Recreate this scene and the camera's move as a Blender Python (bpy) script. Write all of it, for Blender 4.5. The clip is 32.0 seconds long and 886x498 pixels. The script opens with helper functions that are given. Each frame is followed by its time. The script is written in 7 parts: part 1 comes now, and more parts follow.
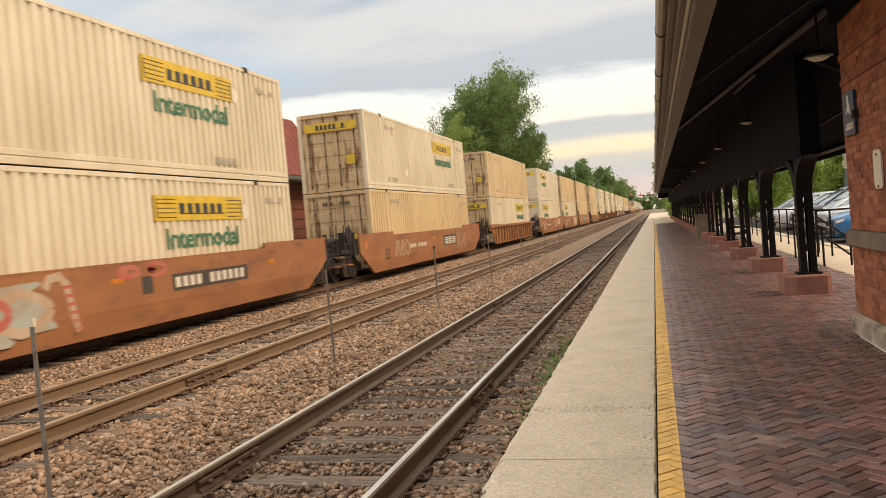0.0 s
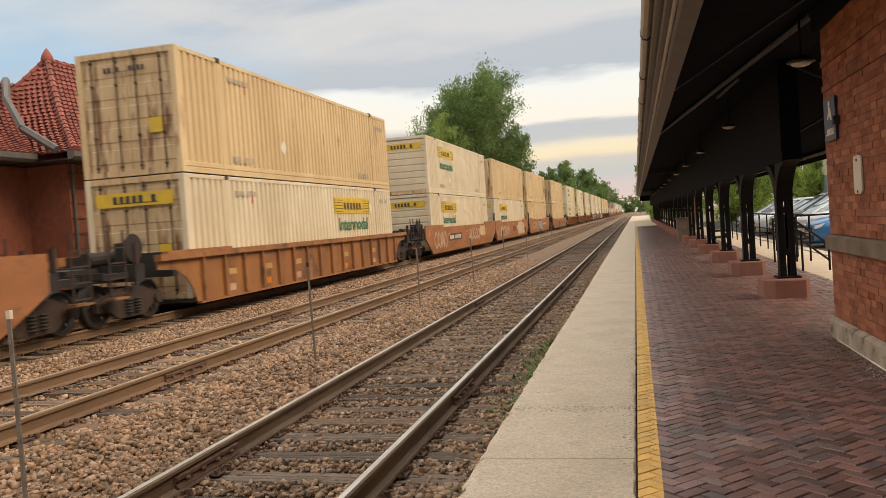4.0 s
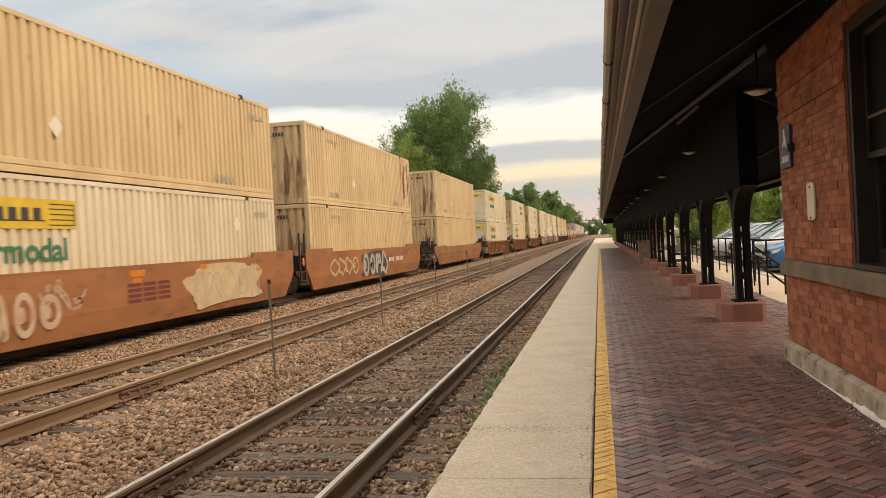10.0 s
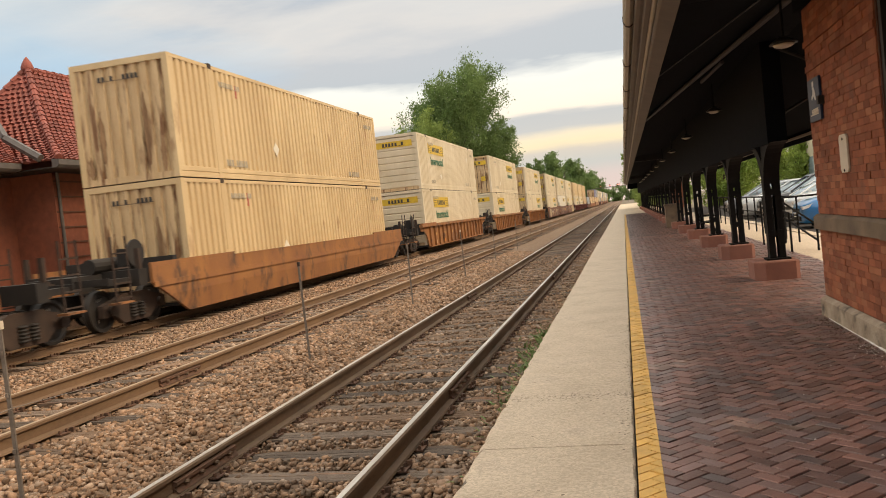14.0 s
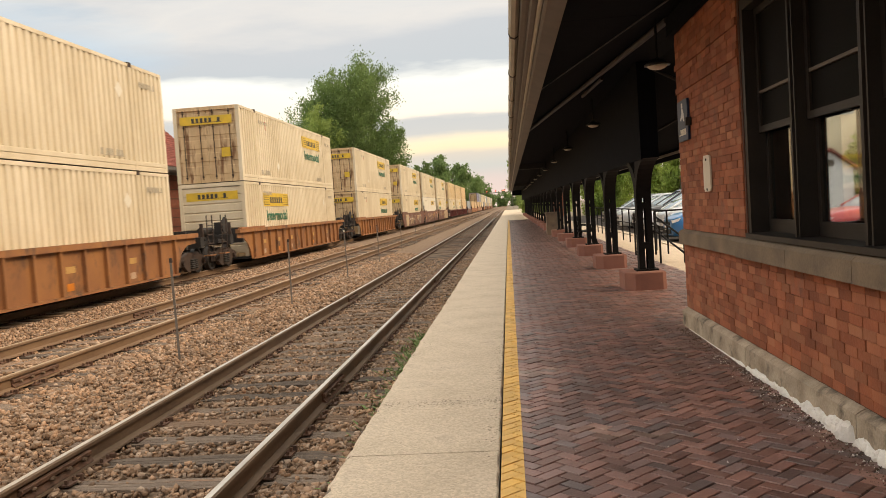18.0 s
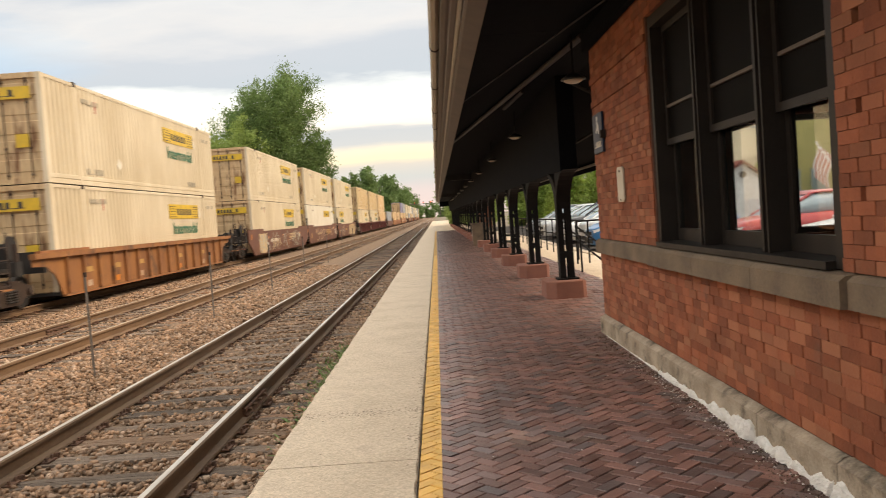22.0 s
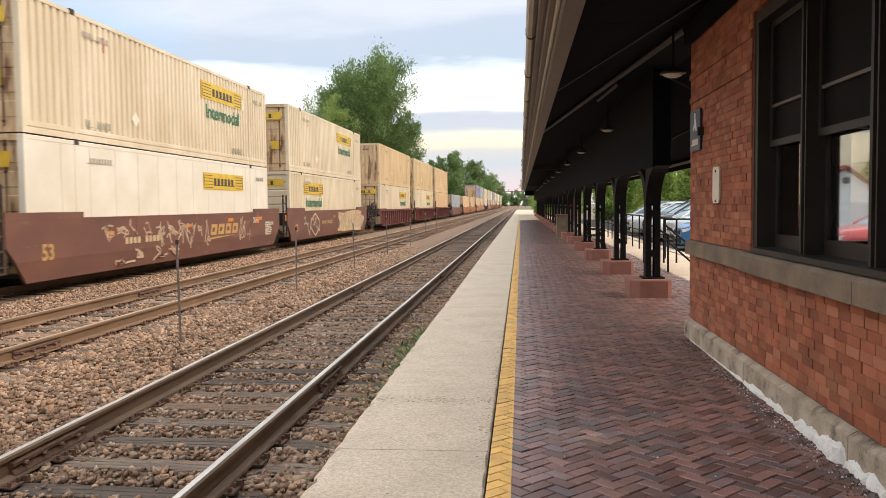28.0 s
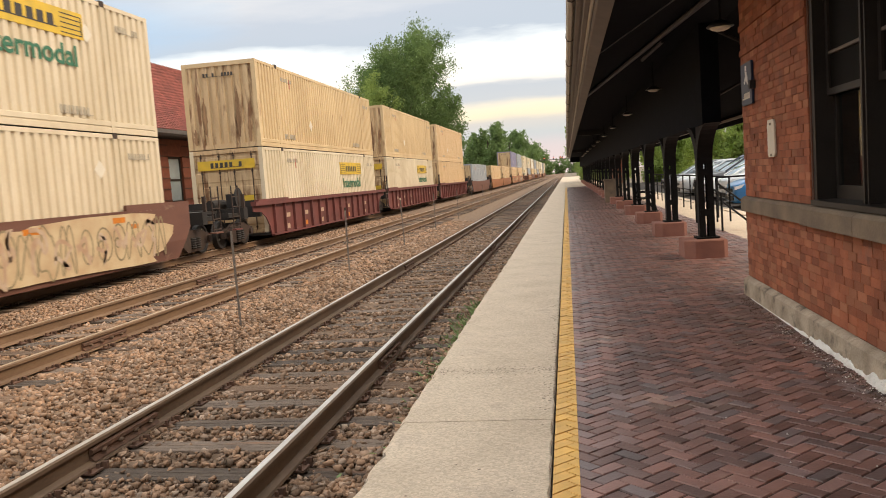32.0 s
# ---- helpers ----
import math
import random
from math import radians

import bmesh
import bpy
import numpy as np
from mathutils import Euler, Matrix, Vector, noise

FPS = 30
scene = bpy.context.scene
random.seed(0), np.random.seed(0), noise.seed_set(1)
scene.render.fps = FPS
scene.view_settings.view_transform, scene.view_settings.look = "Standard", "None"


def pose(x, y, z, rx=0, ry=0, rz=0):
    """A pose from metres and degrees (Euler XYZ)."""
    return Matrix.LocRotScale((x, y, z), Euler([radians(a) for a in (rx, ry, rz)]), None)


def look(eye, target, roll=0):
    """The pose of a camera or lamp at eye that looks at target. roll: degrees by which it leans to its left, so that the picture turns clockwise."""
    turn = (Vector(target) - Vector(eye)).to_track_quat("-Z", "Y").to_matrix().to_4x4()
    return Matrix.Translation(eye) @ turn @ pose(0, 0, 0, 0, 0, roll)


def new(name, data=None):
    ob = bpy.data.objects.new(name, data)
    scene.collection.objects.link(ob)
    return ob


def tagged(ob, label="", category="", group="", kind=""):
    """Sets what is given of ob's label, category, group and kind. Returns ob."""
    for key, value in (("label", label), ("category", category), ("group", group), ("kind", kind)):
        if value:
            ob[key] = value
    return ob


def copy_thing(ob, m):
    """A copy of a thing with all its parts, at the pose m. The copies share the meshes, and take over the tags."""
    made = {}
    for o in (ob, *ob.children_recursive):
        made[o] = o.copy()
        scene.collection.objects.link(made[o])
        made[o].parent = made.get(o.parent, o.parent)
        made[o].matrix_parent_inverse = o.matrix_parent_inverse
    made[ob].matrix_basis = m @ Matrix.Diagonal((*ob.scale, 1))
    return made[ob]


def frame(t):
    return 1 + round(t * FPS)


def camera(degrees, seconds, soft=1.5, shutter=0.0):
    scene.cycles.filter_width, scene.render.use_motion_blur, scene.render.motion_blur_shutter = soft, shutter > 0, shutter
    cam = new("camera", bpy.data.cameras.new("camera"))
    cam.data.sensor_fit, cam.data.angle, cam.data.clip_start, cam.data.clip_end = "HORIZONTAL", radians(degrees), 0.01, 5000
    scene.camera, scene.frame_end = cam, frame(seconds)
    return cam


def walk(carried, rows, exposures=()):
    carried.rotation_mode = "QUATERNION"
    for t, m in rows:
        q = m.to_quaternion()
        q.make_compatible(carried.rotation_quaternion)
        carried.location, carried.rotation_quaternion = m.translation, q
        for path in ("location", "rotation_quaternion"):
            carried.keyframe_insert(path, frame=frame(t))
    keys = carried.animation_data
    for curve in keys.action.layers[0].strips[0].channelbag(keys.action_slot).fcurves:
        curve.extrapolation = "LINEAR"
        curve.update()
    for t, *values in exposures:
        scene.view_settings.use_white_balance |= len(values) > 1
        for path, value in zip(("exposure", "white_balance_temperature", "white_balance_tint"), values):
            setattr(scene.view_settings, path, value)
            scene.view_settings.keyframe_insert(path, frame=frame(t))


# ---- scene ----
# carried by hand, nearly standing: seconds, place, yaw, pitch, roll
CAMERA_ROWS = [
    (0, 0.089, 0.081, 1.455, 14.82, -1.66, -4.86), (0.5, 0.082, 0.079, 1.450, 13.82, -1.82, -4.68), (1, 0.075, 0.079, 1.446, 13.40, -2.35, -4.47),
    (1.5, 0.071, 0.081, 1.443, 13.87, -2.71, -5.09), (2, 0.069, 0.084, 1.440, 13.87, -2.72, -5.48), (2.5, 0.069, 0.088, 1.439, 13.54, -2.36, -4.92),
    (3, 0.072, 0.091, 1.438, 13.39, -1.91, -4.19), (3.5, 0.075, 0.089, 1.440, 13.71, -1.74, -4.07), (5.5, 0.088, 0.079, 1.453, 12.30, -2.16, -3.66),
    (6, 0.095, 0.090, 1.458, 12.25, -2.18, -4.49), (6.5, 0.105, 0.108, 1.465, 11.41, -0.60, -4.34), (7, 0.116, 0.116, 1.458, 10.62, -1.16, -2.77),
    (7.5, 0.129, 0.119, 1.449, 9.58, -2.64, -2.67), (8, 0.134, 0.120, 1.447, 9.55, -3.01, -3.02), (8.5, 0.132, 0.118, 1.448, 9.96, -2.88, -3.55),
    (9, 0.126, 0.107, 1.449, 10.65, -2.14, -4.38), (9.5, 0.118, 0.091, 1.447, 10.62, -1.31, -3.75), (10, 0.105, 0.075, 1.439, 10.98, -0.56, -3.01),
    (10.5, 0.100, 0.063, 1.429, 12.12, -1.00, -2.95), (11, 0.101, 0.056, 1.425, 11.83, -1.57, -3.03), (11.5, 0.103, 0.055, 1.424, 11.13, -1.58, -3.35),
    (12, 0.105, 0.053, 1.422, 10.26, -1.59, -3.75), (12.5, 0.100, 0.053, 1.422, 9.90, -1.62, -4.16), (13, 0.092, 0.061, 1.424, 9.86, -1.75, -5.04),
    (13.5, 0.076, 0.077, 1.426, 10.82, -1.68, -5.23), (14, 0.065, 0.093, 1.431, 12.88, -2.19, -6.07), (14.5, 0.059, 0.108, 1.436, 13.60, -2.79, -6.18),
    (16.5, 0.093, 0.136, 1.445, 14.40, -3.76, -4.15), (17, 0.102, 0.139, 1.450, 12.90, -3.66, -4.87), (17.5, 0.120, 0.139, 1.454, 6.92, -3.31, -4.20),
    (18, 0.132, 0.131, 1.455, 4.82, -2.84, -3.75), (18.5, 0.137, 0.124, 1.462, 4.97, -2.18, -3.86), (19, 0.137, 0.120, 1.460, 5.44, -2.01, -2.84),
    (19.5, 0.138, 0.113, 1.459, 6.63, -1.88, -2.62), (20, 0.140, 0.110, 1.456, 7.72, -1.92, -2.78), (20.5, 0.143, 0.104, 1.454, 7.88, -2.08, -2.67),
    (21, 0.154, 0.097, 1.452, 7.18, -2.19, -2.62), (21.5, 0.181, 0.085, 1.451, 4.11, -2.46, -3.45), (22, 0.200, 0.077, 1.448, -0.31, -2.39, -4.04),
    (22.5, 0.212, 0.074, 1.448, -2.23, -2.19, -5.01), (23, 0.223, 0.070, 1.448, -1.99, -2.35, -5.69), (23.5, 0.229, 0.066, 1.445, -1.53, -2.83, -6.03),
    (24, 0.226, 0.059, 1.434, -1.24, -3.01, -5.69), (24.5, 0.224, 0.072, 1.445, -1.06, -3.26, -4.69), (25, 0.218, 0.082, 1.447, -0.41, -3.05, -3.18),
    (25.5, 0.211, 0.092, 1.446, 1.14, -3.06, -2.65), (26, 0.200, 0.106, 1.448, 2.82, -3.18, -2.74), (26.5, 0.189, 0.117, 1.449, 4.49, -3.40, -2.26),
    (28.5, 0.190, 0.148, 1.471, 5.98, -2.67, -0.03), (29, 0.186, 0.153, 1.475, 8.97, -1.87, -1.66), (29.5, 0.179, 0.154, 1.474, 10.36, -1.68, -2.84),
    (30, 0.169, 0.149, 1.468, 8.74, -3.01, -2.89), (30.5, 0.161, 0.149, 1.467, 7.37, -4.09, -4.35), (31, 0.157, 0.149, 1.464, 6.80, -4.33, -4.42),
    (31.5, 0.153, 0.146, 1.460, 7.46, -4.56, -4.31), (32, 0.150, 0.144, 1.457, 9.01, -4.85, -4.08),
]
cam = camera(57.50, 32.0, soft=0.35, shutter=0.4)
EXPOSURES = [(0, 0.05, 7500, 10), (1, 0.11, 7500, 10), (2, -0.1, 7700, 10), (3, -0.14, 7300, 10), (6, 0.02, 7600, 10), (8, 0.0, 7800, 10), (10, -0.05, 7600, 10), (13, -0.05, 7600, 10), (14, 0.0, 7600, 10), (16.5, 0.06, 7800, 10), (18, 0.12, 7700, 10), (21, 0.10, 7700, 10), (23, 0.42, 6900, 10), (24, 0.47, 6400, 10), (25, 0.56, 6000, 10), (26, 0.38, 5950, 10), (28.5, 0.18, 6800, 10), (29, 0.0, 7300, 10), (29.5, -0.18, 7700, 10), (30, -0.16, 7700, 10), (31, 0.05, 7700, 10), (32, 0.15, 6950, 10)]
walk(cam, [(t, pose(x, y, z, 90 + pitch, 0, yaw) @ pose(0, 0, 0, 0, 0, roll)) for t, x, y, z, yaw, pitch, roll in CAMERA_ROWS], EXPOSURES)

# ---- light ----
SUN_ELEVATION, SUN_AZIMUTH = 42, 95   # degrees; azimuth clockwise from +y


def make_world():
    world = bpy.data.worlds.new("evening_sky")
    scene.world = world
    world.use_nodes = True
    nt = world.node_tree
    nt.nodes.clear()
    nd, ln = nt.nodes.new, nt.links.new
    out, bg = nd("ShaderNodeOutputWorld"), nd("ShaderNodeBackground")
    sky = nd("ShaderNodeTexSky")
    sky.sky_type, sky.sun_disc = "NISHITA", False
    sky.sun_elevation, sky.sun_rotation = radians(SUN_ELEVATION), radians(SUN_AZIMUTH)
    sky.air_density, sky.dust_density, sky.ozone_density = 1.0, 1.5, 1.0
    skygain = nd("ShaderNodeVectorMath")
    skygain.operation = "SCALE"
    skygain.inputs["Scale"].default_value = 0.11
    ln(sky.outputs[0], skygain.inputs[0])
    tc, sep = nd("ShaderNodeTexCoord"), nd("ShaderNodeSeparateXYZ")
    ln(tc.outputs["Generated"], sep.inputs[0])
    # flat cloud layer: direction divided by its height
    add = nd("ShaderNodeMath")
    add.operation, add.inputs[1].default_value = "ADD", 0.10
    ln(sep.outputs["Z"], add.inputs[0])
    div = nd("ShaderNodeVectorMath")
    div.operation = "DIVIDE"
    ln(tc.outputs["Generated"], div.inputs[0])
    comb = nd("ShaderNodeCombineXYZ")
    for k in range(3):
        ln(add.outputs[0], comb.inputs[k])
    ln(comb.outputs[0], div.inputs[1])
    mp = nd("ShaderNodeMapping")
    mp.inputs["Scale"].default_value = (0.75, 1.25, 0.0)
    mp.inputs["Location"].default_value = (CLOUD_SHIFT[0], CLOUD_SHIFT[1], 0.0)
    ln(div.outputs[0], mp.inputs[0])
    nz = nd("ShaderNodeTexNoise")
    nz.inputs["Scale"].default_value, nz.inputs["Detail"].default_value, nz.inputs["Roughness"].default_value = 0.8, 8, 0.55
    ln(mp.outputs[0], nz.inputs["Vector"])
    mask = nd("ShaderNodeValToRGB")
    mask.color_ramp.elements[0].position, mask.color_ramp.elements[1].position = 0.36, 0.50
    ln(nz.outputs[0], mask.inputs[0])
    tone = nd("ShaderNodeValToRGB")
    tone.color_ramp.elements[0].position, tone.color_ramp.elements[0].color = 0.40, (0.98, 0.93, 0.86, 1)
    tone.color_ramp.elements[1].position, tone.color_ramp.elements[1].color = 0.66, (0.40, 0.50, 0.62, 1)
    ln(nz.outputs[0], tone.inputs[0])
    mix = nd("ShaderNodeMixRGB")
    ln(mask.outputs[0], mix.inputs[0])
    ln(skygain.outputs[0], mix.inputs[1])
    ln(tone.outputs[0], mix.inputs[2])
    # layered evening cloud low down: tone by height, its layers bent by slow noise
    low = nd("ShaderNodeTexNoise")
    low.inputs["Scale"].default_value, low.inputs["Detail"].default_value, low.inputs["Roughness"].default_value = 2.6, 6, 0.55
    lm = nd("ShaderNodeMapping")
    lm.inputs["Scale"].default_value = (1.0, 1.0, 5.0)
    lm.inputs["Location"].default_value = LAYER_SHIFT
    ln(tc.outputs["Generated"], lm.inputs[0])
    ln(lm.outputs[0], low.inputs["Vector"])
    off = nd("ShaderNodeMath")
    off.operation, off.inputs[1].default_value, off.inputs[2].default_value = "MULTIPLY_ADD", 0.13, -0.065
    ln(low.outputs[0], off.inputs[0])
    # the bending grows with height
    grow = nd("ShaderNodeMapRange")
    grow.inputs["From Min"].default_value, grow.inputs["From Max"].default_value = 0.02, 0.20
    grow.inputs["To Min"].default_value, grow.inputs["To Max"].default_value = 0.12, 1.0
    ln(sep.outputs["Z"], grow.inputs["Value"])
    offg = nd("ShaderNodeMath")
    offg.operation = "MULTIPLY"
    ln(off.outputs[0], offg.inputs[0])
    ln(grow.outputs[0], offg.inputs[1])
    hz = nd("ShaderNodeMath")
    hz.operation = "ADD"
    ln(sep.outputs["Z"], hz.inputs[0])
    ln(offg.outputs[0], hz.inputs[1])
    band = nd("ShaderNodeValToRGB")
    LAYERS = [(0.0, (0.74, 0.62, 0.62)), (0.030, (0.70, 0.62, 0.64)), (0.045, (0.57, 0.61, 0.64)), (0.062, (0.66, 0.64, 0.62)), (0.072, (0.93, 0.83, 0.62)), (0.084, (0.90, 0.83, 0.68)), (0.092, (0.58, 0.62, 0.67)),
              (0.112, (0.55, 0.60, 0.67)), (0.120, (0.97, 0.93, 0.87)), (0.158, (0.88, 0.95, 1.0)), (0.172, (0.50, 0.58, 0.69)), (0.20, (0.52, 0.59, 0.70)), (0.225, (0.66, 0.70, 0.78)), (0.25, (0.58, 0.66, 0.79)), (0.28, (0.40, 0.58, 0.84))]
    els = band.color_ramp.elements
    els[0].position, els[0].color = LAYERS[0][0], (*LAYERS[0][1], 1)
    els[1].position, els[1].color = LAYERS[-1][0], (*LAYERS[-1][1], 1)
    for p, c in LAYERS[1:-1]:
        els.new(p).color = (*c, 1)
    ln(hz.outputs[0], band.inputs[0])
    fade = nd("ShaderNodeMapRange")
    fade.inputs["From Min"].default_value, fade.inputs["From Max"].default_value = 0.20, 0.32
    fade.inputs["To Min"].default_value, fade.inputs["To Max"].default_value = 1.0, 0.0
    ln(hz.outputs[0], fade.inputs["Value"])
    # the cloud thins out to blue on the side away from the sun
    gap, gz, gm, gn = nd("ShaderNodeMapRange"), nd("ShaderNodeMapRange"), nd("ShaderNodeMath"), nd("ShaderNodeMath")
    gn.operation, gn.inputs[1].default_value = "MULTIPLY_ADD", -0.55
    ln(low.outputs[0], gn.inputs[0])
    ln(sep.outputs["X"], gn.inputs[2])
    gap.inputs["From Min"].default_value, gap.inputs["From Max"].default_value = -0.66, -0.86
    ln(gn.outputs[0], gap.inputs["Value"])
    gz.inputs["From Min"].default_value, gz.inputs["From Max"].default_value = 0.15, 0.21
    ln(hz.outputs[0], gz.inputs["Value"])
    gm.operation = "MULTIPLY"
    ln(gap.outputs[0], gm.inputs[0])
    ln(gz.outputs[0], gm.inputs[1])
    clear = nd("ShaderNodeMixRGB")
    clear.inputs[2].default_value = (0.40, 0.61, 0.86, 1)
    ln(gm.outputs[0], clear.inputs[0])
    ln(band.outputs[0], clear.inputs[1])
    # high cloud is thinner and brighter overhead
    lift = nd("ShaderNodeMapRange")
    lift.inputs["From Min"].default_value, lift.inputs["From Max"].default_value = 0.27, 0.62
    lift.inputs["To Min"].default_value, lift.inputs["To Max"].default_value = 1.0, OVERHEAD
    ln(sep.outputs["Z"], lift.inputs["Value"])
    high = nd("ShaderNodeVectorMath")
    high.operation = "SCALE"
    ln(mix.outputs[0], high.inputs[0])
    ln(lift.outputs[0], high.inputs["Scale"])
    mix2 = nd("ShaderNodeMixRGB")
    ln(fade.outputs[0], mix2.inputs[0])
    ln(high.outputs[0], mix2.inputs[1])
    ln(clear.outputs[0], mix2.inputs[2])
    ln(mix2.outputs[0], bg.inputs[0])
    bg.inputs[1].default_value = 1.08
    ln(bg.outputs[0], out.inputs[0])


CLOUD_SHIFT = (0.3, 0.9)
LAYER_SHIFT = (0.0, 0.0, 0.0)
OVERHEAD = 2.5
make_world()
sun = new("sun", bpy.data.lights.new("sun", "SUN"))
sun.data.energy, sun.data.angle, sun.data.color = 2.3, radians(24), (1.0, 0.77, 0.52)
_e, _a = radians(SUN_ELEVATION), radians(SUN_AZIMUTH)
sun.matrix_world = look((40 * math.sin(_a) * math.cos(_e), 40 * math.cos(_a) * math.cos(_e), 40 * math.sin(_e)), (0, 0, 0))


# ---- materials ----
def surf(name, base, dark=None, scale=6.0, rough=0.8, bump=0.15, metal=0.0, fine=60.0, spread=0.5, stretch=(1, 1, 1), piece=0.0, glob=False, rust=None, rust_at=0.62, rust_scale=2.0, spec=0.4, grain=0.4, alt=None, speck=0.0, speck_scale=60.0):
    """Two-scale noise between base and dark, with bump; piece: tone change from piece to piece; rust: a third colour in blotches."""
    m = bpy.data.materials.new(name)
    m.use_nodes = True
    nt = m.node_tree
    nd, ln = nt.nodes.new, nt.links.new
    b = nt.nodes["Principled BSDF"]
    b.inputs["Roughness"].default_value, b.inputs["Metallic"].default_value = rough, metal
    b.inputs["Specular IOR Level"].default_value = spec
    dark = dark or tuple(c * 0.7 for c in base)
    tc, mp = nd("ShaderNodeTexCoord"), nd("ShaderNodeMapping")
    mp.inputs["Scale"].default_value = stretch
    if glob:
        geo = nd("ShaderNodeNewGeometry")
        ln(geo.outputs["Position"], mp.inputs[0])
    else:
        ln(tc.outputs["Object"], mp.inputs[0])
    big, small = nd("ShaderNodeTexNoise"), nd("ShaderNodeTexNoise")
    big.inputs["Scale"].default_value, big.inputs["Detail"].default_value = scale, 4
    small.inputs["Scale"].default_value, small.inputs["Detail"].default_value = fine, 3
    for n in (big, small):
        ln(mp.outputs[0], n.inputs["Vector"])
    s = nd("ShaderNodeMath")
    s.operation, s.inputs[1].default_value = "MULTIPLY_ADD", grain
    ln(small.outputs[0], s.inputs[0])
    ln(big.outputs[0], s.inputs[2])
    ramp = nd("ShaderNodeMapRange")
    ramp.inputs["From Min"].default_value, ramp.inputs["From Max"].default_value = 0.5 + grain / 2 - spread / 2, 0.5 + grain / 2 + spread / 2
    ln(s.outputs[0], ramp.inputs["Value"])
    mix = nd("ShaderNodeMixRGB")
    mix.inputs[1].default_value, mix.inputs[2].default_value = (*dark, 1), (*base, 1)
    ln(ramp.outputs[0], mix.inputs[0])
    last = mix.outputs[0]
    if rust:
        rn, rr = nd("ShaderNodeTexNoise"), nd("ShaderNodeMapRange")
        rn.inputs["Scale"].default_value, rn.inputs["Detail"].default_value, rn.inputs["Roughness"].default_value = rust_scale, 6, 0.65
        ln(mp.outputs[0], rn.inputs["Vector"])
        rr.inputs["From Min"].default_value, rr.inputs["From Max"].default_value = rust_at, rust_at + 0.12
        ln(rn.outputs[0], rr.inputs["Value"])
        rm = nd("ShaderNodeMixRGB")
        rm.inputs[2].default_value = (*rust, 1)
        ln(rr.outputs[0], rm.inputs[0])
        ln(last, rm.inputs[1])
        last = rm.outputs[0]
    if piece:
        info, geo2, pr, hv = nd("ShaderNodeObjectInfo"), nd("ShaderNodeNewGeometry"), nd("ShaderNodeMath"), nd("ShaderNodeHueSaturation")
        pr.operation = "ADD"
        ln(info.outputs["Random"], pr.inputs[0])
        ln(geo2.outputs["Random Per Island"], pr.inputs[1])
        fr = nd("ShaderNodeMath")
        fr.operation = "FRACT"
        ln(pr.outputs[0], fr.inputs[0])
        if alt:
            mu, fa, am, ax = nd("ShaderNodeMath"), nd("ShaderNodeMath"), nd("ShaderNodeMapRange"), nd("ShaderNodeMixRGB")
            mu.operation, mu.inputs[1].default_value, fa.operation = "MULTIPLY", 7.31, "FRACT"
            ln(fr.outputs[0], mu.inputs[0])
            ln(mu.outputs[0], fa.inputs[0])
            am.inputs["From Min"].default_value, am.inputs["From Max"].default_value = 0.5, 1.0
            ln(fa.outputs[0], am.inputs["Value"])
            ln(am.outputs[0], ax.inputs[0])
            ln(last, ax.inputs[1])
            ax.inputs[2].default_value = (*alt, 1)
            last = ax.outputs[0]
        mr = nd("ShaderNodeMapRange")
        mr.inputs["To Min"].default_value, mr.inputs["To Max"].default_value = 1 - piece, 1 + piece
        ln(fr.outputs[0], mr.inputs["Value"])
        ln(mr.outputs[0], hv.inputs["Value"])
        ln(last, hv.inputs["Color"])
        last = hv.outputs[0]
    if speck:
        vo, sx_, sm, sv = nd("ShaderNodeTexVoronoi"), nd("ShaderNodeSeparateXYZ"), nd("ShaderNodeMapRange"), nd("ShaderNodeHueSaturation")
        vo.inputs["Scale"].default_value = speck_scale
        ln(mp.outputs[0], vo.inputs["Vector"])
        ln(vo.outputs["Color"], sx_.inputs[0])
        sm.inputs["To Min"].default_value, sm.inputs["To Max"].default_value = 1 - speck, 1 + speck * 0.7
        ln(sx_.outputs["X"], sm.inputs["Value"])
        ln(sm.outputs[0], sv.inputs["Value"])
        ln(last, sv.inputs["Color"])
        last = sv.outputs[0]
    ln(last, b.inputs["Base Color"])
    if bump:
        bp = nd("ShaderNodeBump")
        bp.inputs["Strength"].default_value, bp.inputs["Distance"].default_value = bump, 0.02
        ln(s.outputs[0], bp.inputs["Height"])
        ln(bp.outputs[0], b.inputs["Normal"])
    return m


M = {}
M["container_white"] = surf("container_white_paint", (0.70, 0.61, 0.46), (0.54, 0.445, 0.30), 1.2, 0.55, 0.03, rust=(0.30, 0.19, 0.11), rust_at=0.68, rust_scale=1.6, stretch=(1, 1, 0.35))
M["container_cream"] = surf("container_cream_paint", (0.665, 0.505, 0.295), (0.51, 0.365, 0.20), 1.2, 0.55, 0.03, rust=(0.30, 0.16, 0.08), rust_at=0.62, rust_scale=1.4, stretch=(1, 1, 0.3))
M["container_plain"] = surf("container_plain_white", (0.74, 0.69, 0.59), (0.62, 0.56, 0.45), 1.0, 0.5, 0.03)
M["container_tan"] = surf("container_tan_paint", (0.66, 0.48, 0.29), (0.55, 0.38, 0.21), 1.2, 0.6, 0.03, rust=(0.25, 0.13, 0.07), rust_at=0.62)
M["container_grey"] = surf("container_grey_paint", (0.38, 0.40, 0.42), (0.28, 0.30, 0.32), 1.2, 0.6, 0.03)
M["container_purple"] = surf("container_violet_paint", (0.28, 0.26, 0.36), (0.2, 0.19, 0.28), 1.2, 0.6, 0.03)
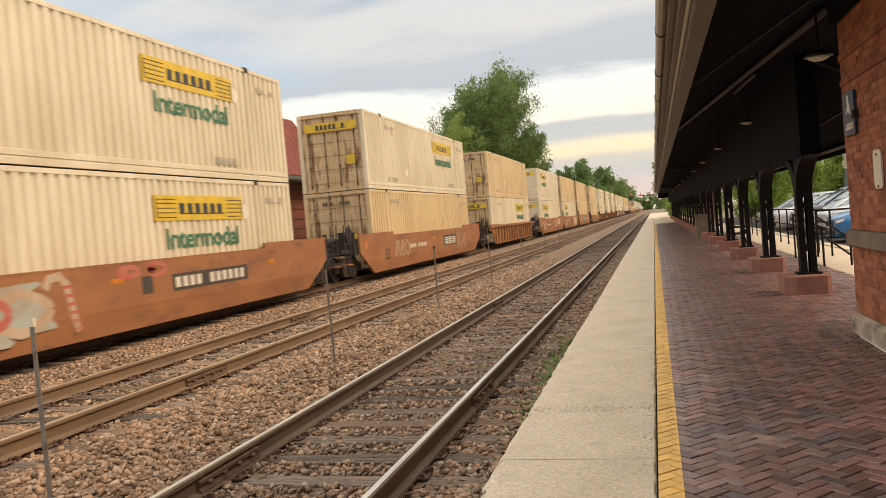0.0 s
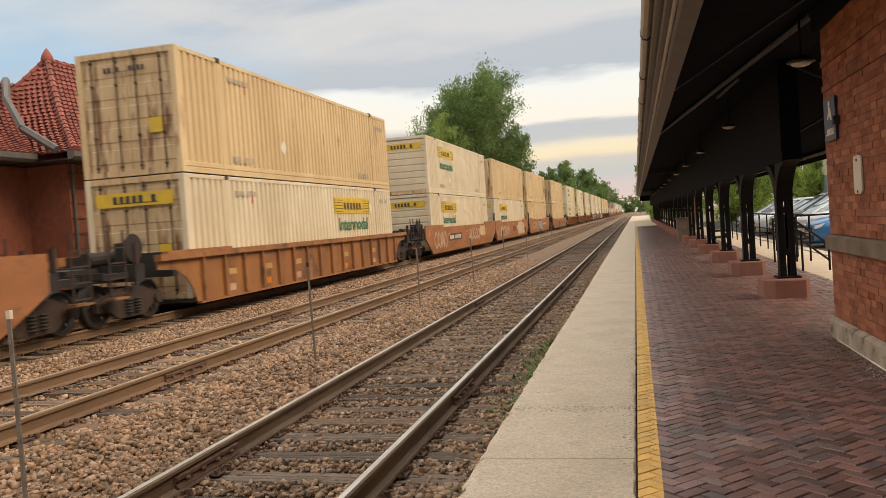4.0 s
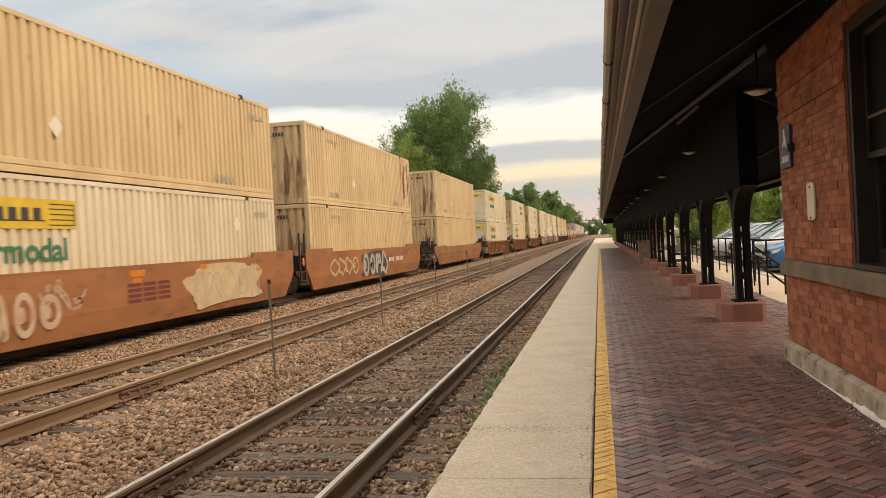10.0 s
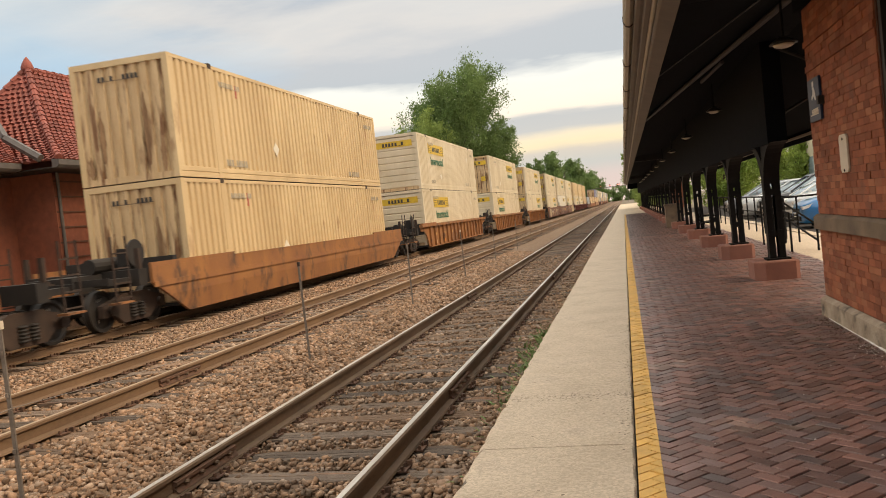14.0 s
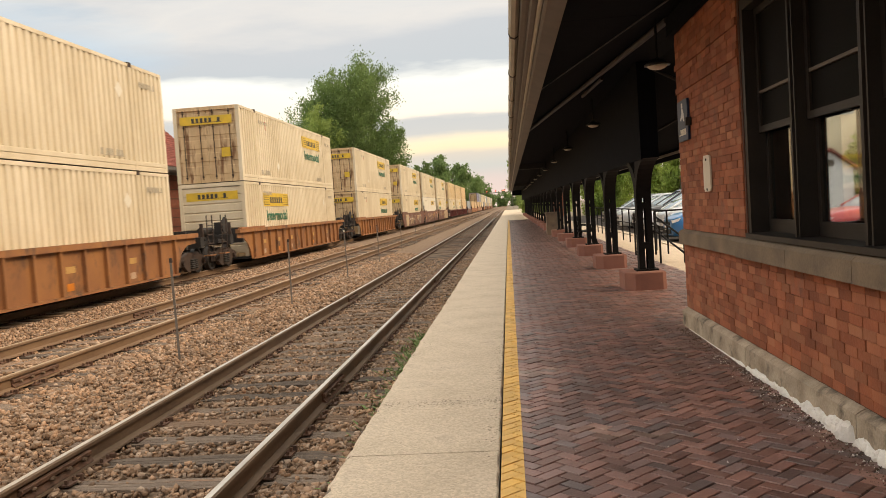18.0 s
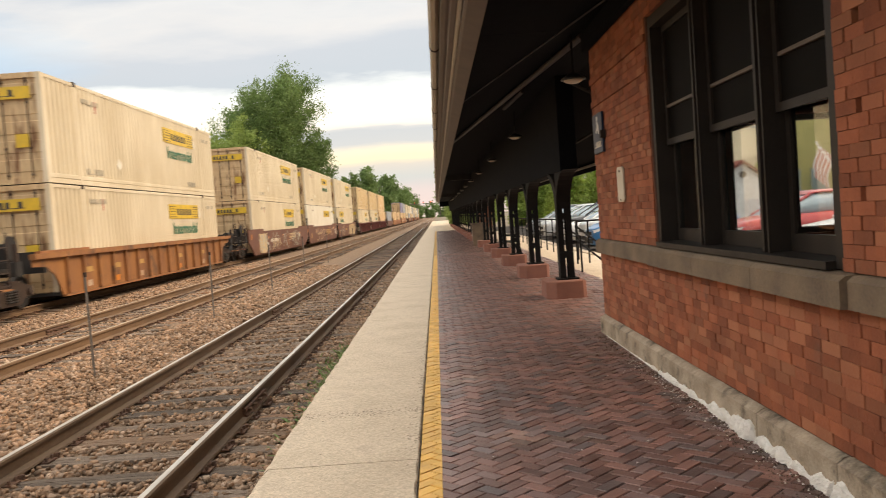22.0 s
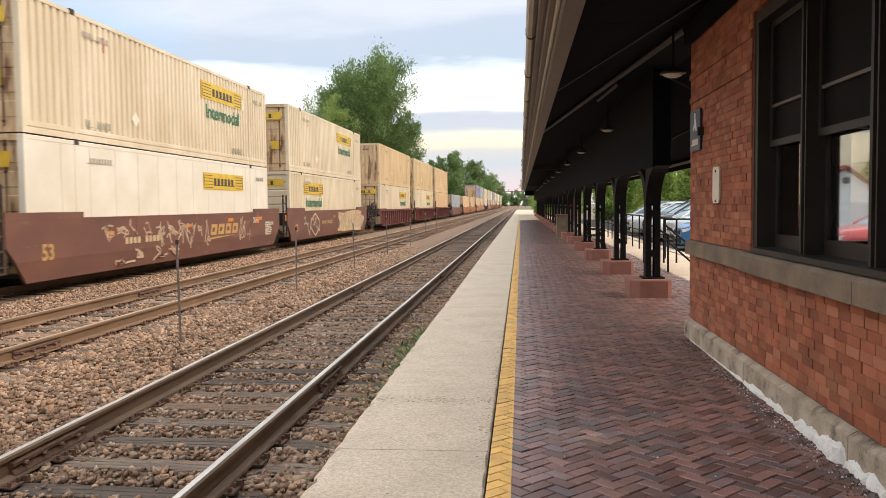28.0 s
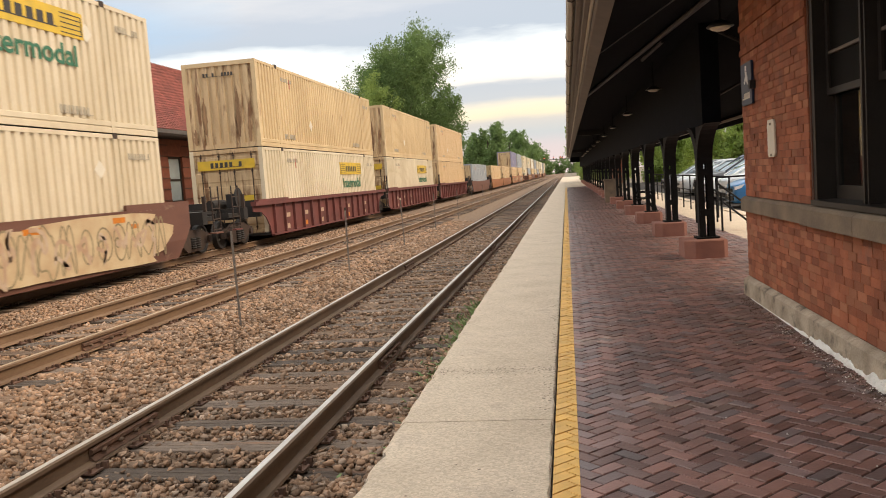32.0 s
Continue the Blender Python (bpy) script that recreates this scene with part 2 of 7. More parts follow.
M["end_wall"] = surf("container_end_dirt", (0.67, 0.50, 0.30), (0.44, 0.29, 0.15), 1.6, 0.65, 0.05, rust=(0.19, 0.095, 0.045), rust_at=0.515, rust_scale=1.5, stretch=(2.2, 1, 0.32))
M["yellow_panel"] = surf("yellow_sign_paint", (0.70, 0.46, 0.04), (0.50, 0.34, 0.05), 3, 0.5, 0.03)
M["dark_print"] = surf("dark_print", (0.055, 0.05, 0.045), None, 8, 0.6, 0.0)
M["green_print"] = surf("green_print", (0.03, 0.13, 0.07), (0.05, 0.17, 0.1), 8, 0.6, 0.0)
M["faint_print"] = surf("faint_grey_print", (0.44, 0.385, 0.295), None, 8, 0.7, 0.0)
M["white_print"] = surf("pale_print", (0.66, 0.60, 0.50), (0.5, 0.42, 0.32), 3, 0.7, 0.0)
M["black_board"] = surf("black_stencil_ground", (0.07, 0.055, 0.045), None, 6, 0.7, 0.0)
M["graffiti_white"] = surf("pale_spray_paint", (0.52, 0.43, 0.33), (0.36, 0.20, 0.11), 2.5, 0.7, 0.0, spread=0.7)
M["graffiti_red"] = surf("red_spray_paint", (0.45, 0.07, 0.06), (0.4, 0.16, 0.1), 2.5, 0.7, 0.0)
M["graffiti_blue"] = surf("grey_blue_spray_paint", (0.36, 0.42, 0.40), (0.33, 0.25, 0.17), 2.5, 0.7, 0.0)
M["graffiti_cream"] = surf("cream_spray_paint", (0.56, 0.45, 0.28), (0.42, 0.28, 0.16), 2.0, 0.7, 0.0)
M["car_orange"] = surf("orange_brown_car_paint", (0.35, 0.145, 0.056), (0.22, 0.088, 0.04), 1.3, 0.65, 0.06, rust=(0.17, 0.08, 0.045), rust_at=0.55, stretch=(1, 0.4, 1.2))
M["car_ochre"] = surf("ochre_car_paint", (0.34, 0.15, 0.05), (0.20, 0.085, 0.04), 1.3, 0.65, 0.06, rust=(0.10, 0.055, 0.035), rust_at=0.52, stretch=(1, 1, 0.5))
M["car_brown"] = surf("brown_car_paint", (0.17, 0.075, 0.05), (0.11, 0.05, 0.038), 1.3, 0.7, 0.06, rust=(0.24, 0.15, 0.10), rust_at=0.6, stretch=(1, 0.4, 1.2))
M["car_red"] = surf("oxide_red_car_paint", (0.17, 0.05, 0.042), (0.10, 0.035, 0.03), 1.3, 0.7, 0.06, rust=(0.22, 0.13, 0.10), rust_at=0.62)
M["steel_dark"] = surf("grimy_dark_steel", (0.028, 0.023, 0.02), (0.016, 0.014, 0.013), 4, 0.7, 0.15)
M["steel_rust"] = surf("rusty_brown_steel", (0.060, 0.036, 0.025), (0.030, 0.020, 0.016), 5, 0.75, 0.15)
M["tread"] = surf("worn_wheel_steel", (0.45, 0.43, 0.40), None, 20, 0.35, 0.02, metal=0.9)
M["rail_side"] = surf("rusty_rail", (0.20, 0.122, 0.07), (0.115, 0.07, 0.042), 3, 0.75, 0.1, glob=True, stretch=(1, 0.3, 1))
M["rail_side_dark"] = surf("dark_rail_side", (0.19, 0.122, 0.076), (0.10, 0.065, 0.042), 3, 0.8, 0.1, glob=True, stretch=(1, 0.3, 1))
M["rail_top"] = surf("polished_rail", (0.62, 0.59, 0.55), (0.40, 0.36, 0.32), 6, 0.42, 0.01, metal=0.9, glob=True, stretch=(3, 0.2, 1))
M["rail_top_dull"] = surf("dull_rail_head", (0.42, 0.32, 0.22), (0.28, 0.20, 0.13), 6, 0.5, 0.02, metal=0.4, glob=True, stretch=(3, 0.2, 1))
M["tie"] = surf("weathered_timber_tie", (0.22, 0.165, 0.125), (0.065, 0.046, 0.035), 7, 0.9, 0.8, fine=70, grain=0.8, spread=0.7, stretch=(0.2, 2.4, 1), piece=0.42, alt=(0.20, 0.125, 0.08), rust=(0.26, 0.12, 0.06), rust_at=0.56, rust_scale=1.8, glob=True)
M["tie_plate"] = surf("rusty_tie_plate", (0.15, 0.075, 0.045), (0.07, 0.04, 0.028), 12, 0.85, 0.2, glob=True)
M["ballast_stone"] = surf("ballast_stone", (0.345, 0.212, 0.130), (0.165, 0.098, 0.06), 2.5, 0.9, 0.3, fine=90, piece=0.5, glob=True, alt=(0.31, 0.228, 0.168))
M["ballast_bed"] = surf("ballast_bed", (0.25, 0.16, 0.10), (0.085, 0.057, 0.038), 14, 0.95, 1.0, fine=38, spread=0.6, glob=True)
M["concrete"] = surf("sand_coloured_concrete", (0.68, 0.56, 0.43), (0.44, 0.352, 0.258), 1.8, 0.9, 0.35, fine=24, spread=0.9, grain=0.7, speck=0.19, speck_scale=85, rust=(0.46, 0.37, 0.285), rust_at=0.58, rust_scale=1.8, glob=True)
M["concrete_pit"] = surf("crumbled_dark_concrete", (0.30, 0.235, 0.175), (0.20, 0.155, 0.115), 9, 0.95, 0.3, glob=True)
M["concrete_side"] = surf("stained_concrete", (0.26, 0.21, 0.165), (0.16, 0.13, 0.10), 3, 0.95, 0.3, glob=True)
M["paver"] = surf("dark_red_paver", (0.27, 0.135, 0.11), (0.15, 0.088, 0.078), 2.2, 0.42, 0.3, spec=0.5, piece=0.42, glob=True, alt=(0.145, 0.112, 0.112), rust=(0.30, 0.215, 0.175), rust_at=0.57, rust_scale=1.1)
M["paver_yellow"] = surf("yellow_painted_paver", (0.76, 0.45, 0.12), (0.56, 0.34, 0.12), 5, 0.7, 0.15, piece=0.10, glob=True)
M["paver_bed"] = surf("paver_joint_sand", (0.05, 0.038, 0.032), (0.025, 0.02, 0.017), 5, 0.95, 0.3, glob=True)
M["brick"] = surf("red_wall_brick", (0.335, 0.108, 0.053), (0.225, 0.072, 0.038), 5, 0.85, 0.5, piece=0.28, alt=(0.33, 0.132, 0.072), glob=True, rust=(0.20, 0.085, 0.055), rust_at=0.60, rust_scale=2.2)
# darker copy of the brick, with the shade of the deep eaves in it
M["brick_far"] = surf("shaded_house_brick", (0.24, 0.08, 0.048), (0.16, 0.055, 0.036), 5, 0.9, 0.3, glob=True)
M["mortar"] = surf("dark_red_mortar", (0.13, 0.06, 0.04), (0.08, 0.04, 0.03), 12, 0.95, 0.3, glob=True)
M["sandstone"] = surf("weathered_brown_sandstone", (0.24, 0.18, 0.125), (0.12, 0.092, 0.07), 3, 0.9, 0.35, glob=True)
M["plinth"] = surf("grey_stone_plinth", (0.50, 0.42, 0.33), (0.24, 0.19, 0.14), 4, 0.9, 0.6, glob=True, spread=0.45, rust=(0.10, 0.085, 0.068), rust_at=0.54, rust_scale=3.0)
M["salt"] = surf("white_flaking_deposit", (0.86, 0.85, 0.83), (0.70, 0.68, 0.65), 14, 0.95, 0.8, fine=120, glob=True)
M["grit"] = surf("brown_grit", (0.16, 0.115, 0.085), (0.08, 0.06, 0.045), 20, 0.95, 0.2, glob=True)
M["pedestal"] = surf("red_stone_pedestal", (0.30, 0.135, 0.10), (0.22, 0.10, 0.08), 4, 0.85, 0.2, glob=True)
M["iron"] = surf("black_painted_iron", (0.014, 0.0135, 0.0135), (0.008, 0.008, 0.0085), 6, 0.7, 0.08, glob=True, spec=0.12)
# near black: the deep shade under the canopy is put into this colour
M["soffit"] = surf("shade_black_boards", (0.0065, 0.0078, 0.0105), (0.004, 0.005, 0.0068), 5, 0.85, 0.1, glob=True, spec=0.05)
M["pipe"] = surf("dull_dark_pipe_paint", (0.028, 0.027, 0.027), (0.018, 0.018, 0.018), 5, 0.55, 0.06, glob=True)
M["lamp_metal"] = surf("dull_grey_lamp_metal", (0.05, 0.05, 0.05), (0.03, 0.03, 0.03), 8, 0.4, 0.03, metal=0.4, glob=True)
M["fascia"] = surf("brown_painted_fascia", (0.13, 0.10, 0.078), (0.09, 0.07, 0.055), 3, 0.6, 0.08, glob=True)
M["gutter"] = surf("pale_metal_gutter", (0.42, 0.38, 0.31), (0.33, 0.29, 0.23), 2, 0.5, 0.05, metal=0.3, glob=True)
M["window_wood"] = surf("dark_brown_window_paint", (0.030, 0.025, 0.022), (0.018, 0.015, 0.0135), 4, 0.5, 0.06, glob=True, spec=0.25)
M["roof_tile"] = surf("red_clay_roof_tile", (0.25, 0.072, 0.052), (0.16, 0.048, 0.038), 3, 0.8, 0.2, piece=0.22, glob=True)
M["copper_flash"] = surf("grey_metal_flashing", (0.11, 0.10, 0.095), None, 4, 0.6, 0.1, glob=True)
M["asphalt"] = surf("asphalt", (0.16, 0.15, 0.14), (0.10, 0.095, 0.09), 3, 0.9, 0.3, glob=True)
M["dirt"] = surf("brown_earth", (0.20, 0.16, 0.11), (0.10, 0.085, 0.06), 0.8, 0.95, 0.4, fine=10, glob=True)


def leaf_surf(name, a, b, scale):
    """Leaves that let part of the light through, in two tones with change from leaf to leaf."""
    m = surf(name, a, b, scale, 0.6, 0.0, piece=0.22, glob=True)
    nt = m.node_tree
    old = nt.nodes["Principled BSDF"]
    src = old.inputs["Base Color"].links[0].from_socket
    tr, mx = nt.nodes.new("ShaderNodeBsdfTranslucent"), nt.nodes.new("ShaderNodeMixShader")
    mx.inputs[0].default_value = 0.5
    nt.links.new(src, tr.inputs["Color"])
    nt.links.new(old.outputs[0], mx.inputs[1])
    nt.links.new(tr.outputs[0], mx.inputs[2])
    nt.links.new(mx.outputs[0], nt.nodes["Material Output"].inputs["Surface"])
    return m


M["leaf"] = leaf_surf("green_leaves", (0.29, 0.375, 0.11), (0.18, 0.26, 0.07), 0.6)
M["leaf_bright"] = leaf_surf("bright_green_leaves", (0.40, 0.50, 0.13), (0.24, 0.34, 0.08), 0.6)
M["leaf_dark"] = leaf_surf("deep_green_leaves", (0.20, 0.29, 0.10), (0.10, 0.165, 0.055), 0.35)
M["grass"] = surf("green_weeds", (0.17, 0.235, 0.075), (0.10, 0.15, 0.05), 5, 0.7, 0.0, piece=0.3, glob=True)
M["bark"] = surf("bark", (0.12, 0.09, 0.065), (0.06, 0.045, 0.035), 4, 0.9, 0.5, glob=True)
M["sign_white"] = surf("cream_enamel", (0.68, 0.62, 0.52), (0.58, 0.52, 0.42), 6, 0.5, 0.02, glob=True)
M["sign_blue"] = surf("dark_blue_enamel", (0.016, 0.034, 0.085), (0.011, 0.024, 0.06), 4, 0.45, 0.02, glob=True)
M["white_paint"] = surf("white_paint", (0.75, 0.74, 0.72), None, 4, 0.5, 0.02, glob=True)
M["post_steel"] = surf("galvanised_post", (0.20, 0.17, 0.145), (0.12, 0.10, 0.085), 9, 0.65, 0.1, glob=True)
M["rubber"] = surf("black_rubber", (0.02, 0.02, 0.02), None, 9, 0.8, 0.1)
# pale blue base colour carries the sky's reflection in the glass
M["car_glass"] = surf("sky_pale_glass", (0.34, 0.43, 0.48), None, 1, 0.06, 0.0, spec=1.0)
M["chrome"] = surf("bright_metal", (0.7, 0.7, 0.7), None, 4, 0.2, 0.0, metal=1.0)


def pane_glass(name, tint, rough=0.02):
    m = bpy.data.materials.new(name)
    m.use_nodes = True
    b = m.node_tree.nodes["Principled BSDF"]
    b.inputs["Base Color"].default_value = (*tint, 1)
    b.inputs["Transmission Weight"].default_value, b.inputs["Roughness"].default_value, b.inputs["IOR"].default_value = 1.0, rough, 1.45
    return m


# opaque near-black panes stand in for upper glass that shows dark
M["dark_pane"] = surf("near_black_pane", (0.008, 0.007, 0.0062), (0.005, 0.0045, 0.004), 1.5, 0.6, 0.02, glob=True, spec=0.04)
M["glass"] = pane_glass("window_glass", (0.9, 0.93, 0.92))


def glowing(name, colour, strength):
    m = bpy.data.materials.new(name)
    m.use_nodes = True
    b = m.node_tree.nodes["Principled BSDF"]
    b.inputs["Base Color"].default_value = (*colour, 1)
    b.inputs["Emission Color"].default_value, b.inputs["Emission Strength"].default_value = (*colour, 1), strength
    return m


def car_paint(name, colour):
    m = surf(name, colour, tuple(c * 0.9 for c in colour), 1, 0.3, 0.0, spec=0.5)
    m.node_tree.nodes["Principled BSDF"].inputs["Coat Weight"].default_value = 0.6
    return m


# ---- mesh helpers ----
def box(bm, x0, x1, y0, y1, z0, z1):
    v = [bm.verts.new(p) for p in ((x0, y0, z0), (x1, y0, z0), (x1, y1, z0), (x0, y1, z0), (x0, y0, z1), (x1, y0, z1), (x1, y1, z1), (x0, y1, z1))]
    for f in ((3, 2, 1, 0), (4, 5, 6, 7), (0, 1, 5, 4), (1, 2, 6, 5), (2, 3, 7, 6), (3, 0, 4, 7)):
        bm.faces.new([v[i] for i in f])


def prism(bm, pts, axis, a, b):
    """A closed outline pushed from a to b along an axis; pts are the other two coordinates in the order x, y, z."""
    def at(p, c):
        return (c, p[0], p[1]) if axis == "x" else (p[0], c, p[1]) if axis == "y" else (p[0], p[1], c)
    lo, hi = [bm.verts.new(at(p, a)) for p in pts], [bm.verts.new(at(p, b)) for p in pts]
    n = len(pts)
    faces = [bm.faces.new(lo), bm.faces.new(hi)]
    for i in range(n):
        faces.append(bm.faces.new((lo[i], lo[(i + 1) % n], hi[(i + 1) % n], hi[i])))
    bmesh.ops.recalc_face_normals(bm, faces=faces)


def tube(bm, p0, p1, r0, r1=None, seg=8):
    r1 = r0 if r1 is None else r1
    d = Vector(p1) - Vector(p0)
    q = d.to_track_quat("Z", "Y").to_matrix()
    rings = []
    for p, r in ((p0, r0), (p1, r1)):
        rings.append([bm.verts.new(Vector(p) + q @ Vector((r * math.cos(2 * math.pi * k / seg), r * math.sin(2 * math.pi * k / seg), 0))) for k in range(seg)])
    for k in range(seg):
        bm.faces.new((rings[0][k], rings[0][(k + 1) % seg], rings[1][(k + 1) % seg], rings[1][k]))
    bm.faces.new(rings[0][::-1])
    bm.faces.new(rings[1])


def lathe(bm, prof, centre, axis="z", seg=16):
    """prof: (radius, height) pairs turned about an axis through centre."""
    rings = []
    for r, h in prof:
        ring = []
        for k in range(seg):
            a = 2 * math.pi * k / seg
            u, v = r * math.cos(a), r * math.sin(a)
            off = (h, u, v) if axis == "x" else (u, h, v) if axis == "y" else (u, v, h)
            ring.append(bm.verts.new(Vector(centre) + Vector(off)))
        rings.append(ring)
    faces = []
    for a, b in zip(rings, rings[1:]):
        for k in range(seg):
            faces.append(bm.faces.new((a[k], a[(k + 1) % seg], b[(k + 1) % seg], b[k])))
    faces += [bm.faces.new(rings[0]), bm.faces.new(rings[-1])]
    bmesh.ops.recalc_face_normals(bm, faces=faces)


def lattice(bm, us, vs, cells, axis, lo, hi):
    """One connected flat frame: chosen cells of a grid, given a thickness from lo to hi along an axis."""
    have, seen = set(cells), {}
    lo, hi = min(lo, hi), max(lo, hi)

    def at(i, j, k):
        if (i, j, k) not in seen:
            u, v, w = us[i], vs[j], hi if k else lo
            seen[(i, j, k)] = bm.verts.new((w, u, v) if axis == "x" else (u, w, v) if axis == "y" else (u, v, w))
        return seen[(i, j, k)]

    faces = []
    for i, j in have:
        for k in (0, 1):
            faces.append(bm.faces.new((at(i, j, k), at(i + 1, j, k), at(i + 1, j + 1, k), at(i, j + 1, k))))
        for di, dj, a, b in ((-1, 0, (i, j), (i, j + 1)), (1, 0, (i + 1, j), (i + 1, j + 1)), (0, -1, (i, j), (i + 1, j)), (0, 1, (i, j + 1), (i + 1, j + 1))):
            if (i + di, j + dj) not in have:
                faces.append(bm.faces.new((at(*a, 0), at(*b, 0), at(*b, 1), at(*a, 1))))
    bmesh.ops.recalc_face_normals(bm, faces=faces)


def frame_of(name, axis, u0, u1, v0, v1, left, right, low, high, lo, hi, material, parent, mids=()):
    """A rectangular frame in one piece, with cross bars (v, height) if wanted."""
    vs = [v0, v0 + low]
    rows = {0} if low else set()
    for v, h in mids:
        vs += [v, v + h]
        rows.add(len(vs) - 2)
    vs += [v1 - high, v1] if high else [v1]
    if high:
        rows.add(len(vs) - 2)
    if not low:
        vs = vs[1:]
        rows = {r - 1 for r in rows}
    us = [u0, u0 + left, u1 - right, u1]
    cells = [(i, j) for j in range(len(vs) - 1) for i in range(3) if i != 1 or j in rows]
    bm = bmesh.new()
    lattice(bm, us, vs, cells, axis, lo, hi)
    return part(name, bm, material, parent)


def comb(name, y0, y1, z, h, n, lo, hi, material, parent, seed=1, axis="x", foot=0.012):
    """Unreadable marks: plain bars standing on one thin line."""
    rnd = random.Random(seed)
    w = (y1 - y0) / n
    us, cells = [y0], []
    for k in range(n):
        us += [y0 + w * (k + 0.64), y0 + w * (k + 1)]
        cells += [(2 * k, 0), (2 * k + 1, 0)]
        if rnd.random() > 0.1:
            cells.append((2 * k, 1))
    bm = bmesh.new()
    lattice(bm, us, [z - foot, z, z + h], cells, axis, lo, hi)
    return part(name, bm, material, parent)


def mesh_of(name, bm, material, smooth=False):
    me = bpy.data.meshes.new(name)
    bm.to_mesh(me)
    bm.free()
    me.materials.append(material)
    if smooth:
        for p in me.polygons:
            p.use_smooth = True
    return me


def part(name, bm, material, parent=None, label="", smooth=False):
    ob = new(name, mesh_of(name, bm, material, smooth))
    if parent is not None:
        ob.parent = parent
    return tagged(ob, label)


def thing(name, label, category, at=None, group="", kind=""):
    return tagged(put(new(name), at), label, category, group, kind)


def put(ob, m):
    if m is not None:
        ob.matrix_basis = m
    return ob


def boxes(name, spec, material, parent=None, label=""):
    bm = bmesh.new()
    for s in spec:
        box(bm, *s)
    return part(name, bm, material, parent, label)


def raw(name, verts, faces, material, parent=None, label="", smooth=False):
    me = bpy.data.meshes.new(name)
    me.from_pydata(verts, [], faces)
    me.materials.append(material)
    if smooth:
        me.polygons.foreach_set("use_smooth", [True] * len(me.polygons))
    ob = new(name, me)
    if parent is not None:
        ob.parent = parent
    return tagged(ob, label)


def lettering(text, height, material, name, parent, m):
    """Words in the built-in font as a thin mesh, reading along local x and standing in local y."""
    cu = bpy.data.curves.new(name, "FONT")
    cu.body, cu.size, cu.extrude, cu.offset, cu.align_x = text, height * 1.38, 0.002, 0.012, "CENTER"
    tmp = bpy.data.objects.new("tmp", cu)
    scene.collection.objects.link(tmp)
    me = bpy.data.meshes.new_from_object(tmp.evaluated_get(bpy.context.evaluated_depsgraph_get()))
    bpy.data.objects.remove(tmp)
    me.materials.clear()
    me.materials.append(material)
    ob = new(name, me)
    ob.parent = parent
    ob.matrix_basis = m
    return ob


# ---- setting ----
RAIL_Z, MID_Z, FAR_Z = -0.20, -0.08, -0.14
NEAR_X, MID_X, FAR_X = -2.547, -6.29, -11.20
EDGE_X, WALL_X = -0.955, 2.03
# cross-section of the track bed
BED = [(-14.0, -0.50), (-12.9, -0.40), (-9.9, -0.375), (-9.2, -0.34), (-8.4, -0.30), (-7.6, -0.31), (-5.0, -0.31), (-4.5, -0.34), (-4.05, -0.36), (-3.86, -0.41), (-1.25, -0.43), (-0.9, -0.40)]


def make_ground():
    # one sheet to the horizon; raised a little under the tracks by the ballast bed
    xs = [-1500, -300, -60, -14, 60, 300, 1500]
    ys = [-600, -60, 60, 300, 1000, 3000]
    verts = [(x, y, -0.62) for y in ys for x in xs]
    n = len(xs)
    faces = [(j * n + i, j * n + i + 1, (j + 1) * n + i + 1, (j + 1) * n + i) for j in range(len(ys) - 1) for i in range(n - 1)]
    tagged(raw("ground", verts, faces, M["dirt"]), "bare brown earth reaching to the horizon", "ground", kind="structure")
    # ballast bed: a strip with its own cross-section
    prof = BED
    yy = [-30 + 0.5 * k for k in range(121)] + [31 + 4 * k for k in range(18)] + [110, 150, 220, 350, 600, 1200]
    rnd = random.Random(3)
    verts, faces = [], []
    for y in yy:
        for x, z in prof:
            verts.append((x + rnd.uniform(-0.06, 0.06), y, z + rnd.uniform(-0.02, 0.02)))
    n = len(prof)
    for j in range(len(yy) - 1):
        for i in range(n - 1):
            faces.append((j * n + i, j * n + i + 1, (j + 1) * n + i + 1, (j + 1) * n + i))
    tagged(raw("ballast_bed", verts, faces, M["ballast_bed"], smooth=True), "grey-brown crushed stone track bed", "track bed", kind="structure")


def rail_profile(x, top):
    h = 0.17
    return [(x - 0.07, top - h), (x + 0.07, top - h), (x + 0.065, top - h + 0.018), (x + 0.012, top - h + 0.035), (x + 0.010, top - 0.045), (x + 0.036, top - 0.034),
            (x + 0.036, top - 0.008), (x + 0.026, top), (x - 0.026, top), (x - 0.036, top - 0.008), (x - 0.036, top - 0.034), (x - 0.010, top - 0.045), (x - 0.012, top - h + 0.035), (x - 0.065, top - h + 0.018)]


JOINTS = {"track_1": ((-3.302, 5.7), (-1.792, 8.2), (-3.302, 17.0), (-1.792, 20.1)), "track_2": ((-5.535, 9.1), (-7.045, 15.2))}


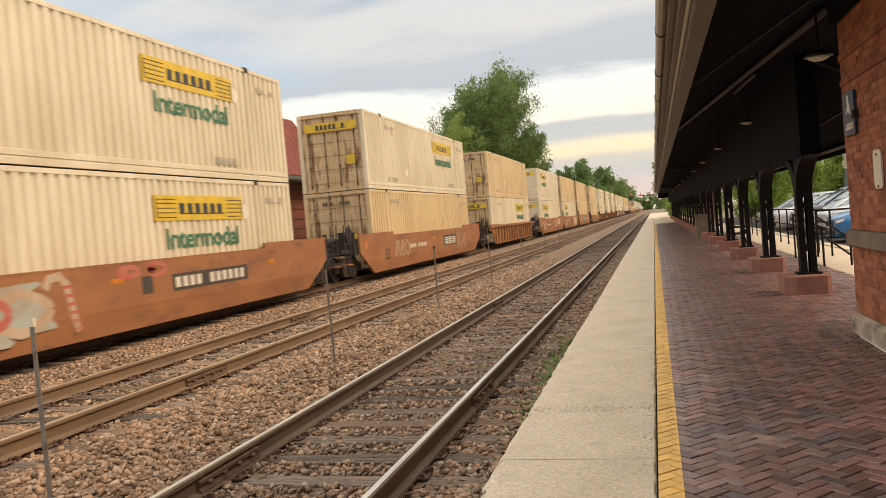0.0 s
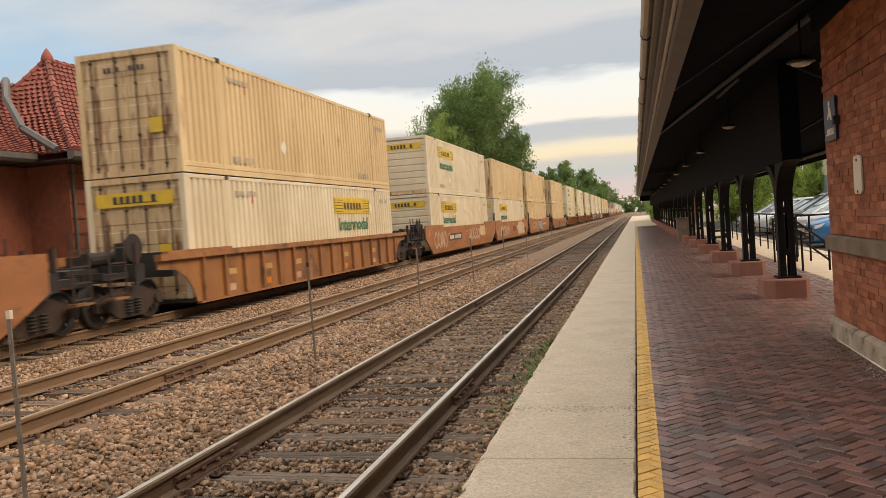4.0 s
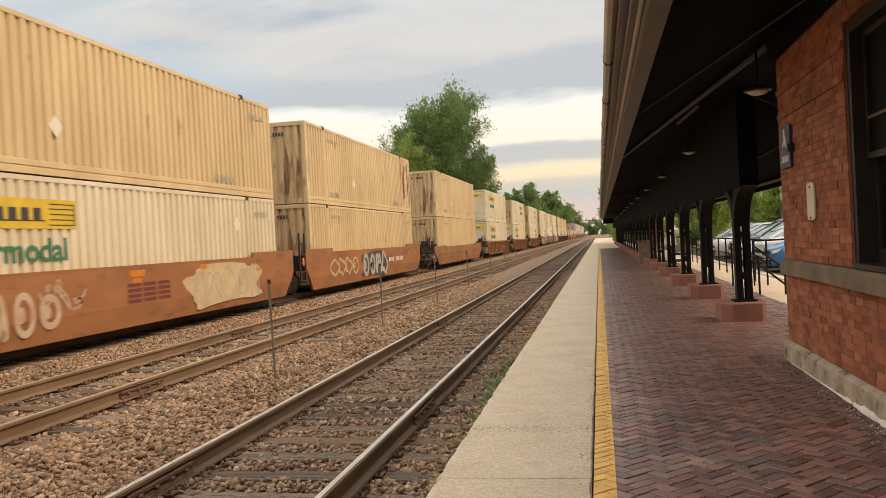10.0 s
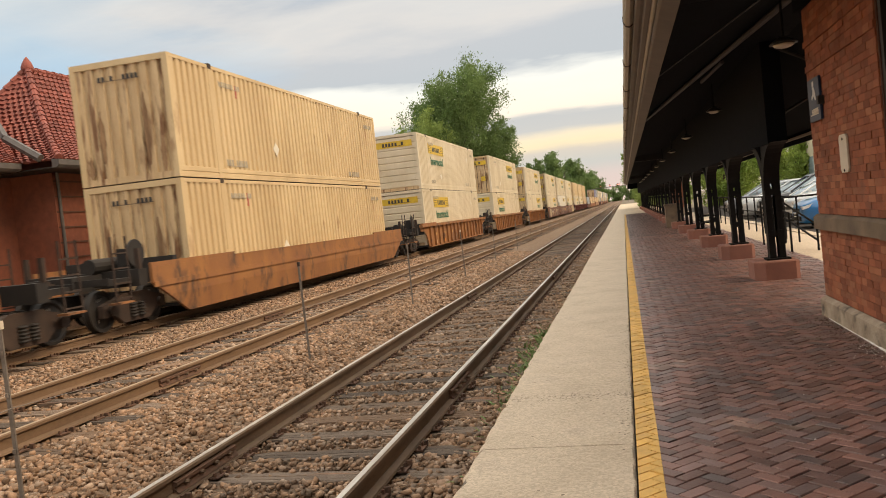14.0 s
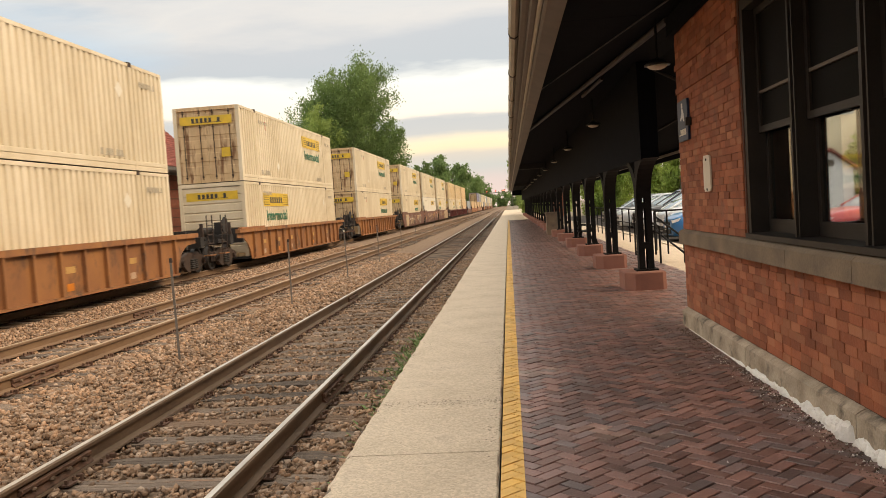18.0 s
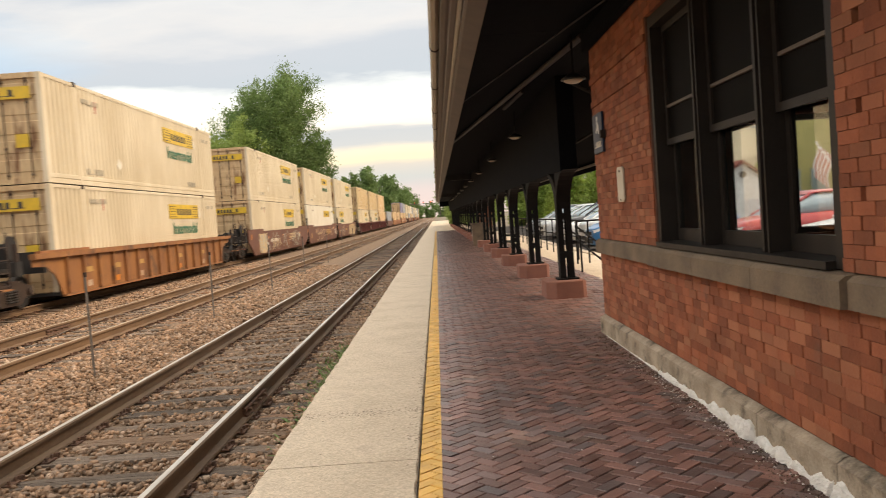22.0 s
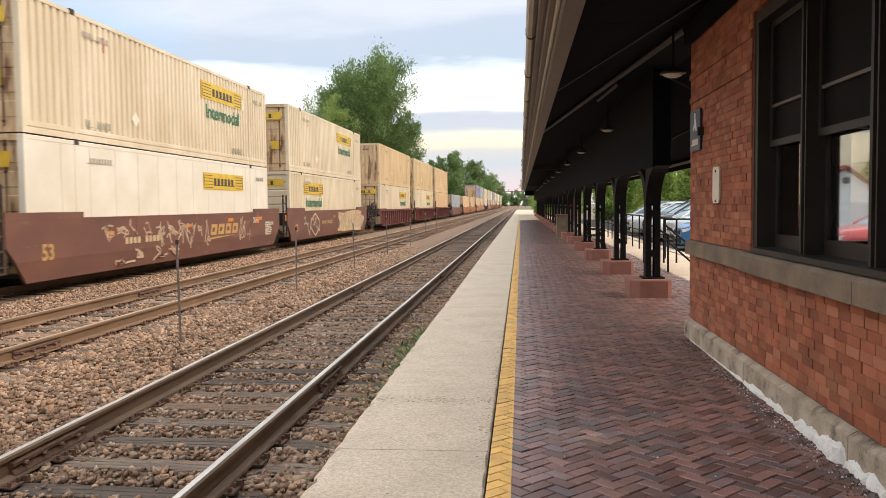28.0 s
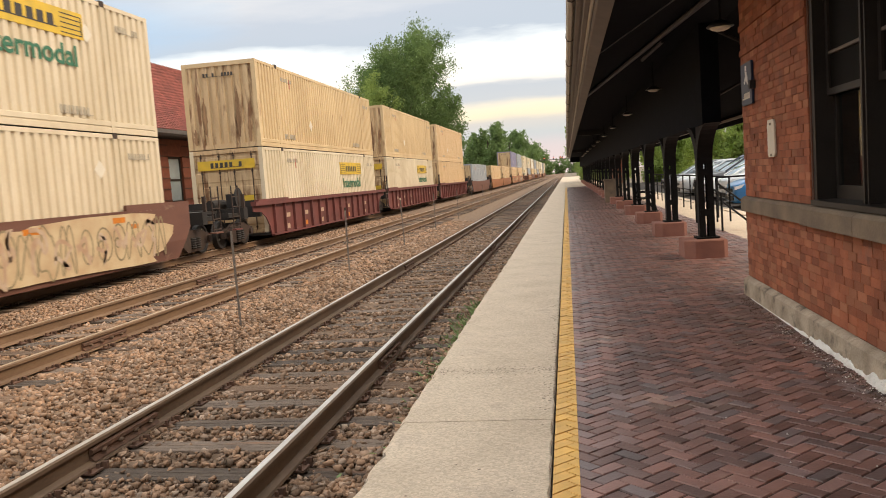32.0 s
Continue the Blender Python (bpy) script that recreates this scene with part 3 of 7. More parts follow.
def make_track(name, cx, top, label, shiny, y_near):
    track = thing(name, label, "railway track", kind="structure")
    rnd = random.Random(int(-cx * 10))
    for x in (cx - 0.755, cx + 0.755):
        bm = bmesh.new()
        prism(bm, rail_profile(x, top), "y", -40, 1500)
        rail = part("rail", bm, M["rail_side_dark"] if shiny else M["rail_side"], track)
        bm = bmesh.new()
        box(bm, x - 0.022, x + 0.020, -40, 1500, top - 0.004, top + 0.0025)
        part("rail_head", bm, M["rail_top"] if shiny else M["rail_top_dull"], rail, "worn bright running surface" if shiny else "dull brown running surface")
    for x, y in JOINTS.get(name, ()):
        for sx in (-1, 1):
            bm = bmesh.new()
            prism(bm, [(x + sx * 0.014, top - 0.052), (x + sx * 0.05, top - 0.062), (x + sx * 0.05, top - 0.085), (x + sx * 0.028, top - 0.105), (x + sx * 0.06, top - 0.142), (x + sx * 0.016, top - 0.138)][::sx], "y", y - 0.46, y + 0.46)
            bar = part("joint_bar", bm, M["tie_plate"], track, "rusty bolted joint bar")
            for q in range(4):
                bm = bmesh.new()
                tube(bm, (x + sx * 0.03, y - 0.33 + 0.22 * q, top - 0.095), (x + sx * 0.075, y - 0.33 + 0.22 * q, top - 0.095), 0.017, seg=6)
                part("bolt", bm, M["rail_side_dark"], bar)
    # ties: the nearest ones as pieces, the rest in one mesh
    tie_meshes = []
    for k in range(7):
        # split and worn top: rows across the timber, each at its own height
        rows_ = [-0.115, -0.108, -0.062, -0.055, -0.048, 0.008, 0.016, 0.024, 0.07, 0.107, 0.115]
        drop = [0.03, 0.0, 0.0, 0.022, 0.0, 0.0, 0.028, 0.0, 0.0, 0.0, 0.03]
        xs_ = [-1.30 + 0.13 * q for q in range(21)]
        vs, fs = [], []
        for x in xs_:
            worn = rnd.uniform(0, 0.008) + (0.02 * rnd.random() if abs(x) > 1.1 else 0)
            for y, dz in zip(rows_, drop):
                vs.append((x + rnd.uniform(-0.02, 0.02), y * rnd.uniform(0.94, 1.06), -worn - dz * rnd.uniform(0.0, 1.0) * (1 if rnd.random() < 0.75 else 0.2)))
            vs += [(x, -0.115, -0.18), (x, 0.115, -0.18)]
        w = len(rows_) + 2
        for q in range(len(xs_) - 1):
            for r in range(len(rows_) - 1):
                b = q * w + r
                fs.append((b, b + w, b + w + 1, b + 1))
            b = q * w
            fs += [(b + w - 2, b + 2 * w - 2, b + w, b), (b + w - 3, b + 2 * w - 3, b + 2 * w - 1, b + w - 1)]
        for b in (0, (len(xs_) - 1) * w):
            fs.append(tuple(b + r for r in range(len(rows_))) + (b + w - 1, b + w - 2))
        me = bpy.data.meshes.new("tie")
        me.from_pydata(vs, [], fs)
        me.materials.append(M["tie"])
        tie_meshes.append(me)
    bm = bmesh.new()
    for s in (-0.755, 0.755):
        box(bm, s - 0.13, s + 0.13, -0.07, 0.07, 0.001, 0.014)
        for dx in (-0.10, 0.10):
            for dy in (-0.05, 0.05):
                box(bm, s + dx - 0.010, s + dx + 0.010, dy - 0.010, dy + 0.010, 0.0142, 0.046)
        for dx in (-0.10, 0.10):
            box(bm, s + dx - 0.022, s + dx + 0.022, 0.12, 0.15, -0.03, 0.035)
    plate_mesh = mesh_of("tie_plate", bm, M["tie_plate"])
    y, k = -3.0, 0
    far_v, far_f = [], []
    while y < 240:
        wob = rnd.uniform(-0.03, 0.03)
        if y_near - 1 < y < y_near + 34:
            ob = new("tie", tie_meshes[k % 7])
            ob.parent = track
            ob.matrix_basis = pose(cx + rnd.uniform(-0.05, 0.05), y + wob, top - 0.192 + rnd.uniform(-0.012, 0.004), 0, rnd.uniform(-0.5, 0.5), rnd.uniform(-1.6, 1.6) + 180 * (k // 7 % 2))
            pl = new("tie_plate", plate_mesh)
            pl.parent = track
            pl.matrix_basis = pose(cx, y + wob, top - 0.190)
        else:
            z = top - 0.192
            b = len(far_v)
            far_v += [(cx - 1.3, y - 0.11, z), (cx + 1.3, y - 0.11, z), (cx + 1.3, y + 0.11, z), (cx - 1.3, y + 0.11, z), (cx - 1.3, y - 0.11, z - 0.15), (cx + 1.3, y - 0.11, z - 0.15)]
            far_f += [(b, b + 1, b + 2, b + 3), (b + 4, b + 5, b + 1, b)]
        y += 0.545
        k += 1
    tagged(raw("distant_ties", far_v, far_f, M["tie"], track), kind="stuff")
    return track


def make_ballast_stones():
    """Loose crushed stone, thicker where the walk comes near."""
    rng = np.random.default_rng(7)
    base = np.array([(-1, -1, -1), (1, -1, -1), (1, 1, -1), (-1, 1, -1), (-1, -1, 1), (1, -1, 1), (1, 1, 1), (-1, 1, 1)], float) * 0.64
    tris = np.array([(3, 2, 1), (3, 1, 0), (4, 5, 6), (4, 6, 7), (0, 1, 5), (0, 5, 4), (1, 2, 6), (1, 6, 5), (2, 3, 7), (2, 7, 6), (3, 0, 4), (3, 4, 7)])
    pts = []
    for (x0, x1, y0, y1, n, s) in ((-5.3, -3.2, 2.5, 14, 14000, 0.0265), (-4.9, -3.8, 14, 34, 6500, 0.034), (-3.9, -1.30, 2.2, 12, 15000, 0.024), (-3.9, -1.30, 12, 30, 12000, 0.027), (-1.8, -0.97, 2.2, 16, 7000, 0.027), (-3.9, -3.3, 2.2, 12, 2500, 0.027),
                                   (-9.75, -7.0, 6, 20, 12000, 0.027), (-9.7, -7.0, 20, 44, 8000, 0.034), (-7.6, -5.0, 4, 30, 14000, 0.028), (-5.6, -4.8, 4, 14, 3000, 0.030), (-1.8, -0.97, 16, 40, 2500, 0.03)):
        p = np.stack([rng.uniform(x0, x1, n), rng.uniform(y0, y1, n), np.zeros(n), rng.uniform(0.75, 1.25, n) ** 2 * 1.12 * s], 1)
        pts.append(p)
    p = np.concatenate(pts)
    prof_x, prof_z = np.array(BED).T
    p[:, 2] = np.interp(p[:, 0], prof_x, prof_z) + rng.uniform(-0.005, 0.03, len(p))
    # sink the stones between the ties and clear them off the tie tops
    for cx in (NEAR_X, MID_X):
        on = (abs(p[:, 0] - cx) < 1.28) & (abs((p[:, 1] + 3.0 + 0.2725) % 0.545 - 0.2725) < 0.122) & (rng.random(len(p)) < 0.94)
        p[on, 2] -= 0.2
    bed = (abs(p[:, 0] - NEAR_X) < 1.28) | (abs(p[:, 0] - MID_X) < 1.28)
    p[bed, 2] -= 0.002
    n = len(p)
    ax = rng.uniform(0.65, 1.25, (n, 1, 3))
    v = base[None] * ax * p[:, 3][:, None, None] * rng.uniform(0.45, 1.35, (n, 8, 3))
    a, b = rng.uniform(0, 2 * np.pi, n), rng.uniform(-0.9, 0.9, n)
    ca, sa, cb, sb = np.cos(a), np.sin(a), np.cos(b), np.sin(b)
    x, y, z = v[..., 0], v[..., 1], v[..., 2] * 0.72
    y, z = y * cb[:, None] - z * sb[:, None], y * sb[:, None] + z * cb[:, None]
    x, y = x * ca[:, None] - y * sa[:, None], x * sa[:, None] + y * ca[:, None]
    co = np.stack([x, y, z], -1) + p[:, None, :3]
    fa = (tris[None] + 8 * np.arange(n)[:, None, None]).reshape(-1, 3)
    me = bpy.data.meshes.new("ballast")
    me.vertices.add(8 * n)
    me.vertices.foreach_set("co", co.reshape(-1))
    me.loops.add(3 * len(fa))
    me.loops.foreach_set("vertex_index", fa.reshape(-1))
    me.polygons.add(len(fa))
    me.polygons.foreach_set("loop_start", np.arange(len(fa)) * 3)
    me.update(calc_edges=True)
    me.materials.append(M["ballast_stone"])
    tagged(new("ballast", me), "loose grey and brown crushed stones between the rails", "ballast", kind="stuff")


def make_platform():
    # concrete edge strip in slabs, with open joints
    strip = thing("platform_edge", "sand-coloured concrete platform edge slabs with worn joints", "platform", kind="structure")
    joints = [-30, -6, -2.2, 1.2, 4.87, 11.72, 18.5, 25.2, 31.9, 38.5, 45.2, 51.9, 58.4, 65, 75, 90, 120, 160, 220]
    rnd = random.Random(5)
    for a, b in zip(joints, joints[1:]):
        e = EDGE_X + rnd.uniform(-0.008, 0.008)
        n = max(2, int((b - a) / 0.11)) if 2 < b < 33 else 2
        vs, fs = [], []
        for k in range(n + 1):
            y = a + 0.006 + (b - a - 0.012) * k / n
            c = rnd.uniform(0, 0.018) + (0.035 * rnd.random() if rnd.random() < 0.12 else 0)
            o = rnd.uniform(0, 0.012) if n > 2 else 0
            vs += [(e + 0.02, y, -0.62), (-0.004, y, -0.62), (-0.004 - o, y, -0.008), (-0.012 - o, y, 0), (e + 0.025 + c, y, 0), (e + c * 0.7, y, -0.022 - 0.3 * c), (e + 0.3 * c, y, -0.10)]
        for k in range(n):
            for q in range(7):
                fs.append((k * 7 + q, k * 7 + (q + 1) % 7, k * 7 + 7 + (q + 1) % 7, k * 7 + 7 + q))
        fs += [tuple(range(7))[::-1], tuple(n * 7 + q for q in range(7))]
        raw("slab", vs, fs, M["concrete"], strip)
    # crumbled spots: across the slab at a worn line, and along the yellow strip
    vs, fs = [], []
    for k in range(520):
        if k % 5 < 2:
            x, y = rnd.uniform(EDGE_X + 0.05, -0.02), 6.12 + rnd.gauss(0, 0.07)
        elif k % 5 < 4:
            x, y = -0.012 - abs(rnd.gauss(0, 0.05)), rnd.uniform(5.0, 9.5)
        else:
            x, y = rnd.uniform(EDGE_X + 0.05, -0.02), rnd.uniform(3.0, 14)
        r, b = rnd.uniform(0.003, 0.011), len(vs)
        for q in range(6):
            g = rnd.uniform(0.5, 1.2) * r
            vs.append((min(-0.005, x + g * math.cos(q * 1.047)), y + 1.3 * g * math.sin(q * 1.047), 0.0012))
        fs.append(tuple(range(b, b + 6)))
    tagged(raw("crumbled_spot", vs, fs, M["concrete_pit"], strip, "small dark crumbled spots in the concrete"), kind="stuff")
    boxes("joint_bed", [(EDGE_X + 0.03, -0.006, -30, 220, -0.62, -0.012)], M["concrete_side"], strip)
    # brick-paved platform bed behind it
    tagged(boxes("platform", [(0.002, 8.0, -30, 75, -0.62, -0.008), ], M["paver_bed"]), "sand bed under the brick platform paving", "platform", kind="structure")
    tagged(boxes("pavement_walk", [(3.31, 4.615, 14.62, 75, -0.0078, -0.001)], M["concrete"]), "pale concrete walk beside the parking lot", "pavement", kind="structure")
    tagged(boxes("pavement", [(0.002, 4.2, 75, 220, -0.62, -0.006), ], M["concrete"]), "plain concrete platform beyond the shelter", "platform", kind="structure")


def clipped(poly, x, keep_right):
    """A flat outline cut at a line x."""
    out = []
    for i, p in enumerate(poly):
        q = poly[(i + 1) % len(poly)]
        a, b = (p[0] >= x) == keep_right, (q[0] >= x) == keep_right
        if a:
            out.append(p)
        if a != b:
            f = (x - p[0]) / (q[0] - p[0])
            out.append((x, p[1] + f * (q[1] - p[1])))
    return out


def make_pavers():
    """Herringbone of dark red bricks at 45 degrees; a straight strip along the edge is painted yellow."""
    floor = thing("brick_paving", "dark red herringbone brick platform paving", "paving", kind="structure")
    c, strip = math.sqrt(0.5), 0.132
    bm = bmesh.new()
    x, y = 0.081, 0.0385
    low = [bm.verts.new(p) for p in ((-x, -y, -0.02), (x, -y, -0.02), (x, y, -0.02), (-x, y, -0.02))]
    mid = [bm.verts.new(p) for p in ((-x, -y, -0.004), (x, -y, -0.004), (x, y, -0.004), (-x, y, -0.004))]
    top = [bm.verts.new(p) for p in ((-x + 0.003, -y + 0.003, 0), (x - 0.003, -y + 0.003, 0), (x - 0.003, y - 0.003, 0), (-x + 0.003, y - 0.003, 0))]
    bm.faces.new(top)
    for q in range(4):
        bm.faces.new((low[q], low[(q + 1) % 4], mid[(q + 1) % 4], mid[q]))
        bm.faces.new((mid[q], mid[(q + 1) % 4], top[(q + 1) % 4], top[q]))
    red_mesh = mesh_of("paver", bm, M["paver"])
    rnd = random.Random(11)
    top4 = [(-0.094, -0.044), (0.094, -0.044), (0.094, 0.044), (-0.094, 0.044)]
    low4 = [(-0.081, -0.0385), (0.081, -0.0385), (0.081, 0.0385), (-0.081, 0.0385)]
    stuff = {"paver": ([], []), "paver_yellow": ([], [])}
    count = {"paver": 0, "paver_yellow": 0}

    def slab(kind, poly, dz, deep):
        vs, fs = [], []
        n = len(poly)
        mx, my = sum(p[0] for p in poly) / n, sum(p[1] for p in poly) / n
        inner = [(mx + (p[0] - mx) * 0.972, my + (p[1] - my) * 0.972) for p in poly]
        vs = [(*p, dz) for p in inner]
        fs = [tuple(range(n))]
        if deep:
            vs += [(*p, dz - 0.012) for p in poly]
            fs += [(n + q, n + (q + 1) % n, (q + 1) % n, q) for q in range(n)]
        return vs, fs

    for n in range(-75, 660):
        for m in range(-2, 26):
            u0, v0 = n * 0.085 + m * 0.17, n * 0.085 - m * 0.17
            for (cu, cv, turned) in ((u0 + 0.085, v0 + 0.0425, 0), (u0 + 0.0425, v0 + 0.17, 1)):
                x, y = (cu - cv) * c, (cu + cv) * c
                if x < -0.1 or x > 5.2 or y < -6.5 or y > 75 or (x > 2.02 and y < 9.1) or (x > 3.3 and y > 14.6) or (x > 4.2 and y > 45):
                    continue
                ang = 45 + 90 * turned + rnd.uniform(-0.8, 0.8)
                dz = rnd.uniform(-0.004, 0.002)
                ca, sa = math.cos(radians(ang)), math.sin(radians(ang))
                if x > strip + 0.12 and 3.2 < y < 7.0 and x < 1.9 and count["paver"] < 280 and rnd.random() < 0.9:
                    ob = new("paver", red_mesh)
                    ob.parent = floor
                    ob.matrix_basis = pose(x, y, dz, 0, 0, ang)
                    count["paver"] += 1
                    continue
                poly = [(x + p * ca - q * sa, y + p * sa + q * ca) for p, q in low4]
                pieces = [("paver", poly)]
                if x < strip + 0.12:
                    pieces = [("paver", clipped(poly, strip, True)), ("paver_yellow", clipped(clipped(poly, strip, False), 0.004, True))]
                for kind, poly in pieces:
                    if len(poly) < 3 or max(p[0] for p in poly) - min(p[0] for p in poly) < 0.012:
                        continue
                    v, f = slab(kind, poly, dz, y < 30)
                    if kind == "paver_yellow" and 3.2 < y < 8 and count[kind] < 90:
                        raw("paver", v, f, M[kind], floor, "yellow painted paver")
                        count[kind] += 1
                        continue
                    vs, fs = stuff[kind]
                    b = len(vs)
                    vs += v
                    fs += [tuple(i + b for i in q) for q in f]
    for kind, (vs, fs) in stuff.items():
        tagged(raw("distant_pavers", vs, fs, M[kind], floor, "yellow painted safety line bricks" if kind == "paver_yellow" else ""), kind="stuff")
    boxes("edge_line", [(0.003, strip, -6.5, 75, -0.05, -0.0065)], M["paver_yellow"], floor, "yellow painted joint sand along the edge")


make_ground()
make_track("track_1", NEAR_X, RAIL_Z, "near railway track with polished rails on timber ties", True, 2.5)
make_track("track_2", MID_X, MID_Z, "middle railway track with rusty rails on timber ties", False, 5.0)
make_track("track_3", FAR_X, FAR_Z, "far railway track under the passing train", False, 8.0)
make_platform()


# ---- station building beside the platform ----
WIN_Y = (3.76, 6.82)
WIN_Z = (1.07, 2.95)


def make_building():
    wall = thing("wall_west", "red brick station wall with stone sill band", "wall", kind="structure")
    y0, y1 = -7.0, 9.19
    xi = WALL_X + 0.035
    boxes("wall_core", [(xi, xi + 0.32, y0, WIN_Y[0], -0.1, 4.2), (WALL_X + 0.012, xi + 0.32, WIN_Y[1], y1 - 0.012, -0.1, 4.2), (WALL_X + 0.012, xi + 0.32, WIN_Y[0], WIN_Y[1], -0.1, WIN_Z[0] - 0.02), (xi, xi + 0.32, WIN_Y[0], WIN_Y[1], WIN_Z[1], 4.2)], M["mortar"], wall)
    # stone base course in blocks, with a rough face
    rnd = random.Random(2)
    y = y1 + 0.03
    for ln_ in (0.14, 2.25, 2.10, 0.95, 1.6, 1.6, 1.9, 1.7, 1.8, 1.7):
        bm = bmesh.new()
        x = WALL_X - 0.05
        prism(bm, [(x, -0.05), (xi - 0.002, -0.05), (xi - 0.002, 0.205), (x + 0.035, 0.188), (x, 0.165)], "y", y - ln_ + 0.006, y - 0.006)
        part("base_stone", bm, M["plinth"], wall)
        y -= ln_
    # sill band of sandstone in blocks
    y = y1 + 0.05
    for ln_, deep in ((2.33, 0.045), (1.20, 0.075), (1.06, 0.075), (1.03, 0.075), (2.0, 0.045), (2.0, 0.045), (2.0, 0.045), (2.0, 0.045)):
        bm = bmesh.new()
        x = WALL_X - deep
        prism(bm, [(x, 0.905), (xi - 0.002, 0.905), (xi - 0.002, 1.062), (x + 0.03, 1.055), (x, 1.03)], "y", y - ln_ + 0.004, y - 0.004)
        part("sill_stone", bm, M["sandstone"], wall)
        y -= ln_
    # bricks laid in courses with open upright joints: the nearest as pieces, the rest joined
    lengths = (0.170, 0.160, 0.182)
    piece = {}
    for ln_ in lengths:
        bm = bmesh.new()
        box(bm, 0, 0.05, -ln_ / 2, ln_ / 2, -0.0312, 0.0312)
        bmesh.ops.bevel(bm, geom=[e for e in bm.edges if all(v.co.x < 0.01 for v in e.verts)], offset=0.002, segments=1, affect="EDGES")
        piece[ln_] = mesh_of("brick", bm, M["brick"])
    rnd = random.Random(9)
    vs, fs, count = [], [], 0
    course = 0.0633
    zs = [(0.207 + 0.0633 * k, k) for k in range(11)] + [(1.064 + course * k, k + 21) for k in range(49)]
    for z, k in zs:
        lines = [(y1, 0.2)]
        if z + course > WIN_Z[0] and z < WIN_Z[1]:
            lines = [(y1, WIN_Y[1] + 0.034), (WIN_Y[0] - 0.034, 0.2)]
            if any(z <= q < z + course for q in (1.435, 1.790, 2.155)):
                lines = [lines[0], (lines[1][0], 3.548), (3.500, 0.2)]
        band = 0.014 if any(z <= q < z + course for q in (2.52, 2.80)) else 0.0
        for top_, end_ in lines:
            y = top_
            first = True
            while y > end_ + 0.004:
                ln_ = rnd.choice(lengths)
                if first and k % 2:
                    ln_ = 0.095
                first = False
                if y - ln_ - 0.007 < end_ + 0.05:
                    ln_ = y - end_
                mid, proud = y - ln_ / 2, rnd.uniform(-0.003, 0.003) - band
                if ln_ in piece and (3.2 < mid < 6.3 and z < 0.9 or (3.0 < mid < 3.7 and z < 2.4)) and count < 300:
                    ob = new("brick", piece[ln_])
                    ob.parent = wall
                    ob.matrix_basis = pose(WALL_X + proud, mid, z + course / 2 + rnd.uniform(-0.001, 0.001), rnd.uniform(-0.35, 0.35), 0, 0)
                    count += 1
                else:
                    b, x = len(vs), WALL_X + proud
                    a, c, d, e = y - ln_, y, z + (0.0003 if y < 6.5 and z < 0.9 else 0.0014), z + course - (0.0003 if y < 6.5 and z < 0.9 else 0.0014)
                    vs += [(x, a, d), (x, c, d), (x, c, e), (x, a, e), (x + 0.045, a, d), (x + 0.045, c, d), (x + 0.045, c, e), (x + 0.045, a, e)]
                    fs += [(b + 3, b + 2, b + 1, b), (b, b + 1, b + 5, b + 4), (b + 1, b + 2, b + 6, b + 5), (b + 2, b + 3, b + 7, b + 6), (b + 3, b, b + 4, b + 7)]
                y -= ln_ + (rnd.uniform(0.006, 0.010) if y < 6.5 else rnd.uniform(0.002, 0.005))
    tagged(raw("other_bricks", vs, fs, M["brick"], wall), kind="stuff")
    # end wall with two windows, and the far walls that close the room
    north = thing("wall_north", "red brick end wall of the station", "wall", kind="structure")
    x0, x1 = xi + 0.325, 7.6
    w = [(2.75, 3.16), (3.46, 3.92), (4.14, 5.3)]
    zlo, zhi = 0.97, 2.28
    spec = [(x0 - 0.31, w[0][0], y1 - 0.3, y1, -0.1, 4.2), (w[0][1], w[1][0], y1 - 0.3, y1, -0.1, 4.2), (w[1][1], w[2][0], y1 - 0.3, y1, -0.1, 4.2), (w[2][1], x1, y1 - 0.3, y1, -0.1, 4.2)]
    for a, b in w:
        spec += [(a, b, y1 - 0.3, y1, -0.1, zlo), (a, b, y1 - 0.3, y1, zhi, 4.2)]
    boxes("wall_core", [(s[0] + 0.002, s[1], s[2], s[3] - 0.004, s[4], s[5]) for s in spec], M["brick"], north)
    for a, b in w:
        frame_of("window_frame", "y", a, b, zlo, zhi, 0.06, 0.06, 0.07, 0.06, y1 - 0.2, y1 - 0.1, M["window_wood"], north)
    tagged(boxes("wall_east", [(x1 + 0.002, x1 + 0.3, y0, y1, -0.1, 4.2)], M["brick"]), "brick back wall of the station", "wall", kind="structure")
    tagged(boxes("wall_south", [(xi, x1, y0 - 0.3, y0 - 0.004, -0.1, 4.2)], M["brick"]), "brick south wall of the station", "wall", kind="structure")
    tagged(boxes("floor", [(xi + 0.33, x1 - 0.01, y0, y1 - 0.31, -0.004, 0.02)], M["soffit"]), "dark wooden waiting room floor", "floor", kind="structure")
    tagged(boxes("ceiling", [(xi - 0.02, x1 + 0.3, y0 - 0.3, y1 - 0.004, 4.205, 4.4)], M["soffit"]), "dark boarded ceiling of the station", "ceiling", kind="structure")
    # three-light window
    win = thing("window_1", "dark brown three-light sash window in the brick wall", "window", kind="structure")
    xf = WALL_X + 0.10
    frame_of("window_frame", "x", WIN_Y[0] - 0.03, WIN_Y[1] + 0.03, WIN_Z[0], WIN_Z[1], 0.10, 0.10, 0, 0.09, WALL_X + 0.02, xf + 0.12, M["window_wood"], win)
    boxes("window_sill", [(WALL_X - 0.03, xf + 0.12, WIN_Y[0] + 0.072, WIN_Y[1] - 0.072, WIN_Z[0] - 0.004, WIN_Z[0] + 0.035)], M["window_wood"], win)
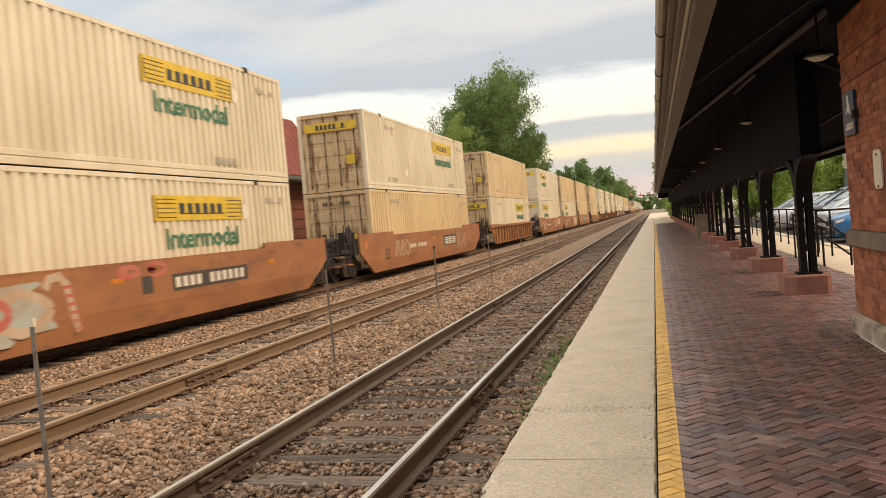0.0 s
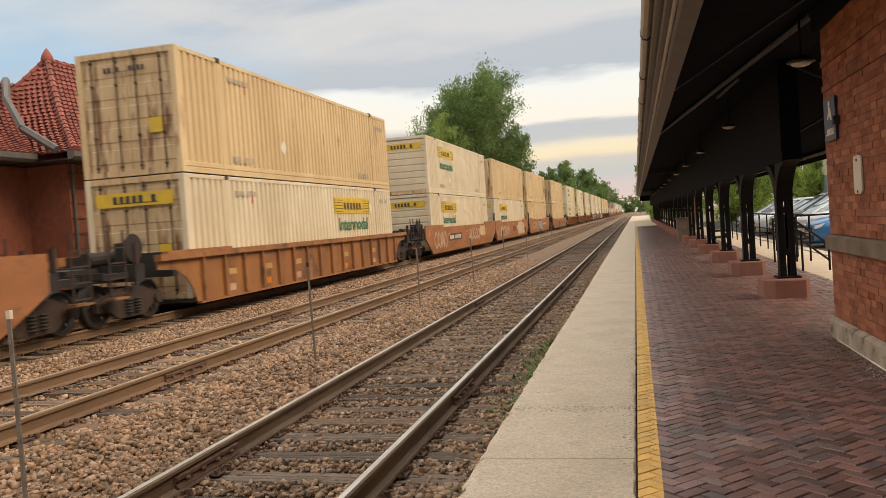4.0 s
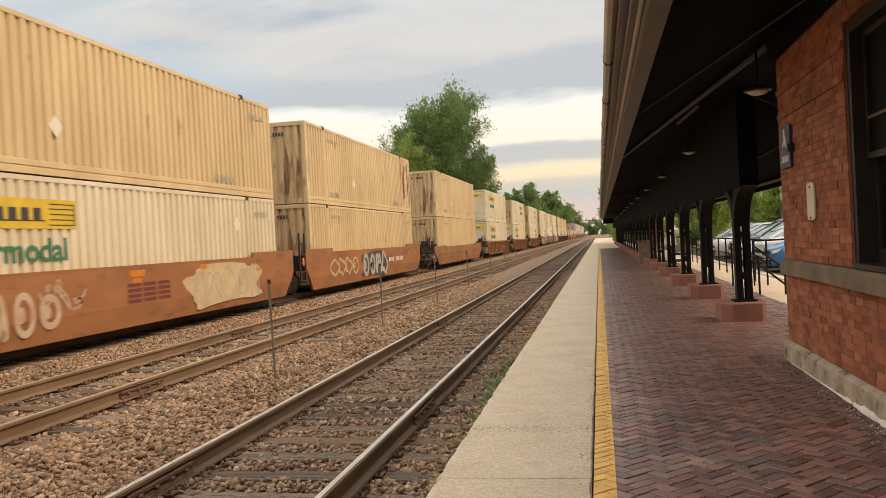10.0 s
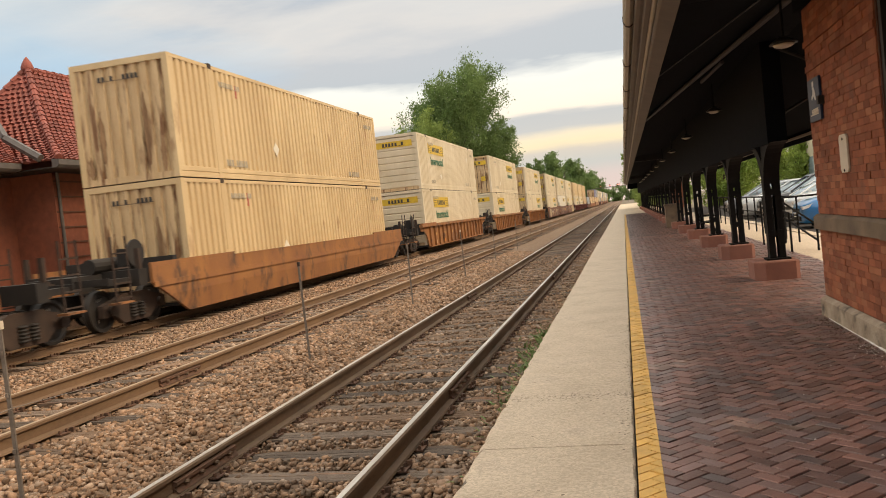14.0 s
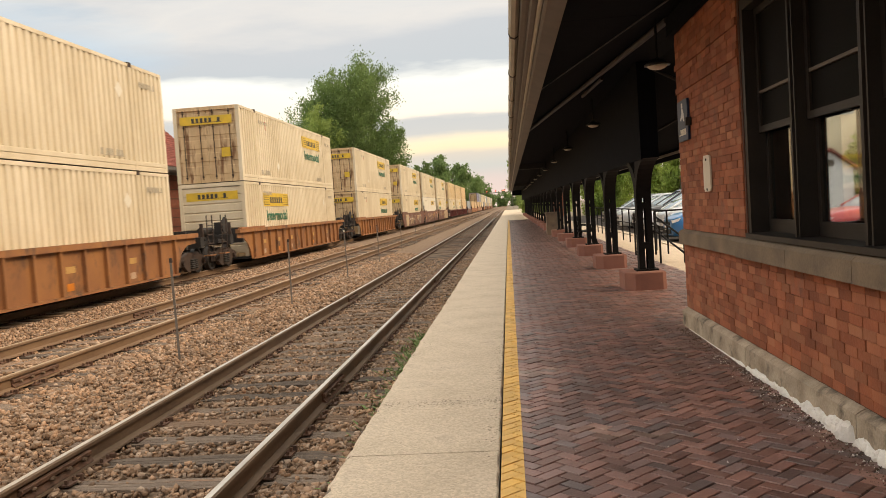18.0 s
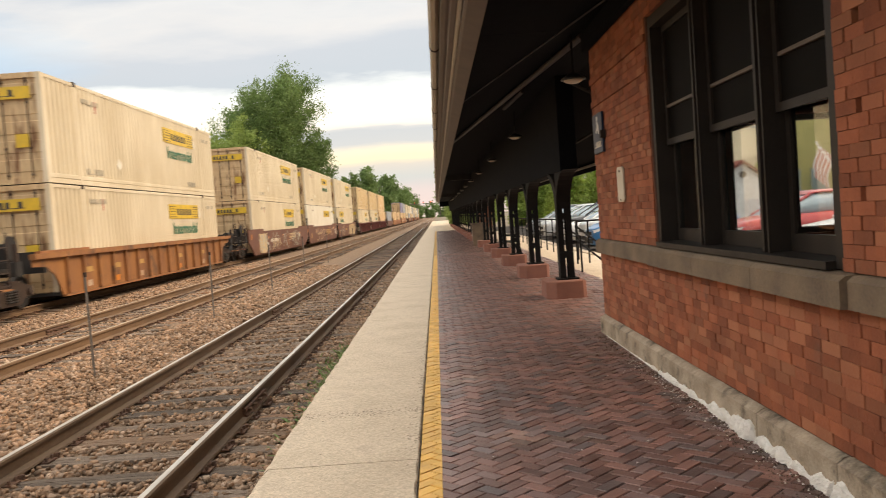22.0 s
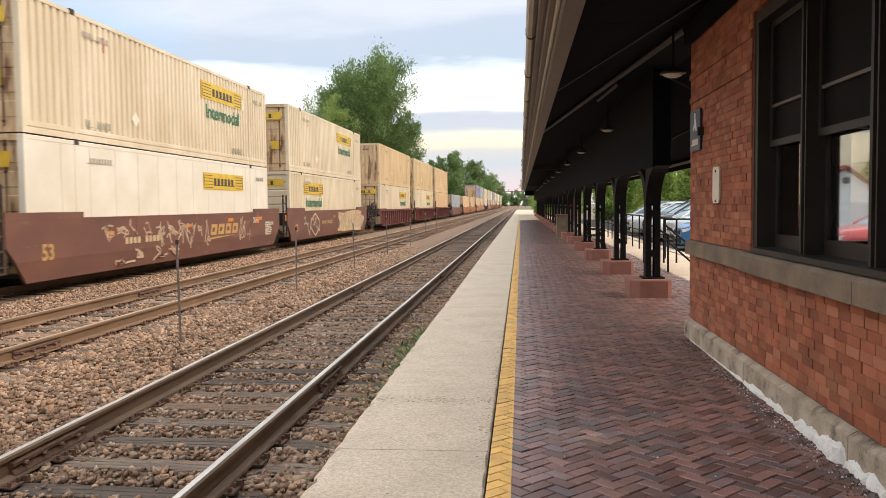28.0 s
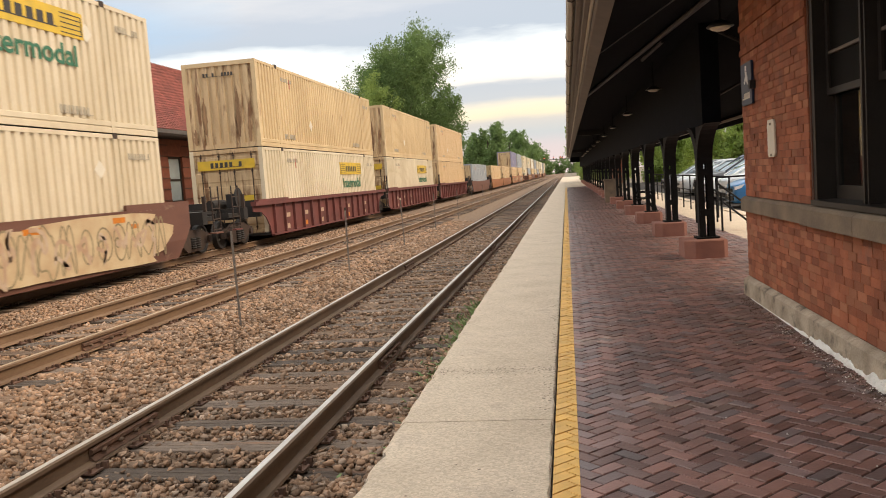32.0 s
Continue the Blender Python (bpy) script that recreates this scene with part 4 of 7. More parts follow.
    cuts = [WIN_Y[1] - 0.07, 5.76, 4.67, WIN_Y[0] + 0.07]
    for yc in cuts[1:3]:
        mul = boxes("mullion", [(WALL_X + 0.05, xf + 0.12, yc - 0.050, yc + 0.050, WIN_Z[0] + 0.037, WIN_Z[1] - 0.092)], M["window_wood"], win)
        for o, deep in ((-0.042, 0.016), (0.0, 0.026), (0.042, 0.016)):
            boxes("bead", [(WALL_X + 0.0498 - deep, WALL_X + 0.0498, yc + o - 0.009, yc + o + 0.009, WIN_Z[0] + 0.037, WIN_Z[1] - 0.092)], M["window_wood"], mul)
    for a, b in zip(cuts, cuts[1:]):
        a, b = a - (0.050 if a in cuts[1:3] else 0), b + (0.050 if b in cuts[1:3] else 0)
        lo, hi, mid = WIN_Z[0] + 0.037, WIN_Z[1] - 0.092, 1.92
        for (z0, z1, x, nm) in ((lo, mid + 0.03, xf + 0.06, "lower_sash"), (mid - 0.03, hi, xf + 0.01, "upper_sash")):
            t = 0.055
            sash = frame_of(nm, "x", b + 0.002, a - 0.002, z0, z1, t - 0.002, t - 0.002, 0.10 if nm == "lower_sash" else 0.05, 0.05, x, x + 0.04, M["window_wood"], win)
            low_pane = nm == "lower_sash"
            g = boxes("pane", [(x + 0.018, x + 0.022, b + t, a - t, z0 + 0.05, z1 - 0.05)], M["glass"] if low_pane else M["dark_pane"], sash, "clear window pane" if low_pane else "near-black opaque pane in place of dark glass")
            g.visible_shadow = not low_pane
            # bar added in front of the pane, for a pale strip in the glass
            if not low_pane:
                boxes("pane_strip", [(x - 0.004, x + 0.0175, b + t + 0.02, a - t - 0.02, 2.19, 2.212)], M["fascia"], sash, "dull bar added for a pale strip in the dark glass")
    # small signs on the wall
    s = thing("wall_plate", "cream enamel plate screwed to the brick wall", "sign")
    bm = bmesh.new()
    prism(bm, [(7.82, 1.485), (7.85, 1.455), (8.04, 1.455), (8.07, 1.485), (8.07, 1.765), (8.04, 1.795), (7.85, 1.795), (7.82, 1.765)], "x", WALL_X - 0.022, WALL_X - 0.006)
    part("plate", bm, M["sign_white"], s)
    for z in (1.475, 1.755):
        bm = bmesh.new()
        tube(bm, (WALL_X - 0.028, 7.945, z), (WALL_X - 0.02, 7.945, z), 0.012, seg=10)
        part("screw", bm, M["steel_dark"], s)
    s = thing("blue_sign", "dark blue enamel sign with a white symbol on the brick wall", "sign")
    boxes("panel", [(WALL_X - 0.03, WALL_X - 0.006, 8.60, 9.06, 2.00, 2.42)], M["sign_blue"], s)
    xa, xb = WALL_X - 0.033, WALL_X - 0.0302
    boxes("symbol_head", [(xa, xb, 8.80, 8.86, 2.34, 2.39)], M["white_paint"], s, "small white symbol")
    bm = bmesh.new()
    prism(bm, [(8.74, 2.20), (8.78, 2.20), (8.83, 2.25), (8.90, 2.21), (8.92, 2.23), (8.85, 2.29), (8.86, 2.335), (8.80, 2.335), (8.76, 2.28)], "x", xa, xb)
    part("symbol", bm, M["white_paint"], s)
    comb("caption", 8.68, 9.0, 2.07, 0.05, 7, xa, xb, M["sign_white"], s, 5)
    boxes("bracket", [(WALL_X - 0.06, WALL_X - 0.006, 8.53, 8.595, 2.14, 2.22)], M["steel_dark"], s)


# ---- platform shelter ----
POSTS_Y = [13.15 + 4.2 * k for k in range(22)]
SHELTER = (-8.0, 118.0)
BACK_X, BACK_Z = 3.9, 2.34      # far eave, lower than the near one


def make_shelter():
    can = thing("platform_canopy", "long dark wooden platform canopy on iron posts", "canopy", kind="structure")
    a, b = SHELTER

    def run(name, outline, mat, label="", y0=a, y1=b):
        bm = bmesh.new()
        prism(bm, outline, "y", y0, y1)
        return part(name, bm, M[mat], can, label)

    # moulded eaves: pale gutter in lengths, then stepped brown fascia boards
    ys = [a + 3.05 * k for k in range(18)] + [80.0, b]
    rnd = random.Random(14)
    for y0, y1 in zip(ys, ys[1:]):
        d = rnd.uniform(-0.006, 0.006)
        run("gutter", [(0.265 + d, 3.62), (0.265 + d, 3.56), (0.290 + d, 3.515), (0.335 + d, 3.50), (0.375, 3.53), (0.375, 3.62), (0.365, 3.62), (0.365, 3.535), (0.335 + d, 3.512), (0.297 + d, 3.525), (0.277 + d, 3.565), (0.277 + d, 3.62)], "gutter", "pale weathered metal gutter", y0 + 0.004, y1 - 0.004)
        run("gutter_strap", [(0.258, 3.625), (0.258, 3.555), (0.285, 3.506), (0.335, 3.49), (0.38, 3.522), (0.38, 3.53), (0.334, 3.498), (0.289, 3.512), (0.264, 3.558), (0.264, 3.625)], "steel_rust", "rusty gutter strap", y1 - 0.03, y1 + 0.03)
    run("fascia_board", [(0.38, 3.60), (0.38, 3.455), (0.392, 3.44), (0.43, 3.425), (0.46, 3.425), (0.46, 3.60)], "fascia")
    run("fascia_board", [(0.464, 3.60), (0.464, 3.40), (0.476, 3.375), (0.515, 3.365), (0.53, 3.365), (0.53, 3.60)], "fascia")
    run("fascia_bead", [(0.532, 3.60), (0.532, 3.36), (0.545, 3.338), (0.565, 3.335), (0.575, 3.345), (0.575, 3.60)], "gutter", "pale worn bead moulding")
    run("soffit_board", [(0.577, 3.60), (0.577, 3.30), (0.60, 3.275), (0.76, 3.22), (0.76, 3.60)], "fascia", "brown painted soffit board under the eaves")
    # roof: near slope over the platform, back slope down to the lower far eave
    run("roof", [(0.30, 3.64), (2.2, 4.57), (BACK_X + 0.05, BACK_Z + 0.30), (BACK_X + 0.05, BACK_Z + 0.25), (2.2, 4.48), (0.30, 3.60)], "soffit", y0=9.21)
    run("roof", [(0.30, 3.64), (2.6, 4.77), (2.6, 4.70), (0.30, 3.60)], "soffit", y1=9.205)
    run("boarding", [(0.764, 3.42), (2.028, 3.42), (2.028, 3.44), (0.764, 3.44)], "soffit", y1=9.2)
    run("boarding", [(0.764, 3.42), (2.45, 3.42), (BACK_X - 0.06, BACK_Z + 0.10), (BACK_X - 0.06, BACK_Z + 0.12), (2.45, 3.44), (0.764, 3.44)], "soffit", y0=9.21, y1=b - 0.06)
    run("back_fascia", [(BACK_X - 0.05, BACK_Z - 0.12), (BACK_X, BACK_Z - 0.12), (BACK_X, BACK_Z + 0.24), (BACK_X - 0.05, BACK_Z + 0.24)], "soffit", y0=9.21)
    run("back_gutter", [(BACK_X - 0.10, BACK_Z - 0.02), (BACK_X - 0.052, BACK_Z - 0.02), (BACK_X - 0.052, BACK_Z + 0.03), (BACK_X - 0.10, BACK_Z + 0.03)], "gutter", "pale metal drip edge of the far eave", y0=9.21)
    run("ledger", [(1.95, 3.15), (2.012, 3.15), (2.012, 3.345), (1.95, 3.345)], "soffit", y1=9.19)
    # slanting stays and pipes under the boards
    for p, q, r, nm in (((0.77, 14.3, 3.37), (2.0, 7.6, 3.39), 0.010, "conduit"), ((0.77, 21.6, 3.35), (1.99, 9.3, 3.36), 0.04, "stay"),
                        ((1.60, 15.2, 3.34), (1.74, 13.3, 3.36), 0.03, "stay"), ((1.70, 12.0, 3.36), (1.99, 9.9, 3.38), 0.010, "conduit")):
        bm = bmesh.new()
        tube(bm, p, q, r, seg=8)
        part(nm, bm, M["pipe"], can, "dull painted " + ("pipe" if nm == "conduit" else "stay"))
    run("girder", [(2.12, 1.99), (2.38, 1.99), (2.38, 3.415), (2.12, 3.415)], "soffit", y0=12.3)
    # rods of the roof truss beside the first post
    for k, (p, q) in enumerate((((2.3, 13.1, 2.35), (3.4, 13.1, 2.9)), ((2.3, 12.2, 3.3), (3.3, 12.2, 2.75)))):
        bm = bmesh.new()
        tube(bm, p, q, 0.022, seg=8)
        part("truss_rod", bm, M["pipe"], can)
    for y in (41.0, 78.0):
        boxes("cross_beam", [(0.762, 2.09, y - 0.12, y + 0.12, 3.16, 3.418)], M["pipe"], can, "dull painted cross beam")
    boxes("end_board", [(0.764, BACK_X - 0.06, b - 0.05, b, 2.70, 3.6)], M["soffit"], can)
    # hanging lamps
    for y in [9.47 + 6.85 * k for k in range(12)]:
        lamp = thing("pendant_lamp", "dark domed pendant lamp under the canopy", "lamp", group="lamps under the canopy")
        bm = bmesh.new()
        tube(bm, (1.89, y, 2.95), (1.89, y, 3.42), 0.014, seg=10)
        part("stem", bm, M["iron"], lamp)
        bm = bmesh.new()
        lathe(bm, [(0.02, 0.08), (0.06, 0.07), (0.105, 0.04), (0.145, 0.012), (0.145, 0.0), (0.12, 0.004)], (1.89, y, 2.90), seg=20)
        part("shade", bm, M["lamp_metal"], lamp, "grey metal dome shade", True)
        bm = bmesh.new()
        lathe(bm, [(0.115, 0.0), (0.09, -0.024), (0.05, -0.038)], (1.89, y, 2.898), seg=16)
        part("diffuser", bm, M["sign_white"], lamp, smooth=True)
    # posts on stone pedestals
    first = None
    for y in POSTS_Y:
        if first is not None:
            tagged(copy_thing(first, pose(2.25, y, 0)), group="posts of the canopy")
            continue
        post = first = thing("canopy_post", "black iron canopy post with curved brackets on a red stone pedestal", "post", pose(2.25, y, 0), "posts of the canopy")
        bm = bmesh.new()
        prism(bm, [(-0.38, -0.26), (-0.24, -0.42), (0.18, -0.42), (0.24, -0.36), (0.24, 0.36), (0.18, 0.42), (-0.32, 0.42), (-0.38, 0.36)], "z", -0.02, 0.275)
        bmesh.ops.bevel(bm, geom=[e for e in bm.edges if all(v.co.z > 0.2 for v in e.verts)], offset=0.015, segments=1, affect="EDGES")
        part("pedestal", bm, M["pedestal"], post, "red stone pedestal block")
        for sx in (-1, 1):
            # channel iron: web and two flanges
            bm = bmesh.new()
            xo, xi = sx * 0.115, sx * 0.022
            prism(bm, [(xo, -0.10), (xi, -0.10), (xi, -0.085), (xo - sx * 0.015, -0.085), (xo - sx * 0.015, 0.085), (xi, 0.085), (xi, 0.10), (xo, 0.10)], "z", 0.30, 1.98)
            part("upright", bm, M["iron"], post)
        for z in (0.62, 1.25, 1.6):
            for ya in (-0.112, 0.1005):
                boxes("batten", [(-0.10, 0.10, ya, ya + 0.0115, z, z + 0.10)], M["iron"], post)
        boxes("base_plate", [(-0.17, 0.17, -0.17, 0.17, 0.275, 0.30)], M["iron"], post)
        for k in range(4):
            # curved bracket, wider at the top: long ones along the girder, short ones across
            along = k % 2 == 1
            reach, z0, z1 = (0.95, 1.42, 2.0) if along else (0.12, 1.5, 1.99)
            bm = bmesh.new()
            pts = [(0.07, z0)]
            for q in range(10):
                f = q / 9
                pts.append((0.10 + reach * (1 - math.cos(f * math.pi / 2)), z0 + (z1 - z0) * math.sin(f * math.pi / 2)))
            pts += [(0.07, z1)]
            prism(bm, pts, "y", *((-0.114, 0.114) if along else (-0.05, 0.05)))
            br = part("bracket", bm, M["iron"], post)
            br.matrix_basis = pose(0, 0, 0, 0, 0, 90 * k)


make_building()
make_shelter()


# ---- train ----
TRAIN_X = FAR_X
SPEED = [(0, 8.50), (8, 8.33), (16, 8.16), (24, 7.98), (32, 7.82)]


def travelled(t):
    """Metres that the train has come since the start."""
    d = 0.0
    for (ta, va), (tb, vb) in zip(SPEED, SPEED[1:]):
        if t <= ta:
            break
        e = min(t, tb)
        ve = va + (vb - va) * (e - ta) / (tb - ta)
        d += (e - ta) * (va + ve) / 2
    return d


CL, CW, CH = 15.9, 2.6, 2.9     # container
FLOOR_Z = 0.12


def corrugated(x, y0, y1, z0, z1, pitch=0.2755, deep=0.055, side=1):
    """Side wall sheet with trapezoid ribs, facing side * x."""
    n = max(1, round((y1 - y0) / pitch))
    p = (y1 - y0) / n
    pts = []
    for k in range(n):
        a = y0 + k * p
        pts += [(a, 0), (a + 0.5 * p, 0), (a + 0.6 * p, deep), (a + 0.9 * p, deep)]
    pts.append((y1, 0))
    verts, faces = [], []
    for y, d in pts:
        verts += [(x - side * d, y, z0), (x - side * d, y, z1)]
    for k in range(len(pts) - 1):
        f = (2 * k, 2 * k + 2, 2 * k + 3, 2 * k + 1)
        faces.append(f if side > 0 else f[::-1])
    return verts, faces


def bars(name, y0, y1, z, h, n, x, material, parent, seed=1):
    """Unreadable marks: a row of plain upright bars."""
    return comb(name, y0, y1, z, h, n, x, x + 0.004, material, parent, seed)


def make_container(style, front, logo, label, seed, marks=True):
    """style: paint key; front: 'doors' or 'wall'; logo: None or metres of the sign's middle from the front end."""
    c = thing("container", label, "shipping container")
    h = CW / 2
    mat = M[style]
    flat = style == "container_plain"
    for side in (1, -1):
        x = side * (h - 0.006)
        if flat:
            boxes("side_wall", [(min(x - side * 0.03, x - side * 0.008), max(x - side * 0.03, x - side * 0.008), 0.14, CL - 0.14, 0.24, CH - 0.1)], mat, c)
            for k in range(13):
                a = 0.14 + k * (CL - 0.28) / 13
                boxes("panel", [(min(x, x - side * 0.0078), max(x, x - side * 0.0078), a + 0.007, a + (CL - 0.28) / 13 - 0.007, 0.264, CH - 0.1)], mat, c)
        else:
            v, f = corrugated(x, 0.14, CL - 0.14, 0.255, CH - 0.09, side=side)
            raw("side_wall", v, f, mat, c)
        bm = bmesh.new()
        prism(bm, [(side * (h - 0.08), 0.0), (side * h, 0.0), (side * h, 0.11), (side * (h - 0.018), 0.12), (side * (h - 0.018), 0.14), (side * h, 0.15), (side * h, 0.245), (side * (h - 0.02), 0.262), (side * (h - 0.08), 0.262)], "y", 0.1, CL - 0.1)
        part("bottom_rail", bm, mat, c)
        boxes("top_rail", [(min(side * (h - 0.06), side * h), max(side * (h - 0.06), side * h), 0.1, CL - 0.1, CH - 0.095, CH - 0.005)], mat, c)
        # lifting posts at the 40 ft marks
        for y in (1.98, CL - 1.98):
            boxes("lift_post", [(min(side * (h - 0.05), side * (h + 0.006)), max(side * (h - 0.05), side * (h + 0.006)), y - 0.085, y + 0.085, 0.0, CH)], mat, c)
            boxes("casting", [(min(side * (h - 0.12), side * (h + 0.012)), max(side * (h - 0.12), side * (h + 0.012)), y - 0.09, y + 0.09, CH - 0.10, CH + 0.03)], M["steel_rust"], c)
    boxes("roof", [(-h + 0.062, h - 0.062, 0.12, CL - 0.12, CH - 0.05, CH - 0.03)], mat, c)
    boxes("floor", [(-h + 0.085, h - 0.085, 0.12, CL - 0.12, 0.10, 0.14)], M["steel_dark"], c)
    for y in (0.0, CL - 0.14):
        for s in (1, -1):
            boxes("corner_post", [(min(s * (h - 0.14), s * h), max(s * (h - 0.14), s * h), y, y + 0.138, 0.0, CH)], mat, c)
    end = M["end_wall"]
    for y, outward, kind in ((0.0, -1, front), (CL, 1, "wall" if front == "doors" else "doors")):
        s = outward
        def slab(x0, x1, d0, d1, z0, z1):
            ya, yb = y - s * d0, y - s * d1
            return (x0, x1, min(ya, yb), max(ya, yb), z0, z1)
        boxes("header", [slab(-h + 0.142, h - 0.142, 0.0, 0.12, CH - 0.14, CH)], mat if kind == "wall" else end, c)
        boxes("sill", [slab(-h + 0.142, h - 0.142, 0.0, 0.12, 0.0, 0.15)], end, c)
        if kind == "wall":
            if flat or style == "container_white":
                bm = bmesh.new()
                ya, yb, yc = y - s * 0.06, y - s * 0.025, y - s * 0.12
                pts, hh = [(yc, CH - 0.148), (yc, 0.152)], (CH - 0.3) / 8
                for k in range(8):
                    z0 = 0.152 + k * hh
                    pts += [(ya, z0), (yb, z0 + 0.03), (yb, z0 + hh - 0.045), (ya, z0 + hh - 0.015)]
                prism(bm, pts, "x", -h + 0.142, h - 0.142)
                part("front_wall", bm, mat, c)
            else:
                bm = bmesh.new()
                v, f = corrugated(y - s * 0.02, -h + 0.142, h - 0.142, 0.15, CH - 0.14, side=s)
                v = [(b, a, z) for a, b, z in v]
                vv = [bm.verts.new(p) for p in v]
                for q in f:
                    bm.faces.new([vv[i] for i in q][::-1])
                part("front_wall", bm, end, c, "rust-streaked end wall")
                for xs_, za, zb in ((-0.62, 0.5, 1.75), (0.58, 0.35, 2.05), (0.95, 0.16, 1.0), (-1.0, 0.16, 0.7)):
                    v, f = [], []
                    rr = random.Random(int(xs_ * 100) + seed)
                    for q in range(12):
                        g = q / 11
                        w = 0.085 * math.sin(math.pi * min(0.97, g + 0.06)) ** 0.6 * rr.uniform(0.6, 1.2)
                        v += [(xs_ - w, y + s * 0.0, za + (zb - za) * g), (xs_ + w, y + s * 0.0, za + (zb - za) * g)]
                        if q:
                            f.append((2 * q - 2, 2 * q - 1, 2 * q + 1, 2 * q) if s < 0 else (2 * q, 2 * q + 1, 2 * q - 1, 2 * q - 2))
                    v = [(px_, y - s * 0.012, pz_) for px_, py_, pz_ in v]
                    raw("rust_streak", v, f, M["streak"], c, "dark rusty streak")
        else:
            for d in (1, -1):
                xa, xb = (0.008, h - 0.145) if d > 0 else (-h + 0.145, -0.008)
                bm = bmesh.new()
                pts = [(y - s * 0.09, CH - 0.145), (y - s * 0.09, 0.155), (y - s * 0.05, 0.155)]
                for k in range(5):
                    z0 = 0.30 + k * 0.5
                    pts += [(y - s * 0.05, z0), (y - s * 0.035, z0 + 0.02), (y - s * 0.035, z0 + 0.32), (y - s * 0.05, z0 + 0.34)]
                pts.append((y - s * 0.05, CH - 0.145))
                prism(bm, pts, "x", xa, xb)
                door = part("door", bm, end, c, "grimy container door leaf")
                if d > 0:
                    boxes("placard", [(xa + 0.52, xa + 0.86, min(y - s * 0.034, y + s * 0.002), max(y - s * 0.034, y + s * 0.002), 0.95, 1.30)], M["yellow_panel"], door, "small yellow warning label")
                for q in (0.22, 0.78):
                    xr = xa + (xb - xa) * q
                    bm = bmesh.new()
                    lathe(bm, [(0.018, 0.12), (0.018, 0.2), (0.042, 0.2), (0.042, 0.25), (0.018, 0.25), (0.018, 0.9), (0.042, 0.9), (0.042, 0.95), (0.018, 0.95), (0.018, 2.1), (0.042, 2.1), (0.042, 2.15), (0.018, 2.15), (0.018, 2.65), (0.042, 2.65), (0.042, 2.7), (0.018, 2.7), (0.018, CH - 0.12)], (xr, y + s * 0.005, 0), seg=6)
                    part("locking_bar", bm, M["steel_rust"], door)
        if logo is not None:
            ys = (y + s * 0.030, y + s * 0.034) if kind == "doors" else (y - s * 0.024, y - s * 0.014)
            lo, hi = min(ys), max(ys)
            z0 = 2.22 if kind == "doors" else 2.24
            wdt = 1.02
            boxes("end_sign", [(-wdt, wdt, lo, hi, z0, z0 + 0.32)], M["yellow_panel"], c, "yellow sign panel with dark marks")
            comb("end_sign_mark", -0.56, 0.62, z0 + 0.085, 0.16, 7, lo - 0.003 if s < 0 else hi, lo if s < 0 else hi + 0.003, M["dark_print"], c, 44, "y", 0.02)
        elif marks:
            lo, hi = (y - 0.024, y - 0.0202) if s < 0 else (y + 0.0202, y + 0.024)
            comb("end_mark", -0.55, 0.55, 2.42, 0.11, 10, lo, hi, M["dark_print"], c, 45, "y")
    xs = h + 0.004
    if logo is not None:
        boxes("side_sign", [(h - 0.03, xs, logo - 1.85, logo + 1.85, 1.93, 2.48)], M["yellow_panel"], c, "yellow sign panel with dark marks")
        comb("side_sign_mark", logo - 0.95, logo + 0.95, 2.09, 0.22, 6, xs, xs + 0.004, M["dark_print"], c, 46, "x", 0.025)
        for a in (-1.80, 1.06):
            bm = bmesh.new()
            lattice(bm, [logo + a, logo + a + 0.03, logo + a + 0.71, logo + a + 0.74] if a < 0 else [logo + a, logo + a + 0.03, logo + a + 0.71, logo + a + 0.74], [1.99, 2.01, 2.09, 2.11, 2.19, 2.21, 2.29, 2.31, 2.38, 2.40],
                    [(0 if a < 0 else 2, q) for q in range(9)] + [(i, q) for q in (0, 2, 4, 6, 8) for i in ((1, 2) if a < 0 else (0, 1))], "x", xs, xs + 0.004)
            part("side_sign_stripe", bm, M["dark_print"], c)
        if not flat:
            lettering("Intermodal", 0.44, M["green_print"], "side_word", c, Matrix.Translation((xs + 0.002, logo, 1.34)) @ Matrix(((0, 0, 1, 0), (1, 0, 0, 0), (0, 1, 0, 0), (0, 0, 0, 1))) @ Matrix.Diagonal((1.16, 1.0, 1.0, 1.0)))
    if marks and not flat:
        # worn placard and its holder plate
        for yp in ((4.9, 0.75), (13.2, 2.1)) if seed % 2 else ((5.6, 0.95),):
            bm = bmesh.new()
            prism(bm, [(yp[0] - 0.21, yp[1]), (yp[0], yp[1] - 0.21), (yp[0] + 0.21, yp[1]), (yp[0], yp[1] + 0.21)], "x", h - 0.012, h + 0.003)
            part("placard", bm, M["container_plain"], c, "pale diamond placard")
        boxes("stain_stripe", [(h - 0.008, h + 0.001, 3.3, 3.38, 2.2, 2.55)], M["graffiti_red"], c, "faded red mark")
    if marks:
        bars("lift_mark", CL - 3.9, CL - 2.7, 0.34, 0.16, 9, xs - 0.002, M["faint_print"], c, seed)
        bars("lift_mark", 2.4, 3.6, 0.34, 0.16, 9, xs - 0.002, M["faint_print"], c, seed + 1)
        bars("number_mark", CL - 1.5, CL - 0.5, 2.35, 0.13, 10, xs - 0.002, M["faint_print"], c, seed + 2)
        bars("number_mark", 2.4, 3.6, 2.42, 0.12, 9, xs - 0.002, M["faint_print"], c, seed + 3)
    return c


